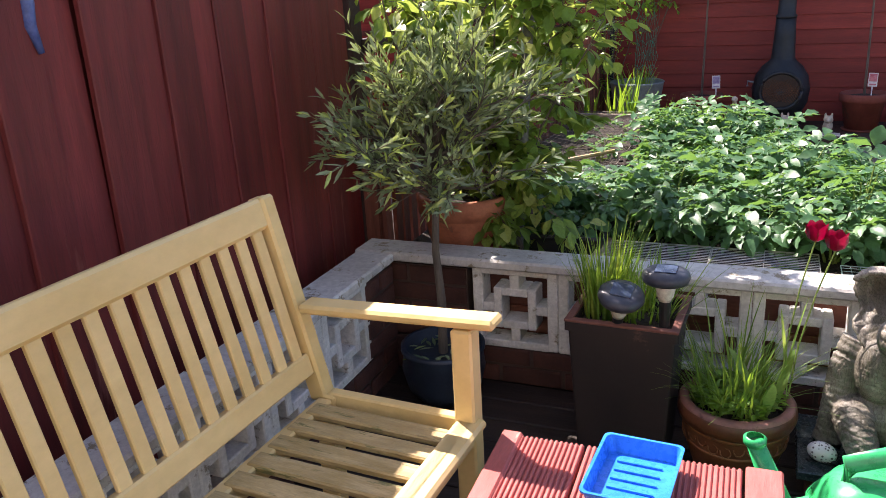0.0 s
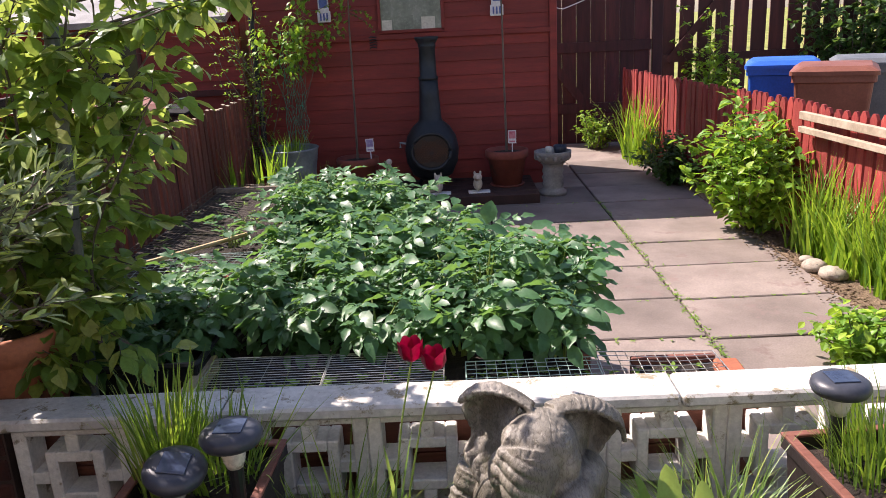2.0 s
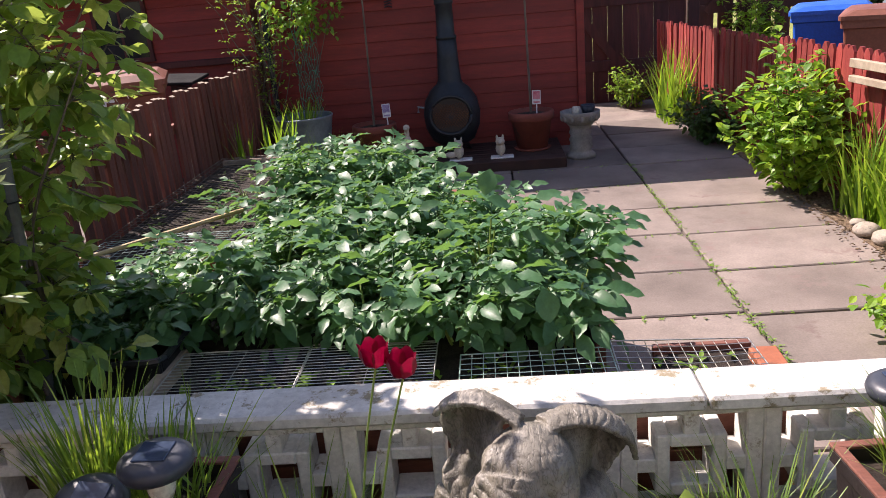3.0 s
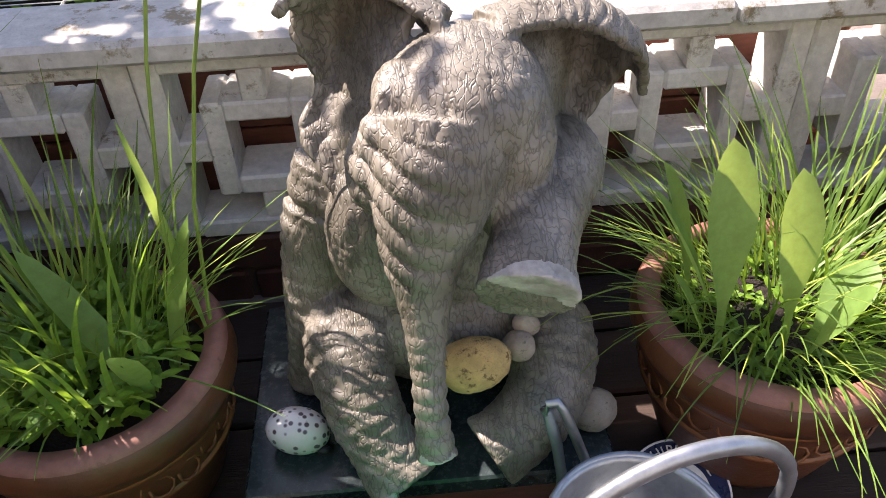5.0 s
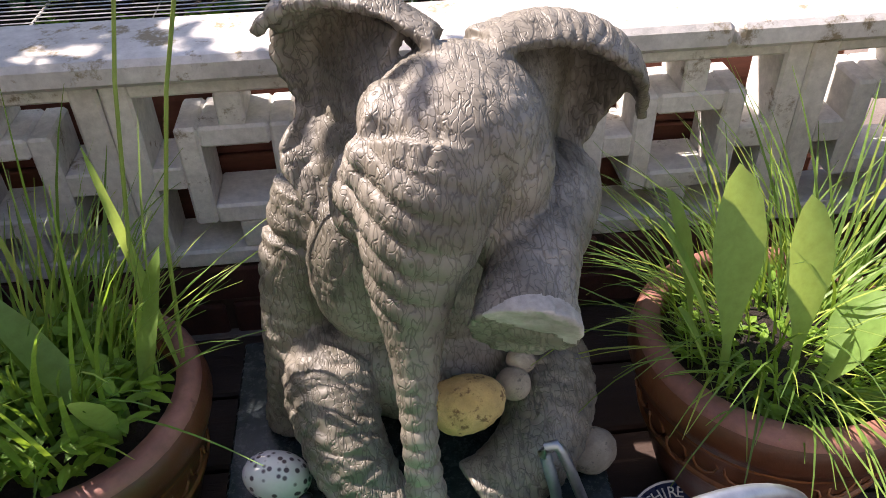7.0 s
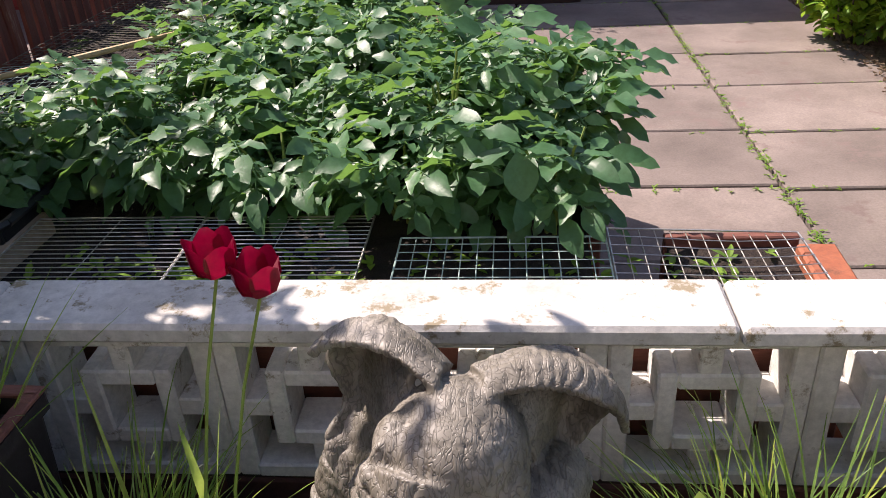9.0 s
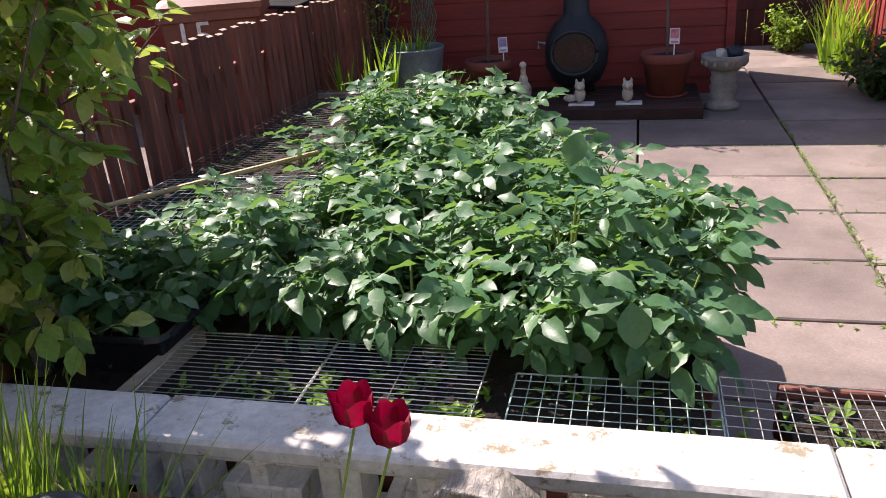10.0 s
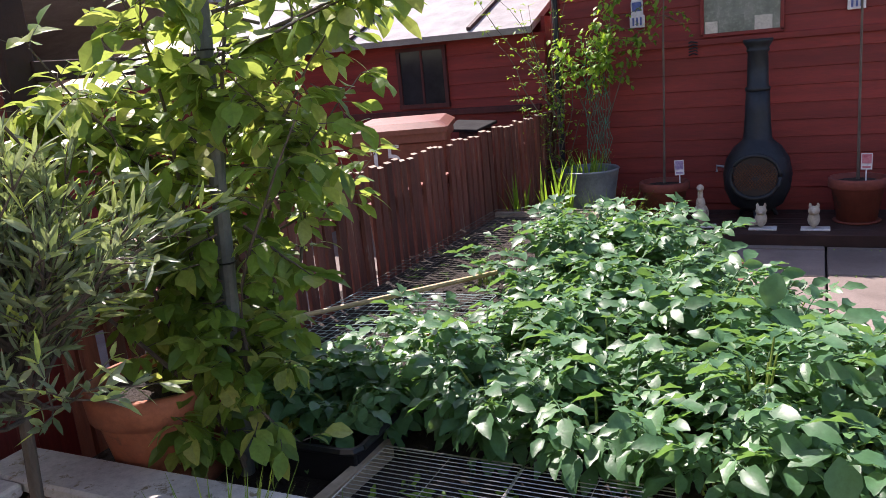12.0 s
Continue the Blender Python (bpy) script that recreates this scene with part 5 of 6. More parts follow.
# ---- seated elephant statue on its plinth ----
def hide_material():
    m, n, l, p = nodes_of("weathered_grey_statue")
    v = coords(n, l, (1, 1, 1), False)
    warp = n.new("ShaderNodeTexNoise")
    warp.inputs["Scale"].default_value = 9.0
    l.new(v, warp.inputs["Vector"])
    add = n.new("ShaderNodeMix")
    add.data_type = "VECTOR"
    add.inputs["Factor"].default_value = 0.018
    l.new(v, add.inputs[4])
    l.new(warp.outputs["Color"], add.inputs[5])
    mp = n.new("ShaderNodeMapping")
    mp.inputs["Scale"].default_value = (52, 52, 78)
    l.new(add.outputs[1], mp.inputs["Vector"])
    cells = n.new("ShaderNodeTexVoronoi")
    cells.feature = "DISTANCE_TO_EDGE"
    cells.inputs["Scale"].default_value = 1.0
    l.new(mp.outputs[0], cells.inputs["Vector"])
    crack = ramp(n, l, cells.outputs["Distance"], [(0.0, (0, 0, 0)), (0.05, (1, 1, 1))])
    layers = []
    for sc, turn in (((150, 150, 17), (0.25, 0.3, 0.0)), ((170, 20, 80), (0.0, -0.5, 0.4))):
        mp2 = n.new("ShaderNodeMapping")
        mp2.inputs["Scale"].default_value, mp2.inputs["Rotation"].default_value = sc, turn
        l.new(add.outputs[1], mp2.inputs["Vector"])
        st = n.new("ShaderNodeTexNoise")
        st.inputs["Scale"].default_value, st.inputs["Detail"].default_value = 1.0, 0.6
        l.new(mp2.outputs[0], st.inputs["Vector"])
        layers.append(ramp(n, l, st.outputs["Fac"], [(0.45, (1, 1, 1)), (0.492, (0, 0, 0)), (0.508, (0, 0, 0)), (0.55, (1, 1, 1))]))
    fine = mix(n, l, 1.0, layers[0], layers[1], "MULTIPLY")
    both = mix(n, l, 0.94, crack, fine)
    big = noise_tex(n, l, v, 11.0, 5.0)
    col = ramp(n, l, big, [(0.3, (0.085, 0.076, 0.056)), (0.5, (0.175, 0.158, 0.126)), (0.72, (0.31, 0.285, 0.243))])
    # The skin lines also darken the colour, in place of shade inside them.
    col = mix(n, l, 0.85, col, mix(n, l, 1.0, col, ramp(n, l, both, [(0.10, (0.60, 0.58, 0.55)), (0.70, (1.04, 1.03, 1.02))]), "MULTIPLY"))
    l.new(col, p.inputs["Base Color"])
    p.inputs["Roughness"].default_value, p.inputs["Specular IOR Level"].default_value = 0.52, 0.5
    b = n.new("ShaderNodeBump")
    b.inputs["Strength"].default_value, b.inputs["Distance"].default_value = 0.42, 0.002
    l.new(both, b.inputs["Height"])
    l.new(b.outputs[0], p.inputs["Normal"])
    return m


HIDE = hide_material()


def limb_tube(bm, pts, radii, rings=0.0, n=20, steps=14):
    """A rounded limb through the points, with shallow skin folds across it."""
    P, Q = [Vector(p) for p in pts], []
    for i in range(len(P) - 1):
        for k in range(steps):
            t = k / steps
            a, b, c, d = P[max(i - 1, 0)], P[i], P[i + 1], P[min(i + 2, len(P) - 1)]
            q = 0.5 * (2 * b + (c - a) * t + (2 * a - 5 * b + 4 * c - d) * t * t + (3 * b - a - 3 * c + d) * t ** 3)
            r = radii[i] + (radii[i + 1] - radii[i]) * t
            Q.append((q, r * (1 + rings * math.sin((i + t) * 2 * math.pi * 4.5))))
    Q.append((P[-1], radii[-1]))
    tube(bm, [x for x, _ in Q], [x for _, x in Q], n)


def flap(bm, rows, thick, fine=5):
    """A thick curved sheet. Each row is a root, a middle and an edge point; rows and columns are smoothed into a finer net."""
    def spline(pts, t):
        i = min(int(t), len(pts) - 2)
        u = t - i
        a, b, c, d = pts[max(i - 1, 0)], pts[i], pts[i + 1], pts[min(i + 2, len(pts) - 1)]
        return 0.5 * (2 * b + (c - a) * u + (2 * a - 5 * b + 4 * c - d) * u * u + (3 * b - a - 3 * c + d) * u ** 3)

    cols = [[Vector(r[j]) for r in rows] for j in range(len(rows[0]))]
    net = []
    for k in range((len(rows) - 1) * fine + 1):
        line = [spline(c, k / fine) for c in cols]
        net.append([spline(line, j / 6) for j in range((len(line) - 1) * 6 + 1)])
    nr, nc = len(net), len(net[0])
    normal = [[None] * nc for _ in range(nr)]
    for i in range(nr):
        for j in range(nc):
            du = net[min(i + 1, nr - 1)][j] - net[max(i - 1, 0)][j]
            dv = net[i][min(j + 1, nc - 1)] - net[i][max(j - 1, 0)]
            normal[i][j] = du.cross(dv).normalized()
    up = [[bm.verts.new(net[i][j] + normal[i][j] * thick / 2) for j in range(nc)] for i in range(nr)]
    dn = [[bm.verts.new(net[i][j] - normal[i][j] * thick / 2) for j in range(nc)] for i in range(nr)]
    for i in range(nr - 1):
        for j in range(nc - 1):
            bm.faces.new((up[i][j], up[i + 1][j], up[i + 1][j + 1], up[i][j + 1]))
            bm.faces.new((dn[i][j], dn[i][j + 1], dn[i + 1][j + 1], dn[i + 1][j]))
    ring = [(0, j) for j in range(nc)] + [(i, nc - 1) for i in range(1, nr)] + [(nr - 1, j) for j in range(nc - 2, -1, -1)] + [(i, 0) for i in range(nr - 2, 0, -1)]
    for (a, b), (c, d) in zip(ring, ring[1:] + ring[:1]):
        bm.faces.new((up[a][b], up[c][d], dn[c][d], dn[a][b]))


bm = bmesh.new()
# body, belly and chest
ball(bm, (0.272, -0.235, 0.29), (0.122, 0.100, 0.19), (8, 0, 0), 4)
ball(bm, (0.272, -0.26, 0.21), (0.135, 0.10, 0.09), (0, 0, 0), 4)
ball(bm, (0.212, -0.305, 0.355), (0.062, 0.060, 0.095), (10, 0, 0), 4)
# skull, forehead, cheeks and brow
ball(bm, (0.296, -0.318, 0.500), (0.080, 0.085, 0.082), (-20, 0, 0), 4)
ball(bm, (0.292, -0.345, 0.520), (0.068, 0.068, 0.056), (-25, 0, 0), 4)
ball(bm, (0.268, -0.376, 0.490), (0.060, 0.054, 0.052), (-20, 0, 10), 4)
ball(bm, (0.334, -0.345, 0.480), (0.040, 0.050, 0.060), (0, 10, 0), 3)
ball(bm, (0.326, -0.372, 0.440), (0.026, 0.034, 0.040), (0, 15, 0), 3)
ball(bm, (0.238, -0.346, 0.535), (0.026, 0.036, 0.034), (0, 0, 0), 3)
ball(bm, (0.219, -0.372, 0.512), (0.019, 0.024, 0.028), (0, 0, 0), 3)
ball(bm, (0.214, -0.352, 0.470), (0.030, 0.04, 0.045), (0, 0, 0), 3)
limb_tube(bm, [(0.272, -0.362, 0.515), (0.264, -0.384, 0.485), (0.256, -0.397, 0.455), (0.249, -0.408, 0.425), (0.246, -0.425, 0.392), (0.2445, -0.446, 0.358), (0.2435, -0.466, 0.325), (0.2435, -0.486, 0.290), (0.2450, -0.500, 0.262), (0.247, -0.508, 0.250)],
          [0.062, 0.058, 0.050, 0.041, 0.0285, 0.020, 0.0158, 0.0152, 0.0175, 0.0185])
# rolls of skin under the eye
for x, y, z, w, r in ((0.222, -0.384, 0.500, 0.020, 0.008), (0.214, -0.372, 0.490, 0.026, 0.007), (0.212, -0.362, 0.540, 0.020, 0.006)):
    tube(bm, [(x - 0.004 + 0.5 * w * (1 - math.cos(a)), y - 0.35 * w * math.sin(a), z - w * math.cos(a)) for a in np.linspace(0, 2.6, 9)], r, 8)
# ears: a hollow back panel under a rolled, overhanging brim
flap(bm, [((0.258, -0.280, 0.580), (0.200, -0.195, 0.585), (0.143, -0.208, 0.570)),
          ((0.238, -0.290, 0.550), (0.185, -0.195, 0.545), (0.138, -0.212, 0.532)),
          ((0.224, -0.310, 0.510), (0.182, -0.220, 0.500), (0.156, -0.228, 0.492)),
          ((0.216, -0.330, 0.468), (0.172, -0.268, 0.458), (0.137, -0.268, 0.462)),
          ((0.212, -0.340, 0.440), (0.192, -0.308, 0.428), (0.170, -0.316, 0.408))], 0.013)
flap(bm, [((0.280, -0.262, 0.568), (0.282, -0.290, 0.584), (0.278, -0.318, 0.582)),
          ((0.230, -0.218, 0.592), (0.228, -0.248, 0.604), (0.224, -0.280, 0.601)),
          ((0.178, -0.203, 0.588), (0.172, -0.230, 0.602), (0.165, -0.262, 0.600)),
          ((0.144, -0.208, 0.560), (0.136, -0.226, 0.574), (0.128, -0.246, 0.570))], 0.011)
flap(bm, [((0.335, -0.275, 0.556), (0.400, -0.205, 0.556), (0.462, -0.232, 0.540)),
          ((0.360, -0.290, 0.530), (0.420, -0.192, 0.512), (0.474, -0.232, 0.500)),
          ((0.372, -0.300, 0.490), (0.410, -0.205, 0.472), (0.452, -0.225, 0.455)),
          ((0.375, -0.295, 0.450), (0.400, -0.228, 0.440), (0.426, -0.235, 0.420)),
          ((0.375, -0.290, 0.420), (0.386, -0.258, 0.408), (0.398, -0.262, 0.390))], 0.013)
flap(bm, [((0.318, -0.262, 0.562), (0.325, -0.290, 0.576), (0.328, -0.316, 0.570)),
          ((0.375, -0.230, 0.568), (0.381, -0.262, 0.579), (0.386, -0.294, 0.568)),
          ((0.426, -0.230, 0.556), (0.431, -0.258, 0.564), (0.434, -0.284, 0.548)),
          ((0.460, -0.232, 0.526), (0.468, -0.250, 0.530), (0.471, -0.268, 0.510)),
          ((0.478, -0.226, 0.484), (0.483, -0.234, 0.478), (0.486, -0.242, 0.458))], 0.011)
limb_tube(bm, [(0.282, -0.268, 0.566), (0.242, -0.232, 0.582), (0.200, -0.206, 0.588), (0.146, -0.210, 0.562)], [0.016, 0.014, 0.011, 0.008])
limb_tube(bm, [(0.316, -0.268, 0.560), (0.358, -0.238, 0.560), (0.402, -0.222, 0.556), (0.456, -0.234, 0.530)], [0.016, 0.014, 0.011, 0.008])
# front legs: one planted, one raised with the sole outward
limb_tube(bm, [(0.170, -0.235, 0.40), (0.142, -0.255, 0.33), (0.124, -0.270, 0.24), (0.112, -0.278, 0.165), (0.108, -0.283, 0.122)], [0.052, 0.046, 0.038, 0.032, 0.038], 0.03)
limb_tube(bm, [(0.395, -0.24, 0.385), (0.386, -0.30, 0.418), (0.362, -0.370, 0.424), (0.342, -0.420, 0.412), (0.333, -0.456, 0.396)], [0.056, 0.047, 0.039, 0.040, 0.048], 0.03)
ball(bm, (0.398, -0.240, 0.34), (0.044, 0.058, 0.10), (0, 8, 0), 3)
# hind legs
limb_tube(bm, [(0.185, -0.25, 0.205), (0.160, -0.32, 0.225), (0.168, -0.385, 0.205), (0.192, -0.432, 0.165), (0.212, -0.462, 0.140)], [0.070, 0.052, 0.043, 0.037, 0.039], 0.04)
limb_tube(bm, [(0.355, -0.25, 0.200), (0.388, -0.32, 0.195), (0.375, -0.385, 0.180), (0.335, -0.425, 0.165), (0.303, -0.440, 0.152)], [0.070, 0.054, 0.045, 0.040, 0.042], 0.04)
for c in ((0.195, -0.492, 0.150), (0.218, -0.500, 0.135), (0.236, -0.494, 0.128)):
    ball(bm, c, (0.013, 0.012, 0.014), sub=2)
SOLE_M = surface("pale_worn_sole", (0.27, 0.255, 0.22), (0.46, 0.44, 0.40), 20, rough=0.7, fine=80, bump=0.4)
core = new("statue_core", mesh_of(bm, "statue_core", HIDE, True))
rm = core.modifiers.new("skin", "REMESH")
rm.mode, rm.voxel_size, rm.use_smooth_shade = "VOXEL", 0.0029, True
sm = core.modifiers.new("soften", "SMOOTH")
sm.factor, sm.iterations = 0.5, 6
bpy.context.view_layer.update()
me = bpy.data.meshes.new_from_object(core.evaluated_get(bpy.context.evaluated_depsgraph_get()))
bpy.data.objects.remove(core)


def crease(p, sx, sy, sz, width, seed):
    """1 in the valley of a wandering skin crease, 0 away from it."""
    v = abs(noise.noise(Vector((p.x * sx + seed, p.y * sy, p.z * sz))))
    return max(0.0, 1.0 - v / width)


def cushion(u):
    """A row of swollen folds with sharp valleys at whole numbers."""
    return math.sqrt(math.sin(math.pi * (u - math.floor(u)))) - 0.62


skin = []
normals = [v.normal.copy() for v in me.vertices]
for p, nrm in zip([v.co.copy() for v in me.vertices], normals):
    d = 0.0012 * noise.noise(p * 24)
    wob = noise.noise(p * 30)
    warp = Vector((p.x, p.y, p.z + 0.008 * wob))
    trunk = abs(p.x - 0.247) < 0.062 and p.y < -0.372 - 0.50 * max(0.0, 0.40 - p.z) and p.z > 0.235
    if trunk and p.z < 0.405:
        # close rings round the lower trunk, swelling towards the tip
        low = min(1.0, max(0.0, (0.385 - p.z) / 0.08))
        d += (0.0010 + 0.0026 * low) * cushion((p.z + 0.55 * p.y + 0.0015 * wob) / 0.0185) - 0.0008 * crease(p, 150, 150, 24, 0.16, 3.0)
    elif trunk and p.z < 0.536 - 0.30 * max(0.0, p.x - 0.27):
        # heavy slanting folds, deepest on the one cheek
        side_fade = min(1.0, max(0.12, (0.312 - p.x) / 0.07))
        d += 0.0064 * side_fade * cushion((p.z + 0.38 * (p.x - 0.21) + 0.0025 * wob - 0.415) / 0.0265) - 0.0012 * crease(p, 110, 80, 14, 0.16, 3.0)
    elif p.z > 0.43 and 0.205 < p.x < 0.375 and p.y < -0.28:
        d -= 0.0020 * crease(warp, 24, 20, 24, 0.06, 1.0) + 0.0014 * crease(p + Vector((p.z, 0, 0)) * 0.6, 46, 26, 14, 0.09, 5.0) + 0.0014 * crease(p, 14, 26, 52, 0.08, 8.0)
    elif p.z > 0.385 and (p.x < 0.225 or p.x > 0.37):
        # ribs that fan out over the ears
        cx = 0.235 if p.x < 0.3 else 0.365
        ang = math.atan2(p.z - 0.525, (cx - p.x) * (1 if p.x < 0.3 else -1))
        d += 0.0030 * cushion(ang * 5.2 + 0.6 * wob) - 0.0011 * crease(p, 70, 70, 14, 0.14, 2.0)
    else:
        d += 0.0044 * cushion((warp.z + 0.45 * p.y + 0.3 * p.x) / 0.021) * (0.55 + 0.45 * noise.noise(p * 16))
        d -= 0.0013 * crease(p, 80, 80, 18, 0.15, 7.0) + 0.0016 * crease(warp, 18, 18, 50, 0.10, 6.0)
    skin.extend(p + nrm * d)
me.vertices.foreach_set("co", skin)
me.update()
me.materials.clear()
me.materials.append(HIDE)
me.materials.append(SOLE_M)
for poly in me.polygons:
    c = poly.center
    # worn pale plaster on the raised sole, the toes and the tip of the trunk
    if ((c - Vector((0.333, -0.475, 0.390))).length < 0.060 and c.y < -0.460) or (c.y < -0.488 and c.z < 0.165) or (c.y < -0.512 and c.z < 0.262):
        poly.material_index = 1
ele = solid("elephant_statue", me, HIDE, "grey weathered stone statue of a seated elephant with a raised foot", "statue")

plinth = thing("plinth", 0.24, -0.295, 0, "dark granite slab on a brown timber block", "plinth")
part("slab", boxed((0, 0, 0.100), (0.415, 0.30, 0.026), bevel=0.003), GRANITE, plinth)
part("block", boxed((0, 0.01, 0.044), (0.36, 0.25, 0.087), bevel=0.004), EDGE_M, plinth)
cow = thing("cowrie_shell", 0.092, -0.378, 0.113, "white cowrie shell with dark brown spots", "shell")
bm = ball(bmesh.new(), (0, 0, 0.026), (0.037, 0.027, 0.027), (0, 8, -12), 4)
part("shell", bm, SHELL_M, cow, smooth=True)
part("mouth", ball(bmesh.new(), (0.029, -0.020, 0.012), (0.008, 0.006, 0.006), sub=2), BLACK_PLASTIC, cow, smooth=True)


def pebble(x, y, z, s, material, label, rot=(0, 0, 0), seed=1):
    bm = ball(bmesh.new(), (0, 0, 0), s, rot, 4)
    for v in bm.verts:
        v.co *= 1 + 0.10 * noise.noise(v.co * 28 + Vector((seed, 0, 0))) + 0.045 * noise.noise(v.co * 130 + Vector((seed, 0, 0)))
    return solid("stone", bm, material, label, "stone", smooth=True, m=pose(x, y, z))


pebble(0.293, -0.392, 0.243, (0.039, 0.028, 0.032), YELLOW_STONE, "rounded yellow pumice stone in the statue's lap", (0, -10, 0), 1)
pebble(0.343, -0.370, 0.240, (0.019, 0.017, 0.017), STONE_M, "small pale speckled pebble beside a yellow stone", (0, 0, 0), 2)
pebble(0.354, -0.350, 0.252, (0.016, 0.012, 0.013), STONE_M, "small pale speckled pebble beside a yellow stone", (0, 30, 0), 3)
pebble(0.430, -0.382, 0.137, (0.030, 0.024, 0.027), STONE_M, "pale oval pebble on the granite slab", (0, 20, 0), 4)
pebble(0.118, -0.292, 0.122, (0.009, 0.007, 0.007), STONE_M, "tiny pale pebble on the granite slab", (0, 20, 0), 5)

# ---- along the shed ----
step = thing("timber_step", -0.06, 4.40, -0.01, "dark timber platform along the shed", "platform")
for k in range(5):
    part("plank", boxed((0, -0.30 + 0.15 * k, 0.045), (1.66, 0.142, 0.075), bevel=0.004), DARK_TIMBER, step)
STEP = 0.075

chim = thing("chiminea", -0.035, 4.50, STEP, "dark cast-iron chiminea with a tall flue", "chiminea")
part("body", lathe(bmesh.new(), [(0.10, 0.06), (0.16, 0.10), (0.205, 0.20), (0.215, 0.30), (0.195, 0.40), (0.150, 0.475), (0.098, 0.52), (0.088, 0.54), (0.078, 0.70), (0.072, 0.85)], 40), IRON, chim, smooth=True)
part("flue", lathe(bmesh.new(), [(0.076, 0.84), (0.078, 0.86), (0.066, 0.87), (0.062, 1.08), (0.070, 1.09), (0.070, 1.10), (0.066, 1.105), (0.078, 1.13), (0.092, 1.15), (0.090, 1.165), (0.070, 1.165), (0.060, 1.12)], 32), IRON, chim, smooth=True)
door = bmesh.new()
pts = [(0.15 * math.cos(a), -0.205 - 0.012 * abs(math.sin(a)), 0.31 + 0.14 * math.sin(a)) for a in np.linspace(0, 6.283, 33)]
tube(door, pts, 0.014, 8)
door_ob = part("door_ring", door, IRON, chim, smooth=True)
# Black disc on the solid body stands in for shade within the mouth.
part("opening", lathe(bmesh.new(), [(0.13, 0), (0.13, 0.012), (0.0, 0.012)], 32), BLACK_PLASTIC, door_ob, "black disc in place of the shaded mouth", m=pose(0, -0.195, 0.31, 90, 0, 0))
grille = bmesh.new()
for k in range(-6, 7):
    c = 0.02 * k
    w = math.sqrt(max(0.125 ** 2 - c * c, 0)) * 0.95
    for s in (1, -1):
        tube(grille, [(c - w * 0.6, -0.212, 0.31 - s * w * 0.75), (c + w * 0.6, -0.212, 0.31 + s * w * 0.75)], 0.0022, 4)
part("grille", grille, RUST, door_ob, "rusty spark mesh")
for a in (40, 140, 270):
    part("leg", tube(bmesh.new(), [(0.09 * math.cos(radians(a)), 0.09 * math.sin(radians(a)), 0.10), (0.15 * math.cos(radians(a)), 0.15 * math.sin(radians(a)), 0.0)], [0.02, 0.014], 8), IRON, chim)
part("handle", tube(bmesh.new(), [(-0.20, -0.08, 0.36), (-0.245, -0.09, 0.37), (-0.245, -0.09, 0.33)], 0.009, 6), ZINC_OLD, chim)


def far_pot(x, y, z, r, h, label):
    ob = thing("plant_pot", x, y, z, label, "plant pot", "terracotta pots by the shed")
    part("vessel", lathe(bmesh.new(), [(0.66 * r, 0), (0.88 * r, h * 0.76), (0.93 * r, h * 0.77), (r, h * 0.80), (r, h * 0.98), (0.97 * r, h), (0.87 * r, h), (0.85 * r, h * 0.9), (0, h * 0.9)], 32), POT_RED, ob, smooth=True)
    part("soil", lathe(bmesh.new(), [(0.85 * r, h * 0.89), (0.4 * r, h * 0.94), (0, h * 0.95)], 20), SOIL_M, ob)
    part("saucer", lathe(bmesh.new(), [(0.72 * r, -0.006), (0.82 * r, 0.008), (0.70 * r, 0.010), (0, 0.008)], 28), POT_RED, ob, smooth=True)


far_pot(-0.625, 4.42, STEP, 0.168, 0.27, "red terracotta pot with a young tree")
far_pot(0.555, 4.42, STEP, 0.170, 0.28, "red terracotta pot with a young tree")


def sapling(x, y, z, h, seed, label, lean, leaves, side):
    q = random.Random(seed)
    ob = thing("young_tree", x, y, z, label, "young tree", "saplings by the shed")
    bm, cr = bmesh.new(), bmesh.new()
    tube(bm, [(0, 0, 0), (lean * 0.3, 0, h * 0.35), (lean * 0.5, 0, h * 0.7), (lean, 0, h)], [0.010, 0.008, 0.007, 0.004], 6)
    for k in range(leaves):
        zz = h * q.uniform(0.72, 1.0)
        pts = limb(bm, (lean * 0.7, 0, zz), (q.uniform(0.2, 1) * side, -0.25, q.uniform(-0.5, 0.5)), q.uniform(0.12, 0.36), 0.003, seed * 31 + k, 0.3, 5)
        for p in pts[1:]:
            for _ in range(5):
                leaf(cr, aimed(p, (q.uniform(-1, 1), q.uniform(-1, 1), q.uniform(-0.6, 0.6))), q.uniform(0.018, 0.034), q.uniform(0.012, 0.02), 0.2, 0.2)
    part("trunk", bm, BARK_M, ob)
    part("crown", cr, BRIGHT_SHRUB, ob)


sapling(-0.625, 4.42, 0.32, 1.45, 3, "thin young tree with few leaves in a pot", 0.03, 7, 1)
sapling(0.555, 4.42, 0.33, 1.45, 5, "bare thin young tree in a pot", -0.02, 2, -1)


def tag_card(x, y, z, material, label):
    ob = thing("plant_label", x, y, z, label, "plant label", "plant labels")
    ob.matrix_basis = pose(x, y, z, -6, R.uniform(-6, 6), R.uniform(-12, 12))
    part("card", boxed((0, 0, 0.055), (0.062, 0.003, 0.10)), WHITE_LABEL, ob)
    part("picture", boxed((0, -0.003, 0.070), (0.052, 0.002, 0.056)), material, ob, "printed picture")
    part("text_bar", boxed((0, -0.003, 0.020), (0.045, 0.002, 0.012)), material, ob)
    part("stake", boxed((0, 0, -0.045), (0.008, 0.003, 0.11)), WHITE_LABEL, ob)


tag_card(-0.512, 4.36, 0.390, PURPLE_PRINT, "white plant label with a purple picture")
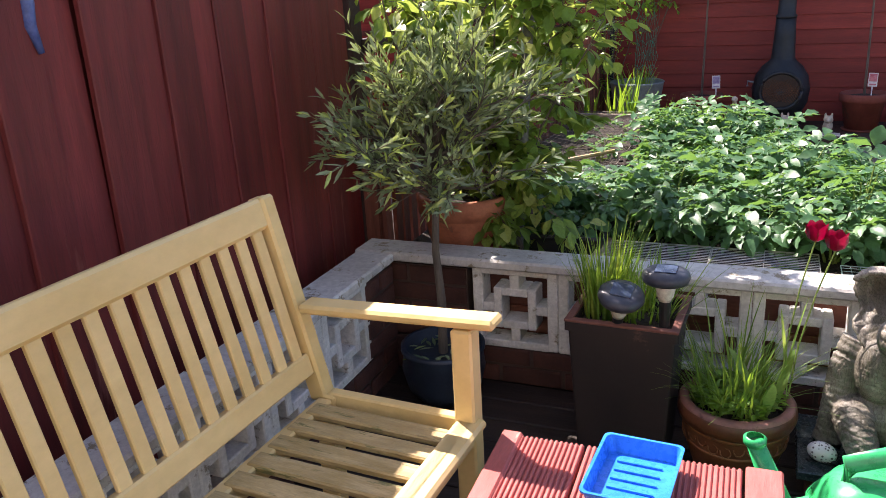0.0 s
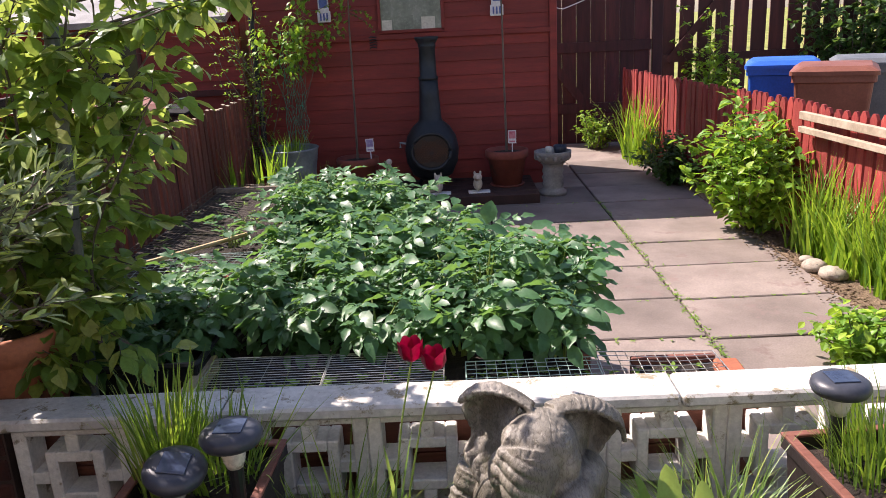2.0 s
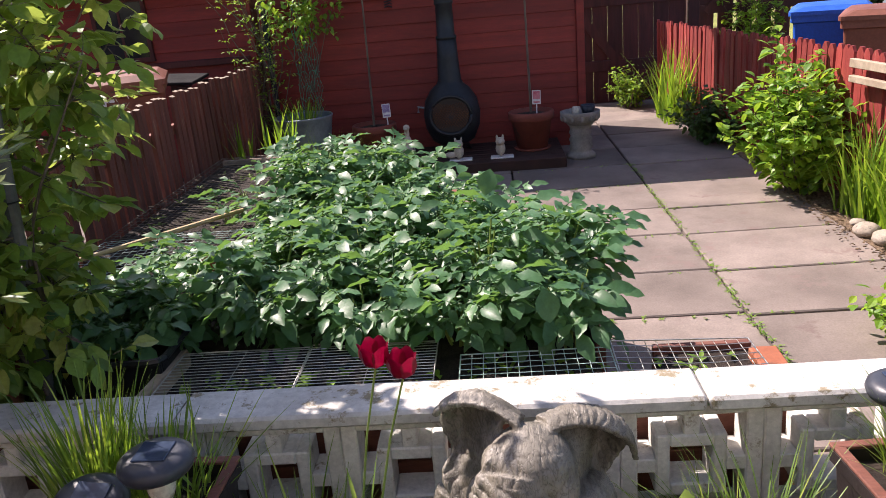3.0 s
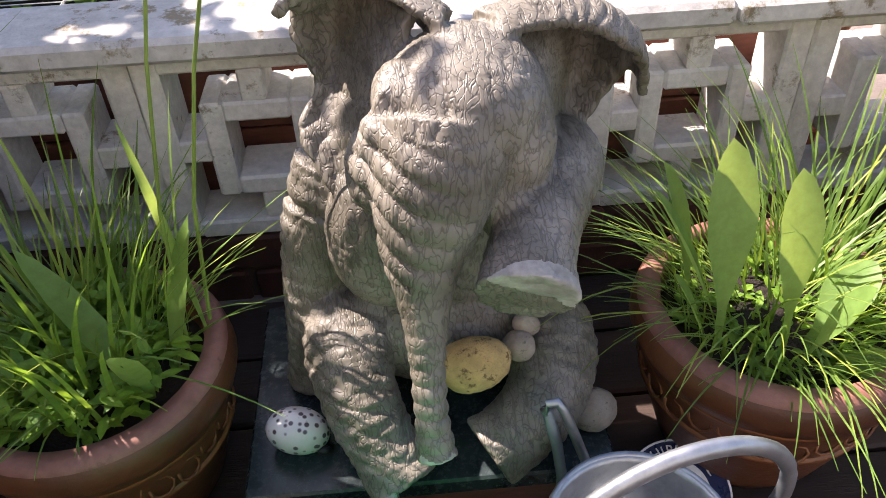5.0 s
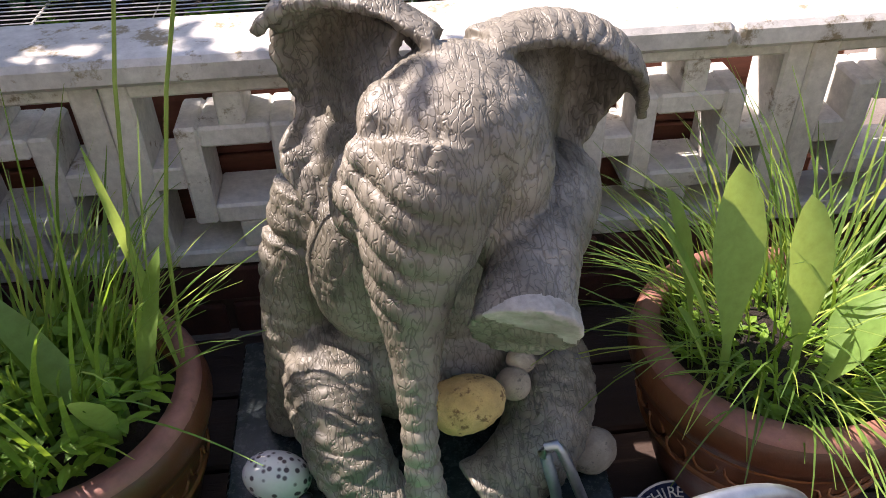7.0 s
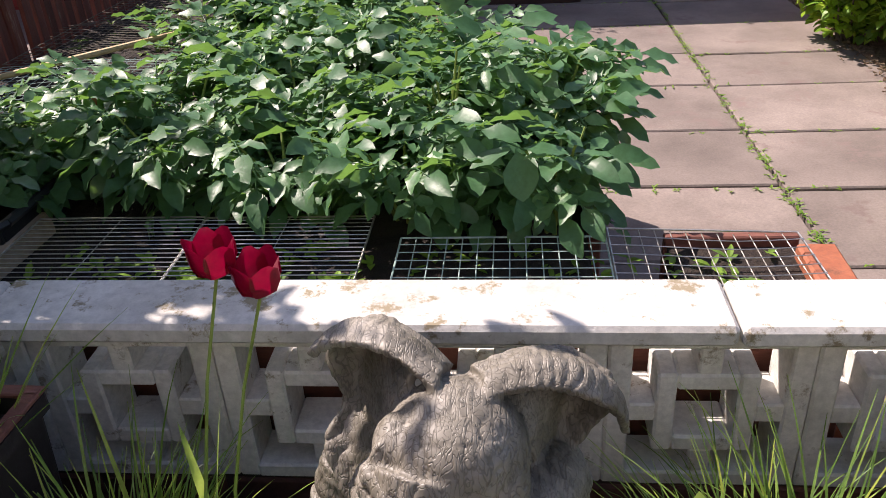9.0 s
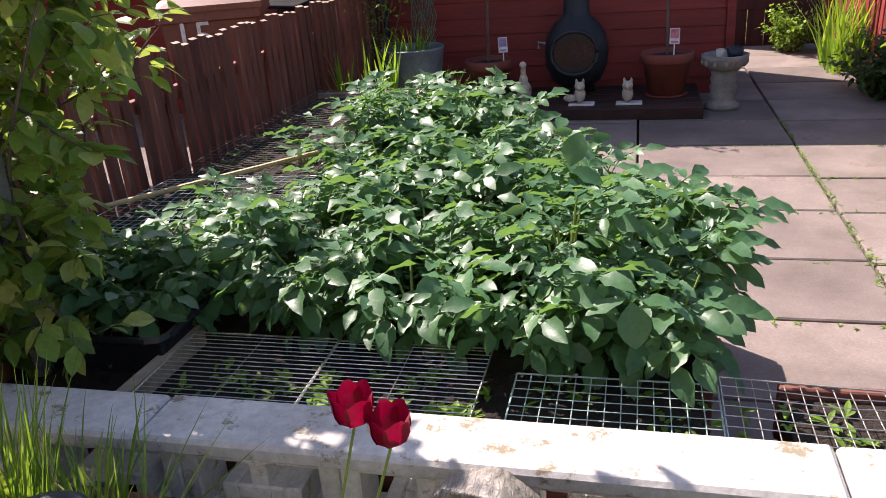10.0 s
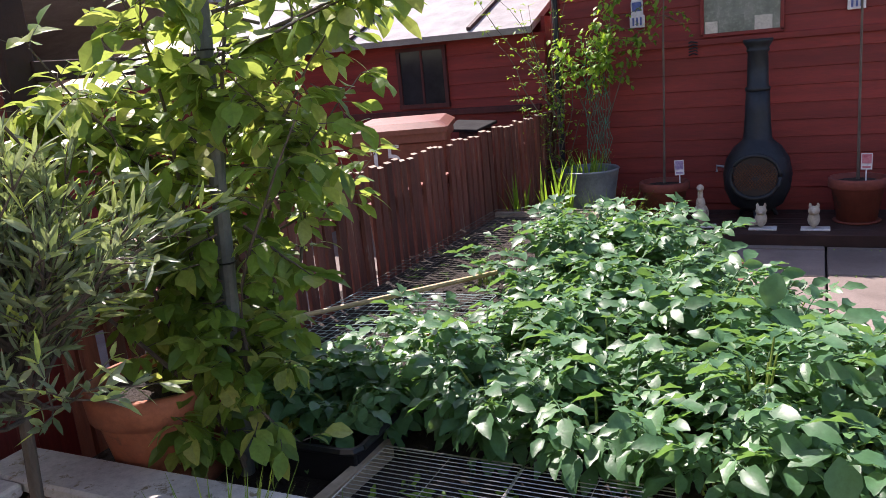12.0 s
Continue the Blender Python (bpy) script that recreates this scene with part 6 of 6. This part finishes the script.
tag_card(0.595, 4.35, 0.405, PINK_PRINT, "white plant label with a pink picture")


def plaque(x, z, label):
    ob = thing("wall_plaque", x, SH_Y - 0.03, z, label, "plaque", "plaques on the shed")
    part("plate", boxed((0, 0, 0), (0.085, 0.012, 0.085), bevel=0.003), WHITE_LABEL, ob)
    part("lower_plate", boxed((0, 0, -0.08), (0.105, 0.012, 0.085), bevel=0.003), WHITE_LABEL, ob)
    part("dome", lathe(bmesh.new(), [(0.042, 0), (0.042, 0.012), (0, 0.012)], 24), WHITE_LABEL, ob, m=pose(0, 0.006, 0.045, 90, 0, 0))
    for k in (-1, 0, 1):
        part("blue_figure", boxed((0.026 * k, -0.008, -0.08), (0.013, 0.003, 0.055)), BLUE_PRINT, ob)
    part("blue_panel", boxed((0, -0.008, 0.02), (0.062, 0.003, 0.062)), BLUE_PRINT, ob)


plaque(-0.846, 1.505, "white and blue glazed plaque on the red shed")
plaque(0.528, 1.49, "white and blue glazed plaque on the red shed")
bm = bmesh.new()
for a in range(5):
    tube(bm, [(-0.50, SH_Y - 0.03, 1.165 + 0.02 * a), (-0.47 + 0.02 * math.sin(a), SH_Y - 0.03, 1.175 + 0.02 * a), (-0.44, SH_Y - 0.03, 1.165 + 0.02 * a)], 0.005, 5)
solid("wall_ornament", bm, IRON, "small dark metal ornament on the shed", "ornament")

# figures on the platform
def figure(name, x, y, label, cat, balls, board=True):
    bm = bmesh.new()
    for c, s in balls:
        ball(bm, c, s, sub=3)
    ob = solid(name, mesh_of(bm, name, CREAM_STONE, True), CREAM_STONE, label, cat, m=pose(x, y, STEP + (0.014 if board else 0.0)))
    rm = ob.modifiers.new("skin", "REMESH")
    rm.mode, rm.voxel_size, rm.use_smooth_shade = "VOXEL", 0.005, True
    if board:
        solid("tile", boxed((0, 0, 0.003), (0.165, 0.085, 0.012), bevel=0.002), WHITE_PAINT, "white tile under a small figure", "tile", m=pose(x + 0.01, y, STEP))
    return ob


figure("duck_figure", -0.36, 4.22, "speckled cream stone duck figure", "figure", [((0, 0, 0.07), (0.050, 0.06, 0.07)), ((0, -0.01, 0.14), (0.030, 0.034, 0.05)), ((0, -0.015, 0.20), (0.018, 0.02, 0.05)), ((0, -0.02, 0.245), (0.024, 0.028, 0.024)), ((0, -0.05, 0.24), (0.010, 0.02, 0.007))])
dog = [((0, 0, 0.05), (0.036, 0.045, 0.05)), ((0, -0.03, 0.04), (0.022, 0.02, 0.04)), ((0, -0.015, 0.105), (0.034, 0.034, 0.030)), ((0, -0.045, 0.098), (0.014, 0.018, 0.012)), ((-0.022, -0.005, 0.135), (0.009, 0.008, 0.020)), ((0.022, -0.005, 0.135), (0.009, 0.008, 0.020)), ((-0.06, 0.01, 0.025), (0.05, 0.03, 0.024))]
figure("dog_figure", 0.01, 4.17, "small cream and brown dog figure on a tile", "figure", dog)
figure("cat_figure", 0.311, 4.17, "small tan cat figure on a white tile", "figure", dog[:6])

bath = thing("bird_bath", 0.905, 4.33, -0.005, "grey cast-stone bird bath with a carved pedestal", "bird bath")
part("pedestal", lathe(bmesh.new(), [(0.105, 0), (0.108, 0.03), (0.085, 0.045), (0.075, 0.07), (0.088, 0.09), (0.075, 0.11), (0.086, 0.14), (0.072, 0.165), (0.085, 0.19), (0.075, 0.215), (0.08, 0.24), (0.095, 0.25)], 28), BIRDBATH_M, bath, smooth=True)
part("bowl", lathe(bmesh.new(), [(0.08, 0.25), (0.115, 0.27), (0.142, 0.32), (0.146, 0.345), (0.136, 0.348), (0.12, 0.32), (0, 0.30)], 28), BIRDBATH_M, bath, smooth=True)
for a in range(12):
    c = 2 * math.pi * a / 12
    part("carved_leaf", ball(bmesh.new(), (0.128 * math.cos(c), 0.128 * math.sin(c), 0.305), (0.018, 0.018, 0.03), sub=2), BIRDBATH_M, bath, smooth=True)
cup = thing("jar", 0.875, 4.31, 0.305, "small clear jar standing in a bird bath", "jar")
part("glass", lathe(bmesh.new(), [(0.025, 0), (0.028, 0.07), (0.024, 0.07), (0.02, 0.005), (0, 0.005)], 16), CLEAR_PLASTIC, cup, smooth=True)
dish = thing("bowl", 0.965, 4.34, 0.305, "dark blue metal bowl standing in a bird bath", "bowl")
part("vessel", lathe(bmesh.new(), [(0.04, 0), (0.055, 0.075), (0.05, 0.075), (0.035, 0.008), (0, 0.008)], 20), BLUE_GLAZE, dish, smooth=True)

# galvanised tub with plants, climber on netting
tubm = thing("tin_tub", -1.13, 4.32, -0.005, "old galvanised tub planted with flowers", "tub")
part("tub", lathe(bmesh.new(), [(0.165, 0), (0.19, 0.3), (0.215, 0.45), (0.222, 0.46), (0.215, 0.468), (0.205, 0.455), (0.19, 0.40), (0, 0.40)], 36), ZINC_OLD, tubm, smooth=True)
part("soil", lathe(bmesh.new(), [(0.195, 0.405), (0, 0.43)], 20), SOIL_M, tubm)
q = random.Random(77)
bm = bmesh.new()
grass_tuft(bm, q, 0, 0, 0.41, 60, 0.15, 0.20, 0.010, (0.0, 0.5), (0.1, 0.7))
part("foliage", bm, BRIGHT_SHRUB, tubm)
tubm2 = thing("iris_clump", -1.24, 3.55, 0.0, "bright green iris leaves behind the raised bed", "iris")
bm = bmesh.new()
for cx, cy in ((-0.14, 0.0), (0.08, 0.02), (0.2, -0.02)):
    for _ in range(14):
        a = q.uniform(0, 6.28)
        blade(bm, (cx + q.uniform(-0.05, 0.05), cy + q.uniform(-0.05, 0.05), 0.05), a, q.uniform(0.42, 0.66), 0.030, q.uniform(0.0, 0.25), q.uniform(0.1, 0.7), 6)
part("tuft", bm, BRIGHT_SHRUB, tubm2)
fuzz = thing("grass_clump", -0.84, 3.70, 0.0, "feathery green grass clump beside the tub", "grass", "grass clumps")
bm = bmesh.new()
grass_tuft(bm, q, 0, 0, 0, 260, 0.13, 0.42, 0.004, (0.0, 0.55), (0.1, 0.9))
part("tuft", bm, BRIGHT_SHRUB, fuzz)
vine = thing("climbing_vine", -1.13, 4.55, 0.4, "bright green vine climbing green netting on a post", "climber")
part("post", tube(bmesh.new(), [(-0.26, 0.05, -0.4), (-0.26, 0.05, 1.5)], 0.022, 8), IRON, vine)
bm = bmesh.new()
for k in range(9):
    tube(bm, [(-0.05 + 0.02 * k + 0.02 * math.sin(3 * t + k), 0, 0.0 + 0.09 * t * 1.3) for t in range(9)], 0.002, 4)
    tube(bm, [(-0.06 + 0.022 * t, 0.004, 0.05 + 0.1 * k + 0.02 * math.sin(2 * t + k)) for t in range(9)], 0.002, 4)
part("netting", bm, GREEN_NET, vine, "green plastic netting")
wd, cr = bmesh.new(), bmesh.new()
for k in range(12):
    pts = limb(wd, (q.uniform(-0.05, 0.12), 0, 0.2), (q.uniform(-0.15, 0.15), -0.1, 1), q.uniform(0.7, 1.1), 0.004, 2200 + k, 0.2, 9)
    for p in pts[6:]:
        for _ in range(14):
            leaf(cr, aimed(p + Vector((q.uniform(-0.07, 0.07), q.uniform(-0.09, 0.03), q.uniform(-0.07, 0.07))), (q.uniform(-1, 1), q.uniform(-1, 0.3), q.uniform(-1, 0.2))), q.uniform(0.03, 0.055), q.uniform(0.024, 0.04), 0.15, 0.3)
for k in range(7):
    pts = limb(wd, (0.12, -0.05, 0.95 + 0.06 * k), (1, -0.3, q.uniform(-0.5, 0.3)), q.uniform(0.2, 0.5), 0.003, 2300 + k, 0.35, 6)
    for p in pts[1:]:
        for _ in range(6):
            leaf(cr, aimed(p, (q.uniform(-1, 1), q.uniform(-1, 1), q.uniform(-1, 0.4))), q.uniform(0.02, 0.04), q.uniform(0.014, 0.026), 0.15, 0.3)
part("stem", wd, BARK_M, vine)
part("crown", cr, BRIGHT_SHRUB, vine)
apple = thing("shrub", -1.42, 4.45, 0.0, "thin twiggy shrub with small pale leaves by the fence corner", "shrub")
wd, cr = bmesh.new(), bmesh.new()
for k in range(22):
    pts = limb(wd, (q.uniform(-0.05, 0.1), 0, 0.3 if k < 9 else q.uniform(0.5, 1.2)), (q.uniform(-0.6, 0.3), q.uniform(-0.3, 0.2), 1), q.uniform(0.5, 1.0), 0.005, 2400 + k, 0.25, 8)
    for p in pts[1:]:
        for _ in range(6):
            leaf(cr, aimed(p + Vector((q.uniform(-0.04, 0.04), q.uniform(-0.04, 0.04), 0)), (q.uniform(-1, 1), q.uniform(-1, 1), q.uniform(-0.5, 0.6))), q.uniform(0.018, 0.038), q.uniform(0.012, 0.022), 0.2, 0.2)
part("branch", wd, BARK_M, apple)
part("crown", cr, BRIGHT_SHRUB, apple)

# ---- planted strip along the right-hand fence ----
solid("border_soil", boxed((2.13, 3.4, -0.015), (0.36, 6.3, 0.05)), MULCH_M, "strip of bark mulch along the picket fence", "soil", "structure")


def shrub(x, y, z, rx, ry, h, n, size, material, seed, label, name="shrub"):
    q = random.Random(seed)
    ob = thing(name, x, y, z, label, "shrub", "shrubs along the fence")
    wd, cr = bmesh.new(), bmesh.new()
    for k in range(n):
        a, e = q.uniform(0, 6.283), q.random()
        d = Vector((rx * math.cos(a) * (0.35 + 0.65 * e), ry * math.sin(a) * (0.35 + 0.65 * e), h * q.uniform(0.45, 1.0) * (1.1 - 0.5 * e)))
        pts = limb(wd, (q.uniform(-0.05, 0.05), q.uniform(-0.05, 0.05), 0), d, d.length, 0.006, seed * 97 + k, 0.16, 8)
        for p in pts[2:]:
            for _ in range(7):
                leaf(cr, aimed(p + Vector((q.uniform(-0.04, 0.04), q.uniform(-0.04, 0.04), q.uniform(-0.03, 0.03))), (q.uniform(-1, 1), q.uniform(-1, 1), q.uniform(-0.5, 0.6)), q.uniform(-0.5, 0.5)), size * q.uniform(0.7, 1.3), size * q.uniform(0.45, 0.75), 0.2, 0.3)
    part("branch", wd, BARK_M, ob)
    part("crown", cr, material, ob)


shrub(1.97, 3.00, 0, 0.36, 0.48, 0.88, 62, 0.062, BRIGHT_SHRUB, 4, "leafy bright green shrub leaning over the paving")
shrub(1.62, 6.35, 0, 0.22, 0.3, 0.42, 34, 0.032, BRIGHT_SHRUB, 6, "low small-leaved shrub by the gate")
shrub(1.88, 4.55, 0, 0.22, 0.5, 0.42, 34, 0.045, DARK_SHRUB, 7, "dark green low shrub in the shaded border")
shrub(1.70, 1.05, 0, 0.22, 0.25, 0.22, 26, 0.045, BRIGHT_SHRUB, 8, "low pale green plant at the edge of the paving")
iris = thing("iris_clump", 1.86, 5.55, 0, "tall bright green iris leaves in the border", "iris", "border irises")
bm = bmesh.new()
for _ in range(110):
    a = q.uniform(0, 6.28)
    blade(bm, (q.uniform(-0.12, 0.12), q.uniform(-0.25, 0.25), 0), a, q.uniform(0.42, 0.74), 0.020, q.uniform(0.0, 0.35), q.uniform(0.1, 0.7), 5)
part("tuft", bm, BRIGHT_SHRUB, iris)
for k, (x, y, nn) in enumerate([(2.10, 2.45, 110), (2.14, 2.15, 120), (2.18, 1.85, 120), (2.18, 1.55, 120), (2.2, 1.25, 120)]):
    g = thing("grass_clump", x, y, 0, "tall bright green crocosmia leaves along the fence", "grass", "border grasses")
    bm = bmesh.new()
    for _ in range(nn):
        a = q.uniform(0, 6.28)
        blade(bm, (q.uniform(-0.09, 0.09), q.uniform(-0.17, 0.17), 0), a, q.uniform(0.30, 0.62), 0.014, q.uniform(0.0, 0.4), q.uniform(0.1, 0.8), 5)
    part("tuft", bm, BRIGHT_SHRUB, g)
for k, (x, y, s) in enumerate([(1.99, 2.16, 0.06), (2.02, 2.02, 0.065), (2.0, 2.28, 0.035)]):
    pebble(x, y, 0.035, (s, s * 1.1, s * 0.6), STONE_M, "rounded sandy stone edging the border", (0, 0, 30 * k), 20 + k)

# rails resting on the right-hand fence
railing = thing("timber_rail", 0, 0, 0, "grey weathered rail fixed along the picket fence", "rail")
part("rail", boxed((2.205, 2.0, 0.735), (0.03, 1.60, 0.045), (0, 0, 4.7), 0.003), RAW_EDGE, railing)
part("rail", boxed((2.205, 2.0, 0.655), (0.03, 1.60, 0.035), (0, 0, 4.7), 0.003), RAW_EDGE, railing)

# ---- next door: bins, sheds ----
def wheelie_bin(x, y, z, rz, material, label, number=""):
    ob = thing("wheelie_bin", x, y, z, label, "wheelie bin", "wheelie bins", "", rz)
    bm = bmesh.new()
    loft(bm, [rect_ring(bm, 0.21, 0.25, 0.05, 0.03, 3), rect_ring(bm, 0.265, 0.315, 0.92, 0.03, 3), rect_ring(bm, 0.285, 0.335, 0.93, 0.03, 3), rect_ring(bm, 0.285, 0.335, 0.98, 0.03, 3)])
    part("body", bm, material, ob)
    lid = bmesh.new()
    loft(lid, [rect_ring(lid, 0.30, 0.35, 0.98, 0.04, 3), rect_ring(lid, 0.30, 0.35, 1.01, 0.04, 3), rect_ring(lid, 0.25, 0.30, 1.045, 0.06, 3), rect_ring(lid, 0.12, 0.15, 1.055, 0.05, 3)])
    part("lid", lid, material, ob)
    part("handle", tube(bmesh.new(), [(-0.2, 0.36, 0.97), (-0.2, 0.41, 0.99), (0.2, 0.41, 0.99), (0.2, 0.36, 0.97)], 0.014, 8), material, ob)
    for s in (-1, 1):
        part("wheel", lathe(bmesh.new(), [(0.10, -0.02), (0.10, 0.02)], 20), BLACK_PLASTIC, ob, m=pose(s * 0.24, 0.26, 0.10, 0, 90, 0))
    if number:
        part("number", text_mesh(number, 0.22, WHITE_PAINT, "number", 0.002), WHITE_PAINT, ob, "white painted house number", m=pose(-0.09, -0.322, 0.775, 90, 0, 0))


wheelie_bin(3.02, 5.26, -0.15, -22, BLUE_BIN_M, "blue plastic wheelie bin behind the red fence")
wheelie_bin(3.66, 5.06, -0.15, -24, GREY_BIN_M, "grey plastic wheelie bin between two others")
wheelie_bin(3.07, 4.41, -0.15, -26, BROWN_BIN_M, "brown plastic wheelie bin behind the red fence")
wheelie_bin(-2.03, 3.36, -0.10, 20, BROWN_BIN_M, "brown plastic wheelie bin numbered fifteen behind the picket fence", "15")

nshed = thing("shed", -3.22, 4.90, -0.3, "dark red neighbouring shed with grey felt roof", "shed")
for k in range(15):
    part("cladding_board", boxed((0, 0.0, 0.055 + 0.115 * k), (3.3, 0.02, 0.122), (-4, 0, 0), 0.003), SHED_RED, nshed)
part("side_wall", boxed((1.64, 1.0, 0.92), (0.03, 2.0, 1.84)), SHED_RED, nshed)
part("side_wall", boxed((-1.64, 1.0, 0.92), (0.03, 2.0, 1.84)), SHED_RED, nshed)
part("back_wall", boxed((0, 2.0, 1.3), (3.3, 0.03, 2.6)), SHED_RED, nshed)
roof = part("roof", boxed((-0.12, 0.95, 2.165), (3.45, 2.45, 0.05), (20, 0, 0)), FELT_ROOF, nshed)
for a in (-1.1, 0.0, 1.1):
    part("roof_batten", boxed((a, 0.95, 2.205), (0.03, 2.4, 0.03), (20, 0, 0)), DARK_TIMBER, roof)
w = part("window", boxed((0.60, -0.02, 1.455), (0.39, 0.012, 0.44)), GLASS_DARK, nshed, "dark shed window")
for c, s in (((0.60, -0.028, 1.225), (0.46, 0.035, 0.035)), ((0.60, -0.025, 1.685), (0.45, 0.03, 0.03)), ((0.39, -0.025, 1.455), (0.03, 0.03, 0.43)), ((0.81, -0.025, 1.455), (0.03, 0.03, 0.43)), ((0.60, -0.026, 1.455), (0.018, 0.02, 0.43))):
    part("window_frame", boxed(c, s), GATE_M, w)
part("sill", boxed((0.45, -0.03, 1.165), (2.3, 0.05, 0.05), bevel=0.004), GATE_M, nshed)
nshed2 = thing("shed", -5.2, 2.6, -0.3, "low red outbuilding with a pale roof", "shed")
part("wall", boxed((0, 0, 0.8), (2.4, 2.6, 1.6)), SHED_RED, nshed2)
part("roof", boxed((0, 0, 1.85), (2.8, 2.9, 0.06), (0, -14, 0)), FELT_ROOF, nshed2)
lum = thing("roof_sheet", -1.93, 4.12, -0.3, "black roof sheet lying on timbers behind the fence", "roof sheet")
part("sheet", boxed((0, 0, 1.115), (0.30, 0.46, 0.022), (2, 4, 4), 0.004), BLACK_FELT, lum)
for c in ((-0.1, -0.2), (0.1, -0.2), (-0.1, 0.2), (0.1, 0.2)):
    part("timber", boxed((c[0], c[1], 0.54), (0.08, 0.08, 1.08)), DARK_TIMBER, lum)

# washing line and dark creeper beyond the gate
line = thing("washing_line", 0, 0, 0, "thin white line hung between shed and gate", "line")
part("cord", tube(bmesh.new(), [(0.2, 4.75, 1.62), (0.7, 5.3, 1.50), (1.25, 6.2, 1.40), (1.9, 6.95, 1.60)], 0.004, 5), WHITE_PAINT, line)
shrub(5.3, 8.6, -0.3, 0.9, 0.4, 2.4, 80, 0.10, DARK_SHRUB, 12, "dark ivy covering the far fence", "ivy")
shrub(3.55, 8.7, -0.3, 0.35, 0.2, 1.7, 40, 0.07, BRIGHT_SHRUB, 13, "thin climbing plant on the far fence", "creeper")

# moss and grit in the joints of the paving
q = random.Random(31)
bm = bmesh.new()
for _ in range(420):
    if q.random() < 0.6:
        p = (1.20 + q.gauss(0, 0.012), q.uniform(0.5, 4.0), 0.0)
    else:
        p = (q.uniform(0.4, 1.98), q.choice(SLAB_Y[1:9]) + q.gauss(0, 0.01), 0.0)
    for _ in range(4):
        a = q.uniform(0, 6.28)
        leaf(bm, aimed(p, (math.cos(a), math.sin(a), q.uniform(0.2, 1.0))), q.uniform(0.006, 0.022), 0.006, 0.2, 0.3)
solid("joint_moss", bm, MOSS_M, "moss and tiny weeds in the paving joints", "moss", "stuff")
bm = bmesh.new()
for _ in range(500):
    x, y = q.gauss(1.97, 0.06), q.uniform(1.0, 3.2)
    box(bm, (x, y, 0.014), (q.uniform(0.008, 0.024), q.uniform(0.003, 0.009), 0.004), (q.uniform(-25, 25), q.uniform(-25, 25), q.uniform(0, 180)))
solid("bark_chips", bm, MULCH_M, "scattered bark chips beside the border", "bark chips", "stuff")
# the figurine hung on the tall fence
orn = thing("hanging_figure", -1.595, -1.06, 1.28, "small blue painted metal figure hung on the fence", "ornament")
part("figure", tube(bmesh.new(), [(0, 0, 0.12), (0, 0.005, 0.08), (0, 0.0, 0.03), (0.005, 0.012, -0.03)], [0.008, 0.016, 0.014, 0.007], 8), BLUE_PRINT, orn, smooth=True)
